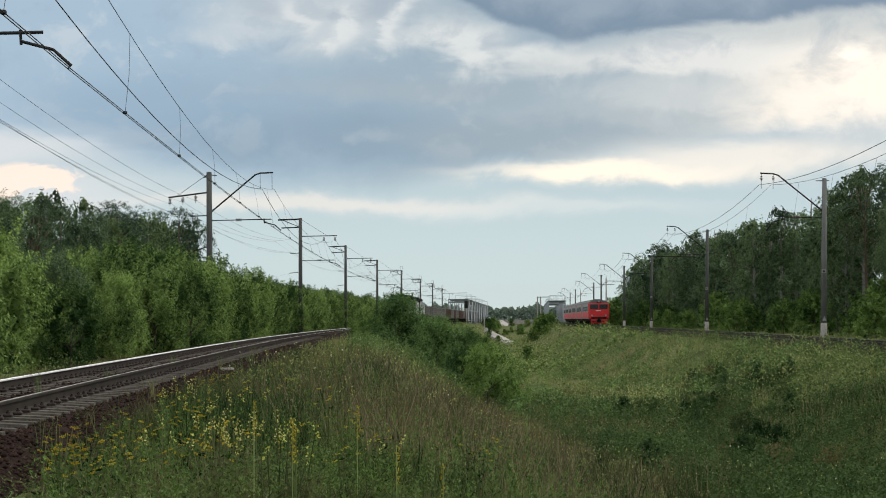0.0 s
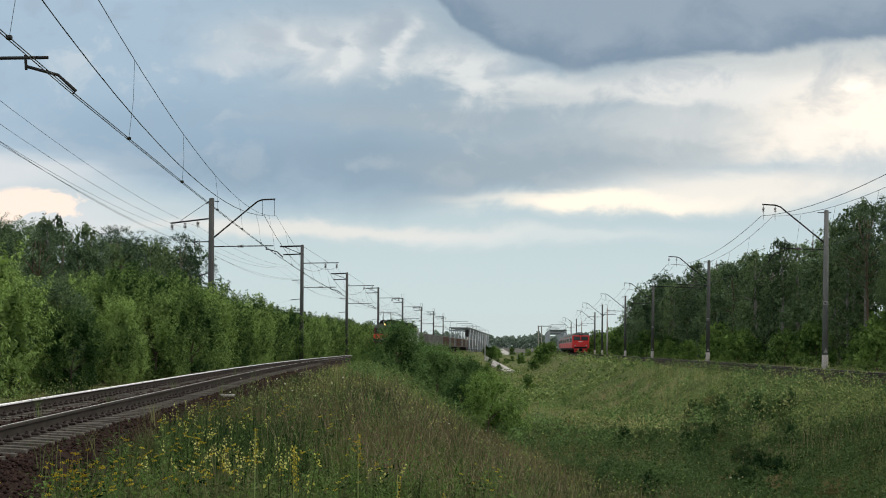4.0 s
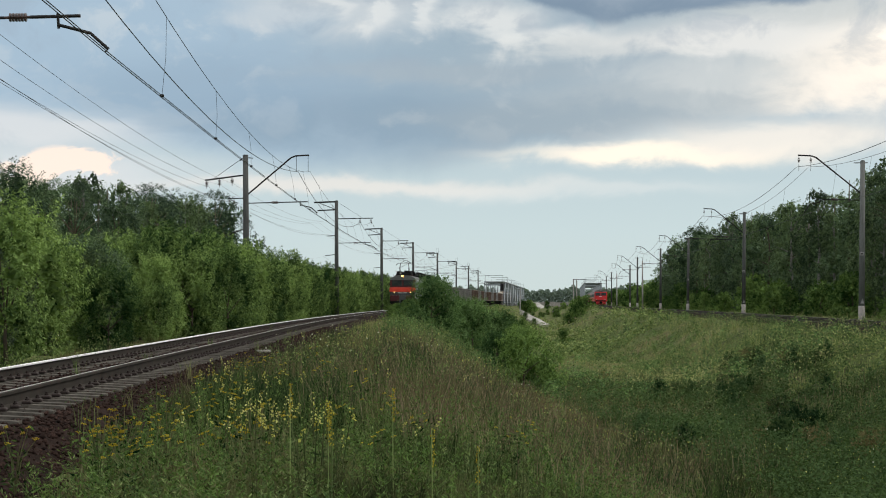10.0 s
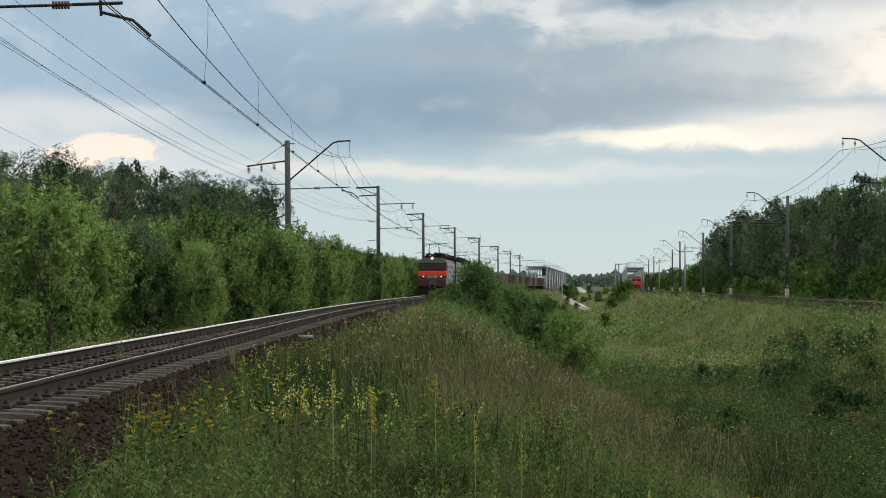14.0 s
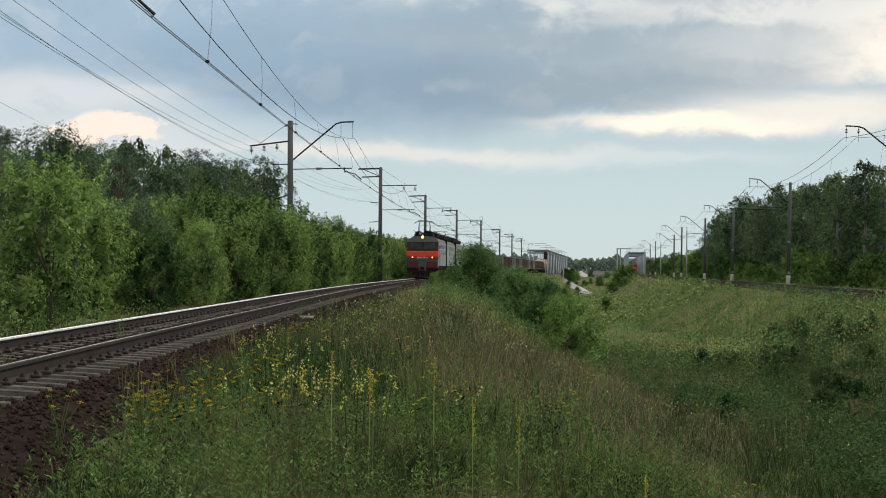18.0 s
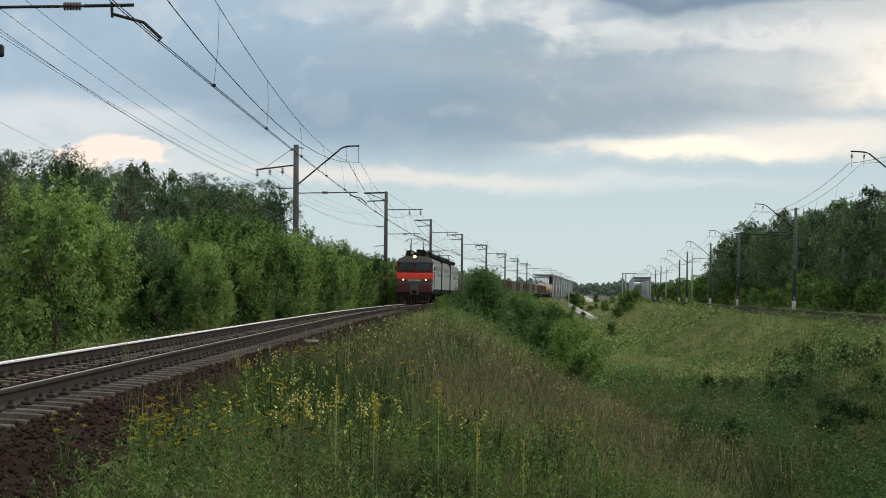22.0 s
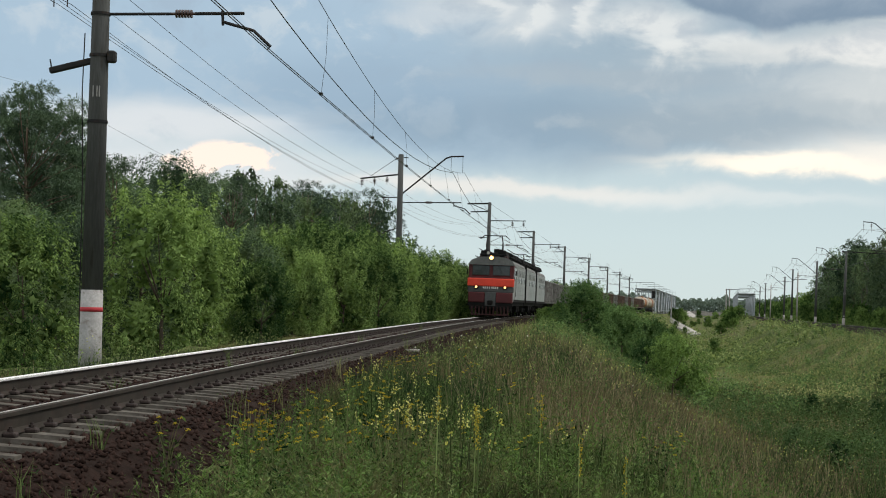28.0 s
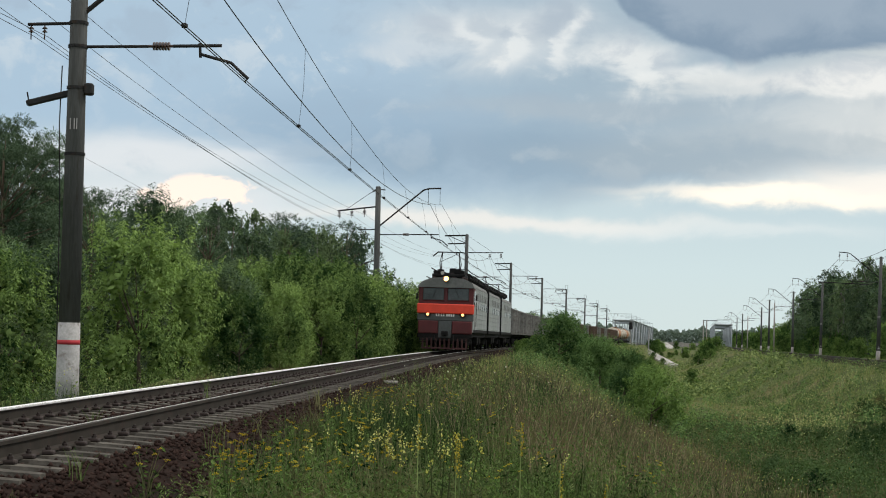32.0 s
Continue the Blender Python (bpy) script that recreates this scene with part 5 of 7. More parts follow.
def roof_gear(parent, L, seed):
    """Resistor housings, busbars and insulators crowd the roof."""
    r = np.random.default_rng(seed)
    lead = seed == 3
    if lead:
        deck = part("pantograph_deck", Builder().box((0, 3.0, 4.42), (1.9, 3.0, 0.16), 0.04), M_UNDER, parent, "black equipment deck under the pantograph")
        for x in (-0.85, -0.3, 0.3, 0.85):
            for y in (1.65, 2.6, 4.1):
                part("base_insulator", Builder().tube([(x, y, 4.0), (x, y, 4.4)], [0.14, 0.10], 8), M_INSUL, deck)
        for x in (-0.78, 0.78):
            part("side_coil", Builder().tube([(x, 1.7, 4.60), (x, 4.3, 4.60)], 0.12, 10), M_UNDER, deck)
        for x, y, h in ((-0.5, 2.0, 0.22), (0.5, 2.2, 0.32), (0.62, 3.0, 0.28), (-0.6, 3.3, 0.32), (0.1, 3.7, 0.40)):
            part("switch_box", Builder().box((x, y, 4.5 + h / 2), (0.4, 0.5, h), 0.06), M_UNDER, deck)
    for y in np.arange(5.4 if lead else 2.0, L - 1.4, 1.5):
        y = float(y)
        h = float(r.uniform(0.35, 0.8))
        part("roof_box", Builder().box((float(r.uniform(-0.35, 0.35)), y, 4.15 + h / 2), (float(r.uniform(0.9, 1.7)), float(r.uniform(0.7, 1.25)), h), 0.09), M_UNDER, parent)
        for s in (-1.02, 1.02):
            part("resistor", Builder().tube([(s, y - 0.5, 4.42), (s, y + 0.45, 4.42)], float(r.uniform(0.16, 0.27)), 9), M_UNDER, parent)
        part("arrester", Builder().tube([(0.35, y + 0.72, 4.2), (0.35, y + 0.72, 4.95)], [0.13, 0.07], 8), M_UNDER, parent)
        part("insulator", Builder().tube([(-0.7, y + 0.72, 4.1), (-0.7, y + 0.72, 4.85)], [0.12, 0.06], 8), M_INSUL, parent)
    for s in (-1.0, 0.35, 1.0):
        part("busbar", Builder().tube([(s, 1.6, 4.82), (s, L * 0.5, 4.78), (s, L - 1.2, 4.84)], 0.03, 5), M_UNDER, parent)
    for s in (-1.0, 1.0):
        part("roof_rail", Builder().tube([(s * 1.25, 1.4, 4.30), (s * 1.25, L - 0.8, 4.30)], 0.03, 5), M_UNDER, parent)


LOCO_L = 16.4


def loco_section(cab):
    """One section of the freight engine; its front is at y = 0."""
    lab = "electric freight locomotive, bright red band on a grey body" if cab else "grey ribbed rear section of an electric locomotive"
    root = tagged(new("locomotive_section"), lab, "locomotive", "locomotive sections")
    L, w = LOCO_L, 3.14
    y0 = 0.42 if cab else 0.12
    part("body", Builder().prism([(-w / 2, 1.15), (w / 2, 1.15), (w / 2, 3.72), (-w / 2, 3.72)], y0 if cab else 0.95, L - 0.95), M_LOCO_GREY, root)
    part("roof", Builder().prism([(-w / 2 - 0.02, 3.722), (w / 2 + 0.02, 3.722), (w / 2 - 0.12, 3.98), (w * 0.3, 4.2), (0, 4.27), (-w * 0.3, 4.2), (-w / 2 + 0.12, 3.98)], y0 if cab else 0.9, L - 0.9), M_ROOF, root, "dull grey rounded roof")
    for s in (-1, 1):
        for z in (1.42, 1.70, 1.98, 2.26, 2.54, 2.82, 3.10, 3.38, 3.62):
            part("side_rib", Builder().box((s * (w / 2 + 0.010), (L + (1.7 if cab else 0)) / 2, z), (0.026, L - (3.7 if cab else 2.1), 0.035), 0.008), M_LOCO_GREY, root)
        part("grimy_sill", Builder().box((s * (w / 2 + 0.008), L / 2, 1.22), (0.03, L - 2.0, 0.2), 0.01), M_UNDER, root, "grimy lower edge of the body")
        for k in range(5):
            y = 4.6 + k * 2.2
            part("side_louvre", Builder().box((s * (w / 2 + 0.012), y, 3.28), (0.036, 0.95, 0.42), 0.02), M_LOCO_LOUVRE, root, "dark slatted ventilation louvre")
            part("side_window", Builder().box((s * (w / 2 + 0.012), y + 1.05, 2.72), (0.036, 0.42, 0.42), 0.04), M_GLASS, root)
        if cab:
            part("cab_side_window", Builder().box((s * (w / 2 + 0.012), 1.15, 3.15), (0.04, 0.85, 0.78), 0.02), M_GLASS, root)
            part("window_surround", Builder().box((s * (w / 2 + 0.004), 1.15, 3.15), (0.03, 1.15, 1.0), 0.02), M_LOCO_MAROON, root)
            part("cab_door", Builder().box((s * (w / 2 + 0.012), 2.25, 2.4), (0.03, 0.72, 2.2), 0.02), M_LOCO_GREY, root)
            part("handrail", Builder().tube([(s * (w / 2 + 0.09), 1.82, 1.5), (s * (w / 2 + 0.09), 1.82, 2.9)], 0.02, 6), M_STEEL, root)
            part("mirror", Builder().box((s * (w / 2 + 0.14), 0.75, 3.15), (0.1, 0.06, 0.34), 0.02), M_STEEL, root)
    part("underframe", Builder().box((0, L / 2, 1.02), (2.9, L - 1.0, 0.3), 0.04), M_UNDER, root)
    for k in range(4):
        part("equipment_box", Builder().box((1.15 if k % 2 else -1.15, 6.6 + k * 1.2, 0.72), (0.6, 1.0, 0.5), 0.05), M_UNDER, root)
    bogie(root, 3.9, base=1.5, r=0.62)
    bogie(root, L - 3.9, base=1.5, r=0.62)
    coupler(root, 0.05)
    roof_gear(root, L, 3 if cab else 8)
    if not cab:
        part("gangway", Builder().box((0, 0.0, 2.5), (2.5, 2.1, 2.6), 0.06), M_RUBBER, root, "black folded gangway bellows")
        # Black wall puts the shade of the gap between sections into colour.
        part("shaded_end_wall", Builder().box((0, 0.92, 2.62), (3.16, 0.07, 2.98), 0.02), M_UNDER, root, "end wall blackened for the shade between sections")
        pantograph(root, L - 3.0, 0.75)
        return root
    # the cab front
    h = w / 2
    front = Builder()
    front.prism([(-h, 2.72), (h, 2.72), (h, 3.75), (-h, 3.75)], 0.22, 0.5)
    part("window_panel", front, M_LOCO_MAROON, root, "dark red windscreen surround")
    part("red_band", Builder().box((0, 0.26, 2.45), (w + 0.10, 0.52, 0.56), 0.05), M_LOCO_RED, root, "bright orange-red band round the nose")
    part("grey_panel", Builder().box((0, 0.30, 1.97), (w + 0.06, 0.42, 0.40), 0.04), M_LOCO_FRONT, root)
    for s in (-1, 1):
        part("lower_panel", Builder().box((s * 0.97, 0.25, 1.40), (1.14, 0.52, 0.72), 0.05), M_LOCO_MAROON, root, "dark red lower panel")
        wd = part("windscreen", Builder().box((s * 0.71, 0.19, 3.28), (1.20, 0.06, 0.70), 0.05), M_GLASS, root, "dark slightly reflective windscreen")
        part("frame", Builder().box((s * 0.71, 0.225, 3.28), (1.29, 0.05, 0.79), 0.05), M_LOCO_MAROON, wd)
        part("wiper", Builder().tube([(s * 0.5, 0.13, 3.62), (s * 0.75, 0.12, 3.1)], 0.012, 4), M_RUBBER, wd)
        lp = part("marker_light", Builder().tube([(s * 1.0, 0.02, 2.12), (s * 1.0, 0.12, 2.12)], 0.19, 16), M_STEEL, root, "round marker light in a dark housing")
        part("lens", Builder().tube([(s * 1.0, -0.02, 2.12), (s * 1.0, 0.03, 2.12)], 0.08, 14), M_LIT_SMALL, lp)
        part("lower_sill", Builder().box((s * 0.97, 0.27, 0.92), (1.2, 0.44, 0.26), 0.04), M_UNDER, root)
        part("step", Builder().box((s * 1.25, 0.2, 0.55), (0.4, 0.3, 0.05), 0.01), M_UNDER, root)
    part("centre_panel", Builder().box((0, 0.27, 1.28), (0.76, 0.46, 0.96), 0.03), M_LOCO_FRONT, root, "grey-green panel behind the coupler")
    part("visor", Builder().prism([(-h - 0.05, 3.66), (h + 0.05, 3.66), (h - 0.03, 3.82), (h * 0.82, 3.98), (w * 0.27, 4.13), (0, 4.19), (-w * 0.27, 4.13), (-h * 0.82, 3.98), (-h + 0.03, 3.82)], 0.08, 0.6), M_ROOF, root, "grey rounded roof visor")
    hl = part("headlight", Builder().tube([(0, -0.08, 4.16), (0, 0.5, 4.16)], 0.17, 18), M_STEEL, root, "glowing round headlight above the windscreen")
    part("lens", Builder().tube([(0, -0.10, 4.16), (0, -0.06, 4.16)], 0.135, 18), M_LIT, hl)
    part("horn", Builder().tube([(-0.3, 0.85, 4.52), (-0.3, 1.15, 4.52)], [0.11, 0.07], 10), M_LENS, root)
    for i, x in enumerate((-0.50, -0.37, -0.22, -0.08, 0.10, 0.22, 0.35, 0.48)):
        part("lettering_bar", Builder().box((x, 0.075, 2.10), (0.085 if i not in (3,) else 0.05, 0.02, 0.17), 0.0), M_WHITE_MARK, root)
    part("buffer_beam", Builder().box((0, 0.25, 0.72), (2.9, 0.4, 0.2), 0.03), M_UNDER, root)
    plough = part("cowcatcher", Builder().box((0, 0.12, 0.78), (2.75, 0.12, 0.10), 0.02), M_PLOUGH, root, "grimy black slatted cowcatcher")
    part("lower_rail", Builder().box((0, 0.05, 0.20), (2.6, 0.12, 0.10), 0.02), M_PLOUGH, plough)
    for i in range(11):
        part("slat", Builder().box((-1.25 + i * 0.25, 0.08, 0.46), (0.11, 0.07, 0.6), 0.01), M_PLOUGH, plough)
    for x in (-0.55, 0.5):
        part("air_hose", Builder().tube([(x, 0.0, 0.95), (x, -0.15, 0.7), (x * 0.8, -0.12, 0.5)], 0.03, 6), M_RUBBER, root)
    pantograph(root, 2.9, 1.18)
    return root


def gondola(mat, label):
    root = tagged(new("gondola_wagon"), label, "wagon", "freight wagons")
    L, w = 13.5, 3.0
    b = Builder()
    for s in (-1, 1):
        b.box((s * (w / 2 - 0.03), L / 2, 2.35), (0.06, L - 0.5, 2.06), 0.01)
    for y in (0.3, L - 0.3):
        b.box((0, y, 2.35), (w - 0.12, 0.06, 2.06), 0.01)
    part("body", b, mat, root)
    for s in (-1, 1):
        for k in range(8):
            part("stake", Builder().box((s * (w / 2 + 0.05), 0.45 + k * (L - 0.9) / 7, 2.35), (0.12, 0.16, 2.05), 0.02), M_STAKE if mat is M_WAGON else mat, root)
        part("top_rail", Builder().box((s * (w / 2 + 0.02), L / 2, 3.40), (0.16, L - 0.4, 0.12), 0.02), mat, root)
        part("sill", Builder().box((s * (w / 2 - 0.02), L / 2, 1.26), (0.14, L - 0.4, 0.16), 0.02), mat, root)
    for x in (-1.0, 0, 1.0):
        part("end_stake", Builder().box((x, 0.24, 2.35), (0.14, 0.10, 2.0), 0.02), mat, root)
    part("end_rail", Builder().box((0, 0.24, 3.40), (w, 0.12, 0.12), 0.02), mat, root)
    part("floor", Builder().box((0, L / 2, 1.25), (2.8, L - 0.4, 0.12), 0.02), M_UNDER, root)
    part("underframe", Builder().box((0, L / 2, 1.0), (0.5, L, 0.34), 0.02), M_UNDER, root)
    bogie(root, 2.4, base=0.92, r=0.475)
    bogie(root, L - 2.4, base=0.92, r=0.475)
    coupler(root, 0.0)
    return root


def tank(mat, label):
    root = tagged(new("tank_wagon"), label, "wagon", "freight wagons")
    L, r = 11.6, 1.45
    b = Builder()
    prof = [(0.45, 0.5), (0.5, 0.9), (0.62, 1.2), (0.85, 1.4), (1.1, r), (L - 1.1, r), (L - 0.85, 1.4), (L - 0.62, 1.2), (L - 0.5, 0.9), (L - 0.45, 0.5)]
    b.tube([(0, y, 2.75) for y, q in prof], [q for y, q in prof], 24)
    part("barrel", b, mat, root, smooth=True)
    part("dome", Builder().tube([(0, L / 2, 4.1), (0, L / 2, 4.45)], [0.42, 0.36], 14), mat, root)
    for k in (2.6, L - 2.6):
        part("strap", Builder().tube([(0, k - 0.06, 2.75), (0, k + 0.06, 2.75)], r + 0.015, 24), M_UNDER, root)
    part("walkway", Builder().box((0, L / 2, 4.32), (0.9, 3.2, 0.04), 0), M_STEEL, root)
    part("ladder", Builder().tube([(1.5, L / 2, 1.2), (1.48, L / 2, 2.8), (0.6, L / 2, 4.4)], 0.025, 5), M_STEEL, root)
    part("underframe", Builder().box((0, L / 2, 1.08), (1.6, L, 0.3), 0.03), M_UNDER, root)
    bogie(root, 2.0, base=0.92, r=0.475)
    bogie(root, L - 2.0, base=0.92, r=0.475)
    coupler(root, 0.0)
    return root


EMU_L = 19.6


def emu_car(cab):
    root = tagged(new("commuter_car"), "red-fronted commuter train car with grey sides" if cab else "pale grey commuter train car with red end panels", "train car", "commuter train cars")
    L, w = EMU_L, 3.44
    part("body", Builder().prism([(-w / 2, 1.05), (w / 2, 1.05), (w / 2, 3.6), (-w / 2, 3.6)], 0.3, L - 0.25), M_EMU_GREY, root)
    part("roof", Builder().prism([(-w / 2 - 0.01, 3.602), (w / 2 + 0.01, 3.602), (w * 0.46, 3.9), (w * 0.3, 4.15), (0, 4.25), (-w * 0.3, 4.15), (-w * 0.46, 3.9)], 0.2, L - 0.2), M_ROOF, root)
    for s in (-1, 1):
        for k in range(9):
            part("side_window", Builder().box((s * (w / 2 + 0.004), 2.9 + k * 1.75, 2.75), (0.04, 1.25, 0.8), 0.03), M_GLASS, root)
        for y in (1.35, L - 1.35):
            part("red_end_panel", Builder().box((s * (w / 2 + 0.004), y, 2.35), (0.03, 1.3, 2.45), 0.02), M_EMU_RED, root)
            part("door", Builder().box((s * (w / 2 + 0.018), y, 2.3), (0.03, 1.1, 2.1), 0.02), M_EMU_GREY, root)
        part("waist_stripe", Builder().box((s * (w / 2 + 0.006), L / 2, 1.66), (0.03, L - 3.4, 1.1), 0.01), M_EMU_RED, root)
    for k in range(5):
        part("roof_vent", Builder().box((0, 3 + k * 3.4, 4.28), (1.0, 0.9, 0.22), 0.05), M_ROOF, root)
    part("underframe", Builder().box((0, L / 2, 0.85), (2.8, L - 1.5, 0.45), 0.05), M_UNDER, root)
    bogie(root, 3.0, base=1.2, r=0.5)
    bogie(root, L - 3.0, base=1.2, r=0.5)
    if not cab:
        part("gangway", Builder().box((0, 0.12, 2.2), (1.4, 0.4, 2.2), 0.05), M_RUBBER, root)
        return root
    part("nose", Builder().box((0, 0.2, 2.4), (w + 0.04, 0.5, 2.75), 0.16), M_EMU_RED, root, "bright red cab front")
    part("nose_roof", Builder().prism([(-w * 0.49, 3.6), (w * 0.49, 3.6), (w * 0.45, 3.88), (w * 0.28, 4.12), (0, 4.2), (-w * 0.28, 4.12), (-w * 0.45, 3.88)], 0.02, 0.4), M_ROOF, root)
    for x, q in ((-0.78, 1.3), (0.78, 1.3)):
        wd = part("windscreen", Builder().box((x, -0.06, 3.08), (q, 0.08, 0.72), 0.05), M_GLASS, root)
        part("frame", Builder().box((x, -0.04, 3.08), (q + 0.12, 0.05, 0.84), 0.05), M_LOCO_MAROON, wd)
    part("destination_box", Builder().box((0, -0.05, 3.86), (0.8, 0.14, 0.26), 0.04), M_GLASS, root)
    part("headlight", Builder().tube([(0, -0.12, 4.0), (0, 0.05, 4.0)], 0.14, 12), M_LENS, root)
    part("lettering_bar", Builder().box((-0.1, -0.07, 2.42), (0.85, 0.03, 0.14), 0), M_WHITE_MARK, root)
    for s in (-1, 1):
        part("marker_light", Builder().tube([(s * 1.15, -0.1, 1.62), (s * 1.15, 0.05, 1.62)], 0.16, 12), M_LENS, root)
    part("dark_band", Builder().box((0, -0.05, 1.22), (2.6, 0.1, 0.30), 0.03), M_UNDER, root)
    part("buffer_skirt", Builder().box((0, 0.15, 0.62), (2.7, 0.4, 0.75), 0.08), M_EMU_RED, root, "red skirt with a dark coupler opening")
    part("skirt_gap", Builder().box((0, -0.07, 0.66), (0.8, 0.06, 0.5), 0.05), M_UNDER, root)
    for s in (-0.85, 0.85):
        part("skirt_slot", Builder().box((s, -0.07, 0.55), (0.7, 0.04, 0.14), 0.02), M_UNDER, root)
    coupler(root, -0.1, 1.0)
    return root


# each vehicle with its place behind the engine's nose
NGOND, NTANK = 20, 7
TRAIN, EMU = [], []
s0 = 0.0
lead = loco_section(True)
rear = loco_section(False)
for i in range(3):
    TRAIN.append((lead if i == 0 else rear if i == 1 else copy_thing(rear, Matrix.Identity(4)), s0, LOCO_L))
    s0 += LOCO_L + 0.1
grey_w = gondola(M_WAGON, "open dark grey gondola wagon with ribbed sides")
brown_w = gondola(M_WAGON_BROWN, "open rust-brown gondola wagon with ribbed sides")
for i in range(NGOND):
    src = brown_w if i % 5 in (1, 2, 4) and i > 5 or i >= NGOND - 4 else grey_w
    ob = src if not any(src is o for o, _, _ in TRAIN) else copy_thing(src, Matrix.Identity(4))
    TRAIN.append((ob, s0, 13.5))
    s0 += 13.92
cream_t = tank(M_TANK, "cream tank wagon with dirt streaks")
orange_t = tank(M_TANK_ORANGE, "faded orange tank wagon")
for i in range(NTANK):
    src = orange_t if i in (1, 5) else cream_t
    ob = src if not any(src is o for o, _, _ in TRAIN) else copy_thing(src, Matrix.Identity(4))
    TRAIN.append((ob, s0, 11.6))
    s0 += 12.02
e0 = emu_car(True)
e1 = emu_car(False)
for i in range(6):
    EMU.append((e0 if i == 0 else e1 if i == 1 else copy_thing(e1, Matrix.Identity(4)), i * (EMU_L + 0.05), EMU_L))


def loco_y(t):
    return 91.2 + 5.1 * (32 - t) - 0.008 * (32 - t) ** 2


def emu_y(t):
    return 272 + 13.5 * t + 0.42 * t * t


def on_track(fx, y, L):
    a = Vector((float(fx(y + 2.5)), y + 2.5, 0))
    b = Vector((float(fx(y + L - 2.5)), y + L - 2.5, 0))
    d = (b - a).normalized()
    o = a - d * 2.5
    return Matrix.Translation(o) @ Euler((0, 0, -math.atan2(d.x, d.y))).to_matrix().to_4x4()


# ---------------------------------------------------------------- bridges and the distance
def truss_bridge(fx, y0, y1, w, h, panels, label):
    """A through truss: two braced sides, portals, top bracing, a deck on piers."""
    root = tagged(new("truss_bridge"), label, "bridge", "railway bridges")
    ys = [y0 + (y1 - y0) * i / panels for i in range(panels + 1)]
    zb = -0.9
    for s in (-1, 1):
        at = lambda y, z: along(fx, y, s * w / 2, z)
        part("lower_chord", Builder().tube([at(y, zb) for y in ys], 0.35, 4), M_GALV, root)
        part("upper_chord", Builder().tube([at(y, h) for y in ys], 0.2, 4), M_GALV, root)
        for i, y in enumerate(ys):
            part("vertical", Builder().box(tuple(at(y, (h + zb) / 2)), (0.2, 0.2, h - zb), 0.03, heading(fx, y)), M_GALV, root)
            if i < panels:
                q = ys[i + 1]
                p = [at(y, zb), at(q, h)] if i % 2 == 0 else [at(y, h), at(q, zb)]
                part("diagonal", Builder().tube(p, 0.12, 4), M_GALV, root)
                part("counter_brace", Builder().tube([at(y, h * 0.52), at(q, h * 0.52)], 0.06, 4), M_GALV, root)
                part("handrail", Builder().tube([at(y, 0.6), at(q, 0.6)], 0.06, 4), M_GALV, root)
    for i, y in enumerate(ys):
        part("cross_beam", Builder().tube([along(fx, y, -w / 2, h), along(fx, y, w / 2, h)], 0.13, 4), M_GALV, root)
        part("floor_beam", Builder().tube([along(fx, y, -w / 2, zb), along(fx, y, w / 2, zb)], 0.35, 4), M_GALV, root)
        if i < panels:
            part("top_brace", Builder().tube([along(fx, y, -w / 2, h), along(fx, ys[i + 1], w / 2, h)], 0.07, 4), M_GALV, root)
    for y in (y0, y1):
        part("portal", Builder().box(tuple(along(fx, y, 0, h - 0.9)), (w, 0.25, 0.45), 0.03, heading(fx, y)), M_GALV, root)
    for y in np.linspace(y0, y1, 4):
        part("pier", Builder().box(tuple(along(fx, float(y), 0, -4.0)), (w + 1.0, 2.2, 5.6), 0.1, heading(fx, float(y))), M_CONCRETE_PALE, root)
    return root


bl = truss_bridge(left_x, 480, 720, 5.8, 6.9, 18, "grey steel through-truss railway bridge carrying the freight line")
br = truss_bridge(right_x, 560, 750, 5.8, 7.4, 16, "grey steel through-truss railway bridge on the commuter line")
# posts and wires over the two bridges
for root, fx, y0, y1, n, h in ((bl, left_x, 480, 720, 7, 6.9), (br, right_x, 560, 750, 6, 7.4)):
    for i in range(n):
        y = y0 + (y1 - y0) * i / (n - 1)
        part("roof_post", Builder().tube([along(fx, y, -2.6, h), along(fx, y, -2.6, h + 1.8), along(fx, y, 2.6, h + 1.9), along(fx, y, 2.6, h)], 0.07, 5), M_GALV, root)

gantry = tagged(new("gantry"), "pale steel gantry beside the bridge portal", "gantry")
for x in (30.2, 31.2):
    part("post", Builder().tube([(x, 515, -2.5), (x, 515, 8.2)], 0.2, 8), M_CONCRETE_PALE, gantry)
part("beam", Builder().tube([(30.0, 515, 8.0), (34.5, 516, 8.1)], 0.16, 6), M_GALV, gantry)
sig = tagged(new("railway_signal"), "dark multi-lamp railway signal on a slim mast", "signal")
sx, sy = 6.55, 455.0
part("mast", Builder().tube([(sx, sy, -1.5), (sx, sy, 6.2)], 0.1, 8), M_CONCRETE_PALE, sig)
hd = part("head", Builder().box((sx, sy - 0.2, 5.1), (1.0, 0.3, 2.1), 0.2), M_STEEL, sig, "black backing board")
for z in (4.5, 5.1, 5.7):
    part("lamp_hood", Builder().tube([(sx, sy - 0.55, z), (sx, sy - 0.3, z)], [0.16, 0.18], 10), M_RUBBER, hd)
post = tagged(part("marker_post", Builder().tube([(12.2, 478, -2.6), (12.2, 478, 5.0)], [0.2, 0.16], 10), M_WHITEWASH), "white post at the end of the bridge", "post")


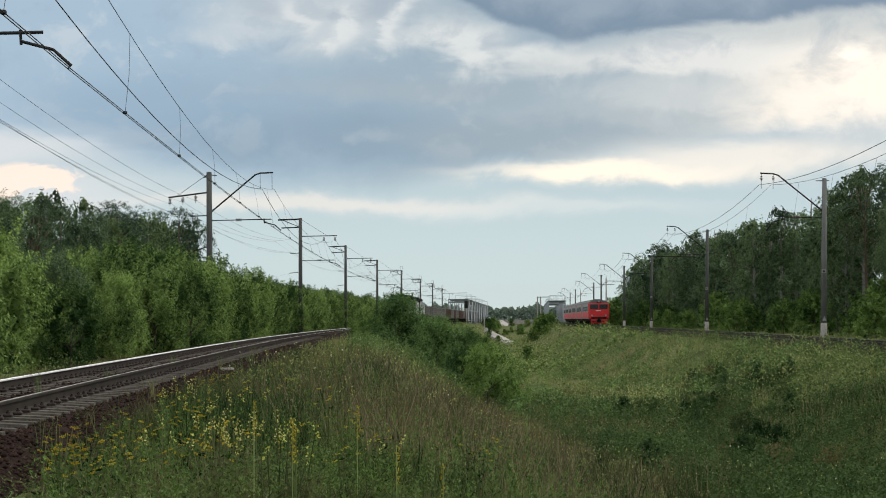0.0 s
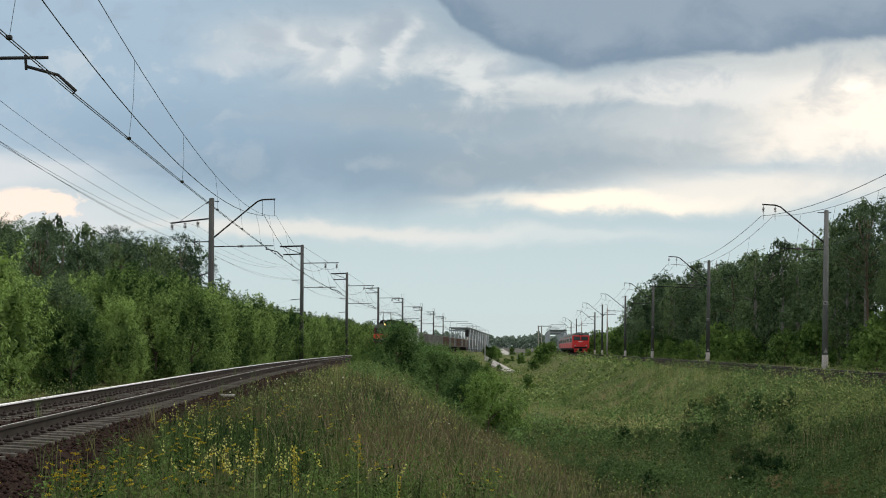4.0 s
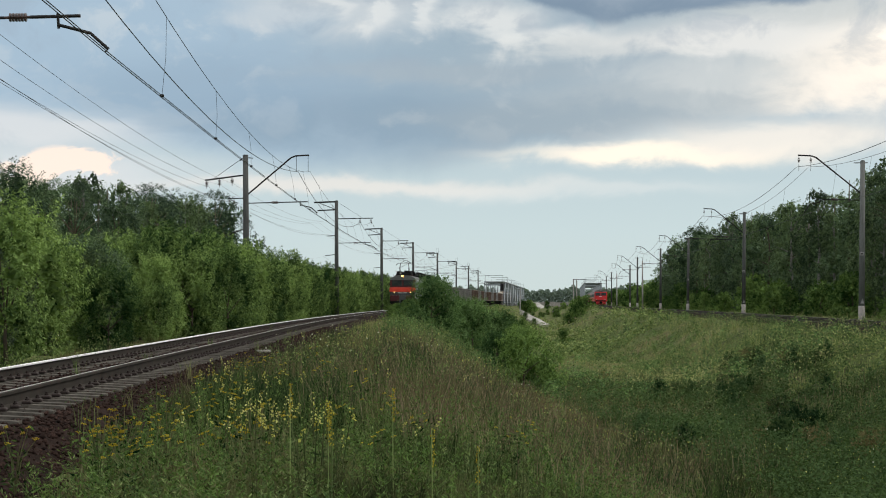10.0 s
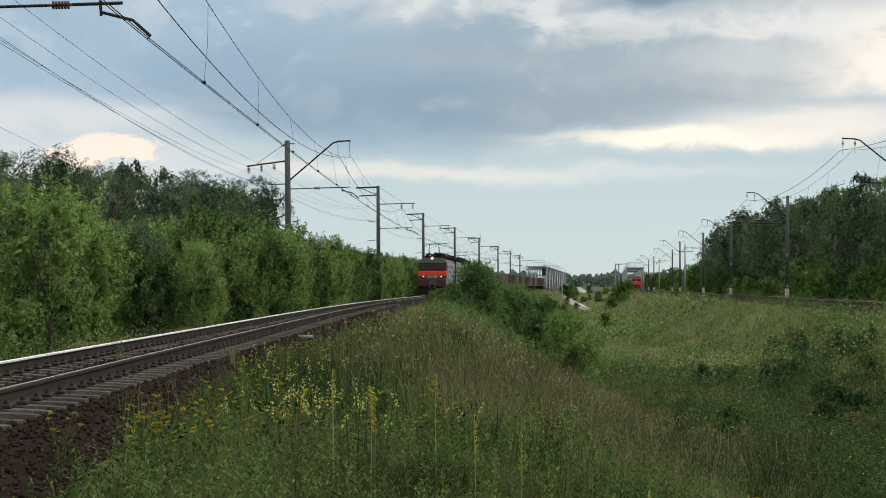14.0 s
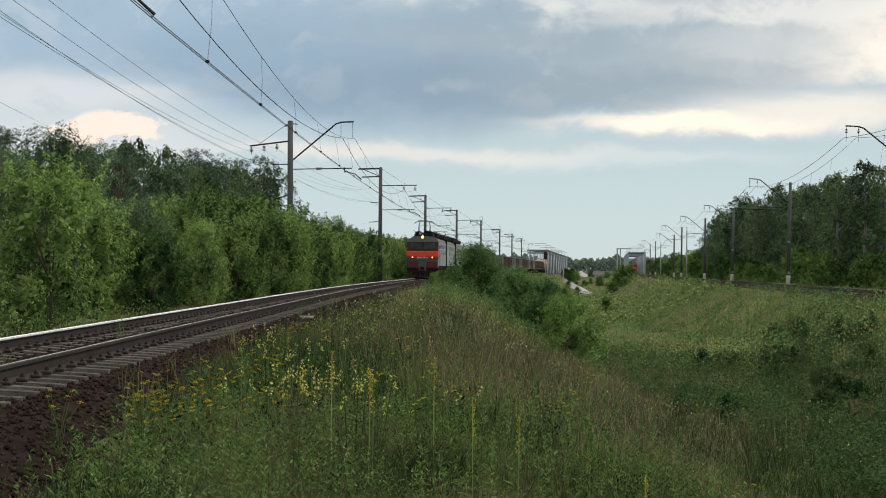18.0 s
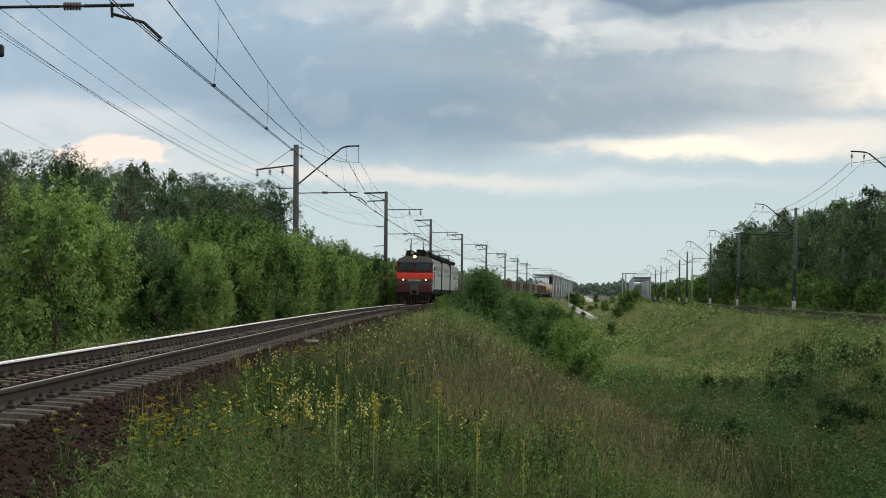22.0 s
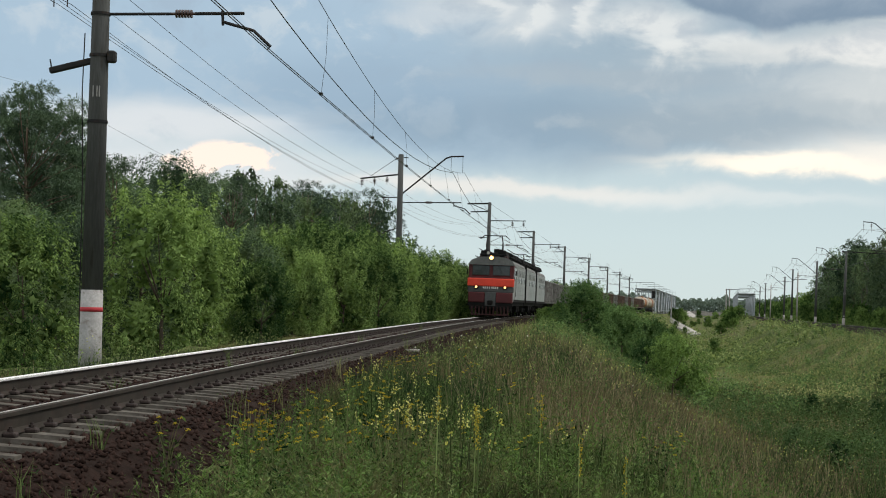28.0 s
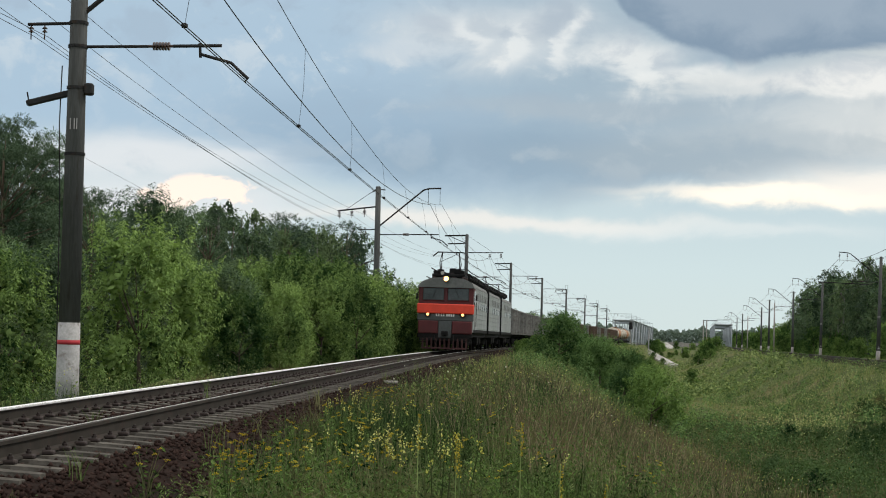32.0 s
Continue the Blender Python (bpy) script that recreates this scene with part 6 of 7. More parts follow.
def ramp():
    """A pale gravel fill that runs down the bank below the bridge."""
    r = np.random.default_rng(5)
    b, n = Builder(), 9
    vs = []
    for i in range(n):
        t = i / (n - 1)
        for k in range(4):
            q = k / 3
            far, near = Vector((11.1 + 4.1 * t, 440 - 95 * t, -1.1 - 2.75 * t)), Vector((10.7 + 2.5 * t, 438 - 93 * t, -2.4 - 1.6 * t))
            p = far.lerp(near, q)
            p.z += float(r.normal(0, 0.07))
            vs.append(tuple(p))
    m = len(vs)
    vs += [(x, y, z - 2.5) for x, y, z in vs]
    fs = [(i * 4 + k, i * 4 + 4 + k, i * 4 + 5 + k, i * 4 + 1 + k) for i in range(n - 1) for k in range(3)]
    rim = [i * 4 for i in range(n)] + [n * 4 - 3, n * 4 - 2] + [i * 4 + 3 for i in range(n - 1, -1, -1)] + [2, 1]
    fs += [(a, c, c + m, a + m) for a, c in zip(rim, rim[1:] + rim[:1])]
    b.add(vs, fs)
    return b


M_GRAVEL = material("pale_gravel", (0.36, 0.35, 0.325), 0.95, var=0.2, scale=0.3, dark=(0.25, 0.24, 0.22), space="World")
tagged(part("gravel_path", ramp(), M_GRAVEL), "pale gravel track down the embankment", "path", kind="structure")
hut = tagged(new("hut"), "small white concrete hut in the hollow", "hut")
hz = float(ground_z(26.7, 560))
part("wall", Builder().box((26.7, 560, hz + 0.75), (2.3, 2.0, 1.7), 0.03), M_WHITEWASH, hut)
part("roof", Builder().box((26.7, 560, hz + 1.68), (2.7, 2.4, 0.16), 0.03), M_CONCRETE_PALE, hut)
for dx in (-0.55, 0.5):
    part("opening", Builder().box((26.7 + dx, 558.99, hz + 0.75), (0.6, 0.06, 0.9), 0.02), M_UNDER, hut)
fence = tagged(new("concrete_fence"), "pale concrete panel fence across the hollow", "fence")
for i in range(14):
    fx_, fy_ = 22 + i * 1.9, 742 + (i % 3) * 0.3
    part("panel", Builder().box((fx_, fy_, float(ground_z(fx_, fy_)) + 1.0), (1.84, 0.16, 2.1), 0.02), M_CONCRETE_PALE, fence)
bank = tagged(part("sand_mound", Builder().tube([(24, 690, -2.5), (24, 690, 0.6)], [7, 1.2], 14), M_GRAVEL), "pale sand heap beyond the bridge", "sand heap")


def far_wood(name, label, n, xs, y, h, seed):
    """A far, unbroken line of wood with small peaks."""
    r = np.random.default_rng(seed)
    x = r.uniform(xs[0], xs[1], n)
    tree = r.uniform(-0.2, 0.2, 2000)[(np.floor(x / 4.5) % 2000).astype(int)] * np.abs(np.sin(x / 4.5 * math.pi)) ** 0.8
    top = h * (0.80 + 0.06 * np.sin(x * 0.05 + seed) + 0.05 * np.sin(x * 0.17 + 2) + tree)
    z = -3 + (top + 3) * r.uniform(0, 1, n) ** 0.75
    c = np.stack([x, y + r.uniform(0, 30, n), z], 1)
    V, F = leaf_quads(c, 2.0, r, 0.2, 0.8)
    tagged(new(name, fast_mesh(name, V, F, M_LEAF_HAZE)), label, "wood", kind="stuff")


# Haze over the distance is mixed into these pale blue-grey leaves.
M_LEAF_HAZE = leaf_material("far_leaves_haze", (0.15, 0.195, 0.17), (0.22, 0.275, 0.235), 0.2)
far_wood("far_wood", "line of distant wood at the skyline, paled by painted haze", 60000, (-360, 450), 1330, 14.5, 3)


# ---------------------------------------------------------------- the meadow
grng = np.random.default_rng(21)


def sector(n, r0, r1, power, tuft=1, sd=0.0):
    """Places on the open ground in the fan between the lines, denser close by; tuft of them share a root."""
    if tuft > 1:
        x, y = sector(n // tuft, r0, r1, power)
        r = np.repeat(np.hypot(x, y), tuft)
        spread_ = sd * (1 + 0.02 * r)
        return np.repeat(x, tuft) + grng.normal(0, 1, len(r)) * spread_, np.repeat(y, tuft) + grng.normal(0, 1, len(r)) * spread_
    k = grng.uniform(0, 1, n)
    r = (r0 ** power + k * (r1 ** power - r0 ** power)) ** (1 / power)
    a = np.radians(grng.uniform(-22.5, 18.0, n))
    return r * np.sin(a), r * np.cos(a)


def patchy(x, y, s, ph):
    return 0.5 + 0.25 * (np.sin(x * s + ph + 1.7 * np.sin(y * s * 0.6 + ph)) + np.sin(y * s * 0.8 + 2.1 * ph + 1.3 * np.sin(x * s * 1.4)))


def open_ground(x, y, edge=2.0):
    u, v = x - left_x(y), right_x(y) - x
    ok = ((u > edge + 0.2 * (1 - ease((y - 10) / 12)) + grng.exponential(0.28, len(x))) & (v > 3.1)) | ((u < -2.7) & (u > -4.4)) | ((v < -2.4) & (v > -9))
    return ok & (y > 4)


def blades(x, y, h, w, lean=0.35):
    """Bent, tapered grass blades as three triangles each."""
    n = len(x)
    z = ground_z(x, y) - 0.03
    th = grng.uniform(0, 2 * np.pi, n)
    d = np.stack([np.cos(th), np.sin(th), np.zeros(n)], 1)
    ph = grng.uniform(0, 2 * np.pi, n)
    b = np.stack([np.cos(ph), np.sin(ph), np.zeros(n)], 1) * (h * lean * grng.uniform(0.1, 1.4, n))[:, None]
    p = np.stack([x, y, z], 1)
    up = np.array([0, 0, 1.0])
    mid = p + b * 0.3 + up * (h * 0.55)[:, None]
    tip = p + b + up * (h * grng.uniform(0.85, 1.0, n))[:, None]
    ww = (w * 0.5)[:, None] * d
    V = np.stack([p - ww, p + ww, mid - ww * 0.75, mid + ww * 0.75, tip], 1).reshape(-1, 3)
    F = np.array([(0, 1, 3), (0, 3, 2), (2, 3, 4)])
    return V, (F[None] + 5 * np.arange(n)[:, None, None]).reshape(-1, 3), tip


def meadow(name, label, n, r0, r1, power, h, w, mat, lean=0.35, edge=2.0, where=None, grow=0.0, tuft=1, sd=0.1):
    x, y = sector(n, r0, r1, power, tuft, sd)
    tall = np.repeat(grng.uniform(0.6, 1.25, len(x) // tuft), tuft)
    ok = open_ground(x, y, edge)
    if where is not None:
        ok &= where(x, y)
    x, y, tall = x[ok], y[ok], tall[ok]
    r = np.hypot(x, y)
    hh = grng.uniform(h[0], h[1], len(x)) * tall * (0.6 + 0.8 * patchy(x, y, 0.5, 1.0))
    side = (x - left_x(y) < -2) | (right_x(y) - x < 4.6)
    hh = np.where(side, hh * 0.5, hh)
    V, F, tip = blades(x, y, hh, w * grng.uniform(0.7, 1.4, len(x)) * (1 + grow * r), lean)
    if grow > 0.003 and mat is not M_DRY:
        V, F = V.reshape(-1, 5, 3)[:, (0, 1, 4)].reshape(-1, 3), np.arange(3 * len(x)).reshape(-1, 3)
    tagged(new(name, fast_mesh(name, V, F, mat)), label, "grass", kind="stuff")
    return tip


def dry_zone(x, y):
    u = x - left_x(y)
    band = 0.6 * ease((u - 3.5) / 2) * (1 - ease((u - 11) / 4)) * ease((y - 13) / 8)
    far = 0.12 + 0.88 * ease((y - 14) / 9)
    return grng.uniform(0, 1, len(x)) < 1.1 * far * np.clip(patchy(x, y, 0.33, 4.0) - 0.35, 0, 1) * np.where(u > 0, 1, 0.3) + band * (patchy(x, y, 0.5, 0.3) > 0.35)


# sunny and shady split the bank: lighter and darker leaf tones carry its light.
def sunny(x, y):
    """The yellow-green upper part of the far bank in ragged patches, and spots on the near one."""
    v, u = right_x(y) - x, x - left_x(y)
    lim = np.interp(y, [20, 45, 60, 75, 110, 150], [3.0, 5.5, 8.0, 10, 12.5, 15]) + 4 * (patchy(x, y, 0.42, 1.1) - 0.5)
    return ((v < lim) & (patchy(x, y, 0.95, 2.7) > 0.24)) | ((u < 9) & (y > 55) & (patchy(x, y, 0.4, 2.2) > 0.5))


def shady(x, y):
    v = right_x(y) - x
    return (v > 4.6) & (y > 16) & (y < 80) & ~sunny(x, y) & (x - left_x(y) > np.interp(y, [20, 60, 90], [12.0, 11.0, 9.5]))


meadow("meadow_grass", "tall uneven green grass on the near bank", 110000, 8, 55, -0.5, (0.14, 0.42), 0.010, M_GRASS, 0.5, 2.3, None, 0.0, 30, 0.07)
meadow("tall_stalks", "pale green stalks standing above the grass", 5000, 9, 60, -0.4, (0.42, 0.8), 0.006, M_HOLLOW, 0.35, 2.3, None, 0.0, 3, 0.12)
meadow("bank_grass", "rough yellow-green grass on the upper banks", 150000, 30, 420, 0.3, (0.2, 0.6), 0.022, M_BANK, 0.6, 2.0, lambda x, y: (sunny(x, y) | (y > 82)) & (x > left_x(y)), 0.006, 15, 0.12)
# Hollow and hedge verge: the shade is put into these dark blades.
meadow("hollow_grass", "grass in the hollow and by the hedge, darkened for shade", 110000, 20, 110, 0.0001, (0.25, 0.7), 0.016, M_HOLLOW, 0.5, 2.0, lambda x, y: ~sunny(x, y) & (y < 86), 0.006, 20, 0.1)
dry = meadow("dry_grass", "straw and reddish dry grass stalks", 50000, 10, 130, -0.1, (0.4, 0.8), 0.007, M_DRY, 0.35, 2.3, dry_zone, 0.012, 10, 0.14)


def heads(name, label, pts, size, mat, slim=0.3, droop=-0.8):
    V, F = leaf_quads(pts, size, grng, droop, slim)
    tagged(new(name, fast_mesh(name, V, F, mat)), label, "flowers" if mat in (M_YELLOW, M_CREAM, M_WHITE_FL) else "grass", kind="stuff")


def spread(n, r0, r1, power, h, edge=2.2, where=None):
    x, y = sector(n, r0, r1, power)
    ok = open_ground(x, y, edge)
    if where is not None:
        ok &= where(x, y)
    x, y = x[ok], y[ok]
    return np.stack([x, y, ground_z(x, y) + grng.uniform(h[0], h[1], len(x))], 1)


M_TIP = leaf_material("pale_seed_tips", (0.28, 0.31, 0.12), (0.56, 0.56, 0.27), 0.3)
def foot_ring():
    """Short trodden grass round the place where the path stops."""
    n = 9000
    r, a = grng.uniform(1.0, 8.0, n), grng.uniform(0, 6.28, n)
    x, y = r * np.cos(a), r * np.sin(a)
    ok = (x - left_x(y) > 2.4) & (right_x(y) - x > 3.0)
    x, y = x[ok], y[ok]
    V, F, _ = blades(x, y, grng.uniform(0.12, 0.38, len(x)), 0.009 * grng.uniform(0.7, 1.4, len(x)), 0.5)
    tagged(new("short_grass", fast_mesh("short_grass", V, F, M_GRASS)), "short trodden grass on the bank", "grass", kind="stuff")


foot_ring()


def ballast_weeds():
    """Sparse tufts that grow through the ballast."""
    k, m = 46, 12
    y0 = 9 + 60 * grng.uniform(0, 1, k) ** 1.5
    u = np.where(grng.uniform(0, 1, k) < 0.8, grng.uniform(1.5, 2.6, k), grng.uniform(-0.5, 0.5, k))
    x, y = np.repeat(left_x(y0) + u, m) + grng.normal(0, 0.05, k * m), np.repeat(y0, m) + grng.normal(0, 0.06, k * m)
    V, F, tip = blades(x, y, np.repeat(grng.uniform(0.15, 0.5, k), m), 0.010 * grng.uniform(0.7, 1.4, k * m), 0.5)
    lift = np.repeat(np.interp(np.repeat(u, m), [-0.7, 0.7, 1.4, 1.75, 2.9], [-0.215, -0.215, -0.245, -0.30, -0.8]) - ground_z(x, y), 5)
    V[:, 2] += np.maximum(lift, 0)
    tip = tip + np.stack([0 * x, 0 * x, np.maximum(lift[::5], 0)], 1)
    tagged(new("ballast_tufts", fast_mesh("ballast_tufts", V, F, M_GRASS)), "sparse green tufts growing through the ballast", "weeds", kind="stuff")
    heads("ballast_herbs", "small leaves of weeds in the ballast", tip - np.array([0, 0, 0.08]) + grng.normal(0, 0.03, tip.shape), 0.035, M_FORB, 0.35, -0.4)


ballast_weeds()
heads("grass_seed_heads", "reddish-brown seed heads of dry grass", np.repeat(dry, 2, 0) + grng.normal(0, 0.03, (len(dry) * 2, 3)), 0.045, M_DRY, 0.22, -2.5)
heads("low_herbs", "low leafy herbs between the grasses", spread(50000, 8, 45, -0.5, (0.02, 0.4), 2.3), 0.035, M_GRASS, 0.25, -0.5)
def mounds(name, label, n, leaves, r0, r1, power, h, w, size, mat, where=None, slim=0.42):
    """Leafy weeds in clumps of their own height."""
    x, y = sector(n, r0, r1, power)
    ok = open_ground(x, y, 2.6)
    ok &= (x - left_x(y) > 4.2) & (right_x(y) - x > 4.4) & ((x - left_x(y) > 10.5) | (y > 70) | (y < 24))
    if where is not None:
        ok &= where(x, y)
    x, y = x[ok], y[ok]
    k = len(x)
    hh, ww = grng.uniform(h[0], h[1], k), grng.uniform(w[0], w[1], k)
    i = np.repeat(np.arange(k), leaves)
    q = grng.uniform(0, 1, k * leaves) ** 0.7
    a, rr = grng.uniform(0, 6.28, k * leaves), np.sqrt(grng.uniform(0, 1, k * leaves))
    rad = ww[i] * rr * np.sqrt(np.clip(1.05 - q * q, 0.05, 1))
    P = np.stack([x[i] + rad * np.cos(a), y[i] + rad * np.sin(a), ground_z(x, y)[i] + q * hh[i]], 1)
    out = np.stack([np.cos(a) * rr, np.sin(a) * rr, 0.5 + q], 1)
    V, F = leaf_quads(P, size, grng, -0.6, slim, out, 0.6)
    tagged(new(name, fast_mesh(name, V, F, mat)), label, "weeds", kind="stuff")


def leafy_stems(name, label, n, r0, r1, power, h, leaf, mat, where=None, m=24, sd=0.16):
    """Upright stems with narrow leaves up their whole length, in loose groups."""
    x, y = sector(n, r0, r1, power, 5, sd)
    ok = open_ground(x, y, 2.4)
    if where is not None:
        ok &= where(x, y)
    x, y = x[ok], y[ok]
    k = len(x)
    hh = grng.uniform(h[0], h[1], k) * (0.65 + 0.7 * patchy(x, y, 0.6, 0.2))
    lean = grng.normal(0, 0.12, (k, 2)) * hh[:, None]
    f = np.sqrt(grng.uniform(0.02, 1, (k, m)))
    w = grng.uniform(0, 6.283, (k, m))
    ld = np.stack([np.cos(w), np.sin(w), grng.uniform(0.1, 1.1, (k, m))], -1)
    ld /= np.linalg.norm(ld, axis=2, keepdims=True)
    size = leaf * (1.25 - 0.75 * f) * grng.uniform(0.7, 1.3, (k, m))
    P = np.stack([x[:, None] + lean[:, :1] * f, y[:, None] + lean[:, 1:] * f, ground_z(x, y)[:, None] + hh[:, None] * f], -1) + ld * (size * 0.55)[..., None]
    P, ld, size = P.reshape(-1, 3), ld.reshape(-1, 3), size.ravel()
    e = unit(np.cross(ld, np.array([0, 0, 1.0]) + grng.normal(size=ld.shape) * 0.4))
    V, F = quads(P, ld, e, size, 0.24)
    tagged(new(name, fast_mesh(name, V, F, mat)), label, "weeds", kind="stuff")


mounds("bank_weeds", "clumps of tall yellow-green weeds on the banks", 20000, 56, 26, 200, 0.35, (0.35, 0.95), (0.22, 0.6), 0.09, M_WEED, lambda x, y: sunny(x, y) & (patchy(x, y, 1.3, 0.6) > 0.30))
mounds("green_weeds", "mid-green leafy weeds on the banks and in the hollow", 11000, 36, 30, 200, 0.3, (0.4, 1.0), (0.25, 0.6), 0.13, M_LEAF_BUSH, lambda x, y: (y > 60) & (patchy(x, y, 0.8, 5.0) > 0.55))
mounds("valley_weeds", "rough weeds and low scrub far down the hollow", 10000, 22, 140, 440, 0.6, (0.5, 1.3), (0.5, 1.3), 0.32, M_WEED, lambda x, y: patchy(x, y, 0.3, 5.0) > 0.38)
# Nettle leaves are also darkened for the shade of the lower slope.
mounds("nettle_patch", "nettles on the lower slope, dark green partly for its shade", 16000, 34, 24, 120, 0.2, (0.4, 0.9), (0.2, 0.5), 0.085, M_NETTLE, shady)
leafy_stems("near_weeds", "upright leafy herbs among the near grass", 4200, 9, 46, -0.4, (0.35, 0.75), 0.06, M_STEM)
leafy_stems("pale_weeds", "pale green upright herbs with narrow leaves", 3400, 9, 46, -0.4, (0.4, 0.8), 0.05, M_WEED, lambda x, y: patchy(x, y, 0.9, 1.9) > 0.48)
leafy_stems("bank_stems", "tall yellow-green herbs standing on the far bank", 11000, 30, 120, 0.1, (0.55, 1.15), 0.10, M_WEED, lambda x, y: sunny(x, y) & (x - left_x(y) > 5.5), 13, 0.3)
# Same darkened leaves, with the hollow's shade in their colour.
leafy_stems("hollow_stems", "lush herbs down in the hollow, dark green partly for its shade", 9000, 24, 90, 0.1, (0.45, 1.0), 0.085, M_NETTLE, lambda x, y: shady(x, y), 14, 0.3)
leafy_stems("ridge_stems", "brownish upright stalks along the foot of the near bank", 5000, 18, 80, 0.1, (0.5, 0.95), 0.05, M_DRY, lambda x, y: (x - left_x(y) > 6.0) & (x - left_x(y) < 11.5), 9, 0.25)
heads("bank_herbs", "leafy weeds on the banks", spread(45000, 30, 150, 0.1, (0.05, 0.5), 2.1), 0.06, M_WEED, 0.4, -0.6)
heads("white_umbels", "small white umbels scattered in the grass", spread(1400, 30, 120, -0.1, (0.5, 0.85), 2.4, lambda x, y: patchy(x, y, 0.6, 2.0) > 0.58), 0.034, M_WHITE_FL, 0.9, 0)
heads("yellow_haze", "pale yellow flower tips on the far bank", spread(40000, 38, 170, 0.1, (0.45, 0.9), 2.4, lambda x, y: sunny(x, y) & (x - left_x(y) > 9) & (patchy(x, y, 0.7, 0.4) > 0.40)), 0.042, M_TIP, 0.8, 0)
def drift(n, c, sd):
    """Flower tips gathered round one spot of the far bank."""
    x, y = grng.normal(c[0], sd[0], n), grng.normal(c[1], sd[1], n)
    ok = (right_x(y) - x > 5) & (x - left_x(y) > 10)
    x, y = x[ok], y[ok]
    return np.stack([x, y, ground_z(x, y) + grng.uniform(0.55, 1.05, len(x))], 1)


heads("cream_drift", "drift of pale yellow blossom on the far bank", np.concatenate([drift(1700, (8.8, 70), (1.5, 5)), drift(1000, (13.0, 60), (1.6, 5)), drift(900, (12.5, 92), (2, 8))]), 0.042, M_TIP, 0.8, 0)
heads("yellow_specks", "small yellow blossoms scattered through the meadow", spread(2200, 27, 90, 0.0001, (0.5, 0.95), 2.6, lambda x, y: patchy(x, y, 0.8, 3.4) > 0.4), 0.026, M_CREAM, 0.9, 0)


def tansy(seed):
    """A leafy stem with flat yellow flower heads."""
    r = np.random.default_rng(seed)
    root = tagged(new("tansy_plant"), "leafy tansy with flat golden-yellow flower heads", "flower", "yellow flowers by the track")
    h = float(r.uniform(0.55, 0.8))
    b = Builder()
    tips = []
    for i in range(6):
        a, q = float(r.uniform(0, 6.28)), float(r.uniform(0.03, 0.2))
        tip = (q * math.cos(a), q * math.sin(a), h * float(r.uniform(0.68, 1.0)))
        b.tube([(0, 0, 0), (tip[0] * 0.3, tip[1] * 0.3, h * 0.5), tip], [0.006, 0.005, 0.003], 4)
        tips.append(tip)
    part("stem", b, M_GRASS, root)
    P = np.stack([r.normal(0, 0.07, 90), r.normal(0, 0.07, 90), r.uniform(0.05, h * 0.9, 90)], 1)
    V, F = leaf_quads(P, 0.055, r, 0.0, 0.28)
    part("foliage", fast_mesh("foliage", V, F, M_STEM), None, root)
    for t in tips:
        fb = Builder()
        for k in range(int(r.integers(5, 10))):
            a, q = k * 2.4, 0.0085 * math.sqrt(k)
            c = (t[0] + q * math.cos(a), t[1] + q * math.sin(a), t[2] + 0.006 * (k % 3) - 0.12 * q)
            fb.tube([c, (c[0], c[1], c[2] + 0.007)], [0.004, 0.0055], 5)
        part("flower_head", fb, M_YELLOW, root)
    return root


def toadflax(seed, mat, label, cat):
    """Upright spikes of pale yellow blossoms."""
    r = np.random.default_rng(seed)
    root = tagged(new(cat), label, "flower", "yellow flowers by the track")
    b, pts = Builder(), []
    for i in range(3):
        x, y, h = float(r.normal(0, 0.10)), float(r.normal(0, 0.09)), float(r.uniform(0.5, 0.75))
        b.tube([(x * 0.3, y * 0.3, 0), (x, y, h)], [0.005, 0.003], 4)
        for k in range(12):
            pts.append((x + r.normal(0, 0.016), y + r.normal(0, 0.016), h - k * 0.008 + r.normal(0, 0.01)))
    part("stem", b, M_GRASS, root)
    V, F = leaf_quads(np.array(pts), 0.019, r, -0.3, 0.8)
    part("blossom", fast_mesh("blossom", V, F, mat), None, root)
    P = np.stack([r.normal(0, 0.08, 50), r.normal(0, 0.08, 50), r.uniform(0.03, 0.45, 50)], 1)
    V, F = leaf_quads(P, 0.07, r, 0.0, 0.2)
    part("foliage", fast_mesh("foliage", V, F, M_GRASS), None, root)
    return root


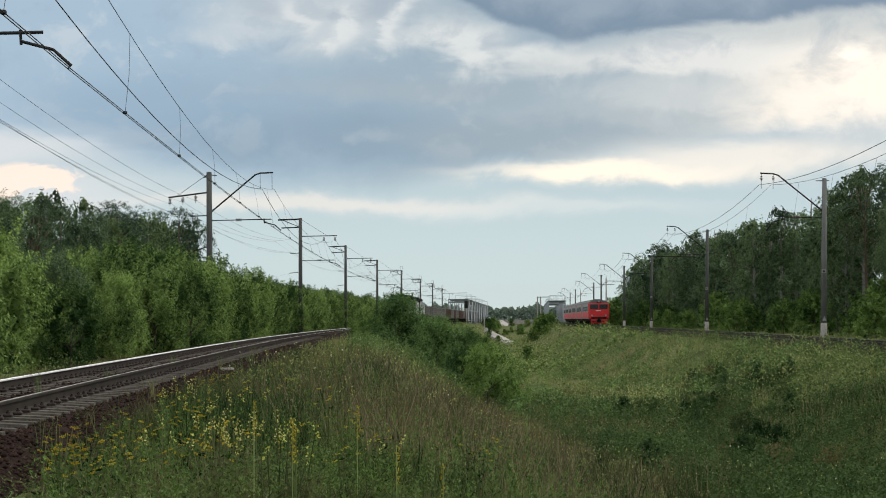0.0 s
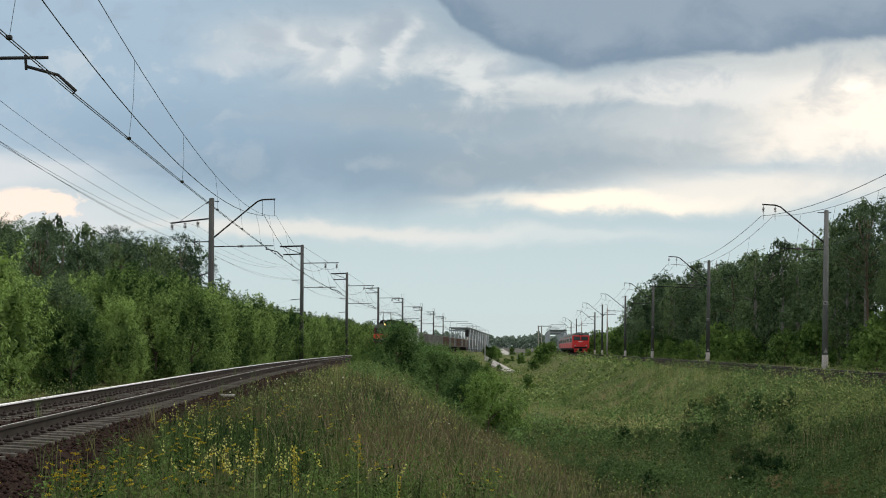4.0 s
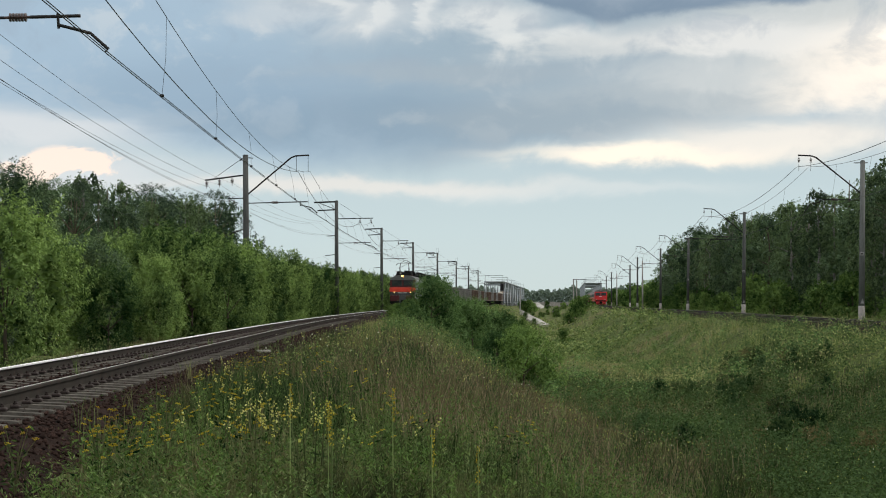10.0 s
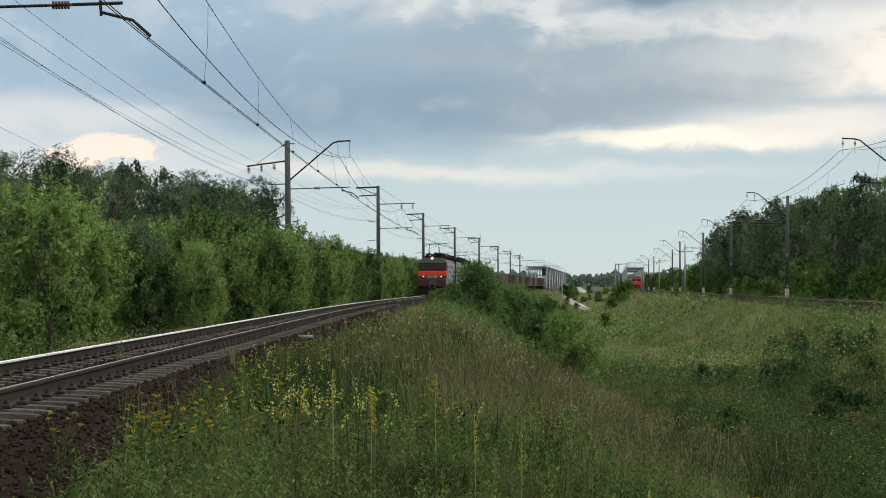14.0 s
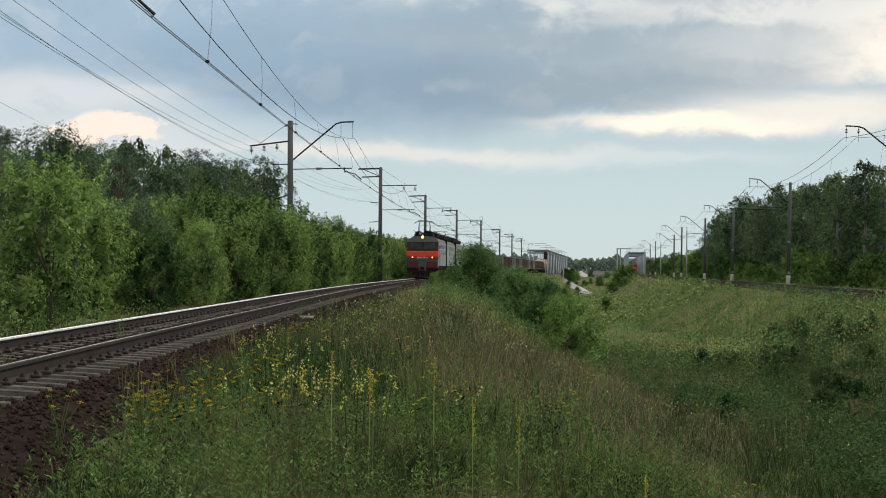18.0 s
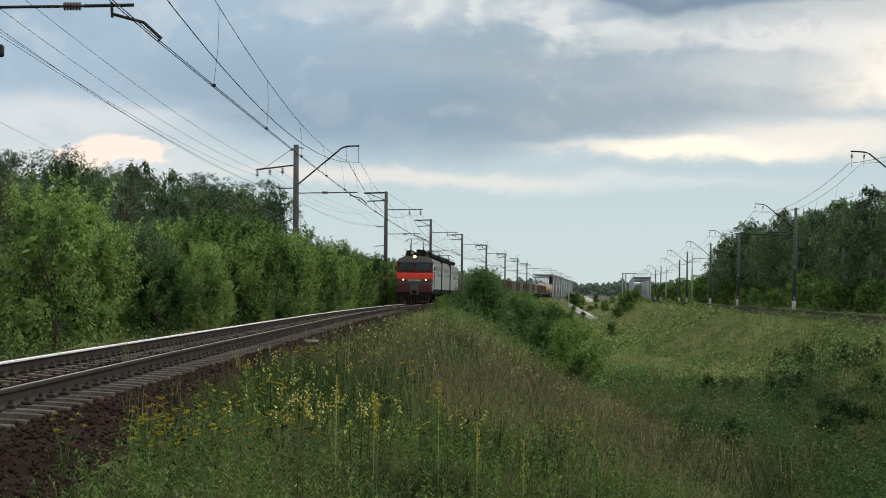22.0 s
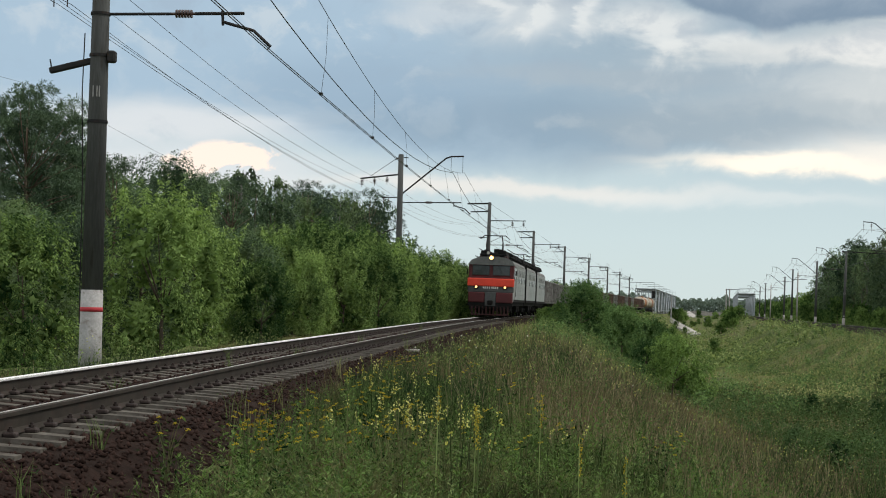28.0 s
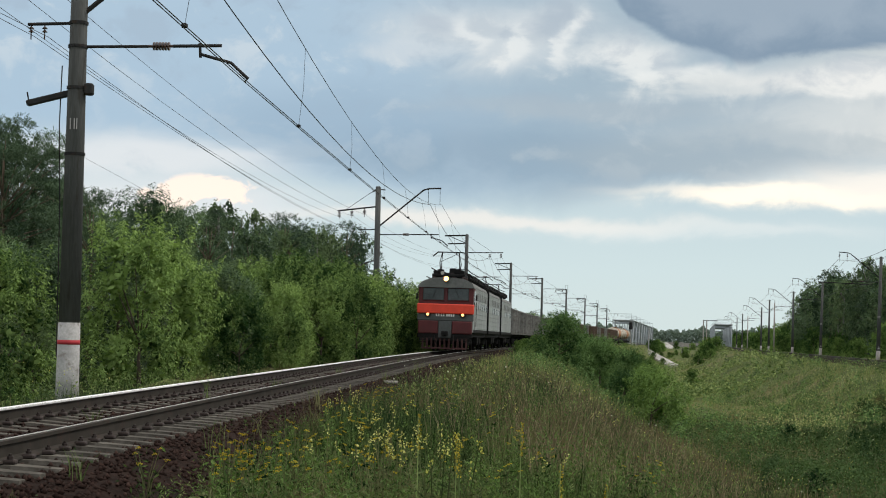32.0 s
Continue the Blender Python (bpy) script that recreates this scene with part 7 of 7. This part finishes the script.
def mullein(seed):
    r = np.random.default_rng(seed)
    root = tagged(new("mullein_spike"), "tall upright spike of small yellow flowers", "flower", "yellow flowers by the track")
    h = float(r.uniform(0.75, 0.95))
    part("stem", Builder().tube([(0, 0, 0), (0.01, 0, h)], [0.0045, 0.003], 5), M_WEED, root)
    P = np.stack([r.normal(0, 0.007, 70), r.normal(0, 0.007, 70), h - r.uniform(0, 0.24, 70)], 1)
    V, F = leaf_quads(P, 0.0115, r, 0, 0.8)
    part("blossom", fast_mesh("blossom", V, F, M_YELLOW), None, root)
    return root


def sow(templates, spots):
    rr = np.random.default_rng(77)
    for i, (x, y) in enumerate(spots):
        z = float(ground_z(x, y)) - 0.02
        m = Matrix.Translation((x, y, z)) @ Euler((0, 0, float(rr.uniform(0, 6.28)))).to_matrix().to_4x4()
        t = templates[i % len(templates)]
        if i < len(templates):
            t.matrix_basis = m
        else:
            copy_thing(t, m)


def near_spots(n, c, sd, edge=2.6):
    out = []
    while len(out) < n:
        x, y = float(grng.normal(c[0], sd[0])), float(grng.normal(c[1], sd[1]))
        if x - float(left_x(y)) > edge and y > 9:
            out.append((x, y))
    return out


TANSY = [tansy(i) for i in (1, 2, 3)]
sow(TANSY, near_spots(16, (-2.9, 18), (0.7, 3.5)) + near_spots(12, (-2.2, 12.6), (0.5, 1.6)) + near_spots(8, (-4.0, 24), (0.5, 5)) + near_spots(6, (-3.0, 12.4), (0.25, 1.2), 2.1) + near_spots(8, (-0.9, 14), (1.2, 2.5)) + near_spots(5, (1.6, 16), (1.5, 2)))
TOAD = [toadflax(i, M_CREAM, "clump of toadflax with pale yellow blossoms", "toadflax_plant") for i in (4, 5)]
sow(TOAD, near_spots(7, (-1.42, 11.3), (0.22, 0.5)) + near_spots(6, (-1.9, 13.4), (0.35, 1.2)) + near_spots(6, (-2.8, 17), (0.5, 2.5)) + near_spots(4, (-3.6, 21), (0.3, 3)) + near_spots(3, (-1.2, 24), (0.8, 3)))
sow([mullein(i) for i in (6, 7)], near_spots(4, (-0.75, 10.4), (0.4, 0.5)) + near_spots(3, (0.6, 12), (1.2, 1.2)))


def motions():
    ts = [0, 2, 4, 6, 8, 10, 12, 14, 16, 18, 20, 22, 24, 26, 28, 30, 32]
    for ob, back, L in TRAIN:
        walk(ob, [(t, on_track(left_x, loco_y(t) + back, L)) for t in ts])
    for ob, back, L in EMU:
        walk(ob, [(t, on_track(right_x, emu_y(t) + back, L)) for t in ts])


motions()
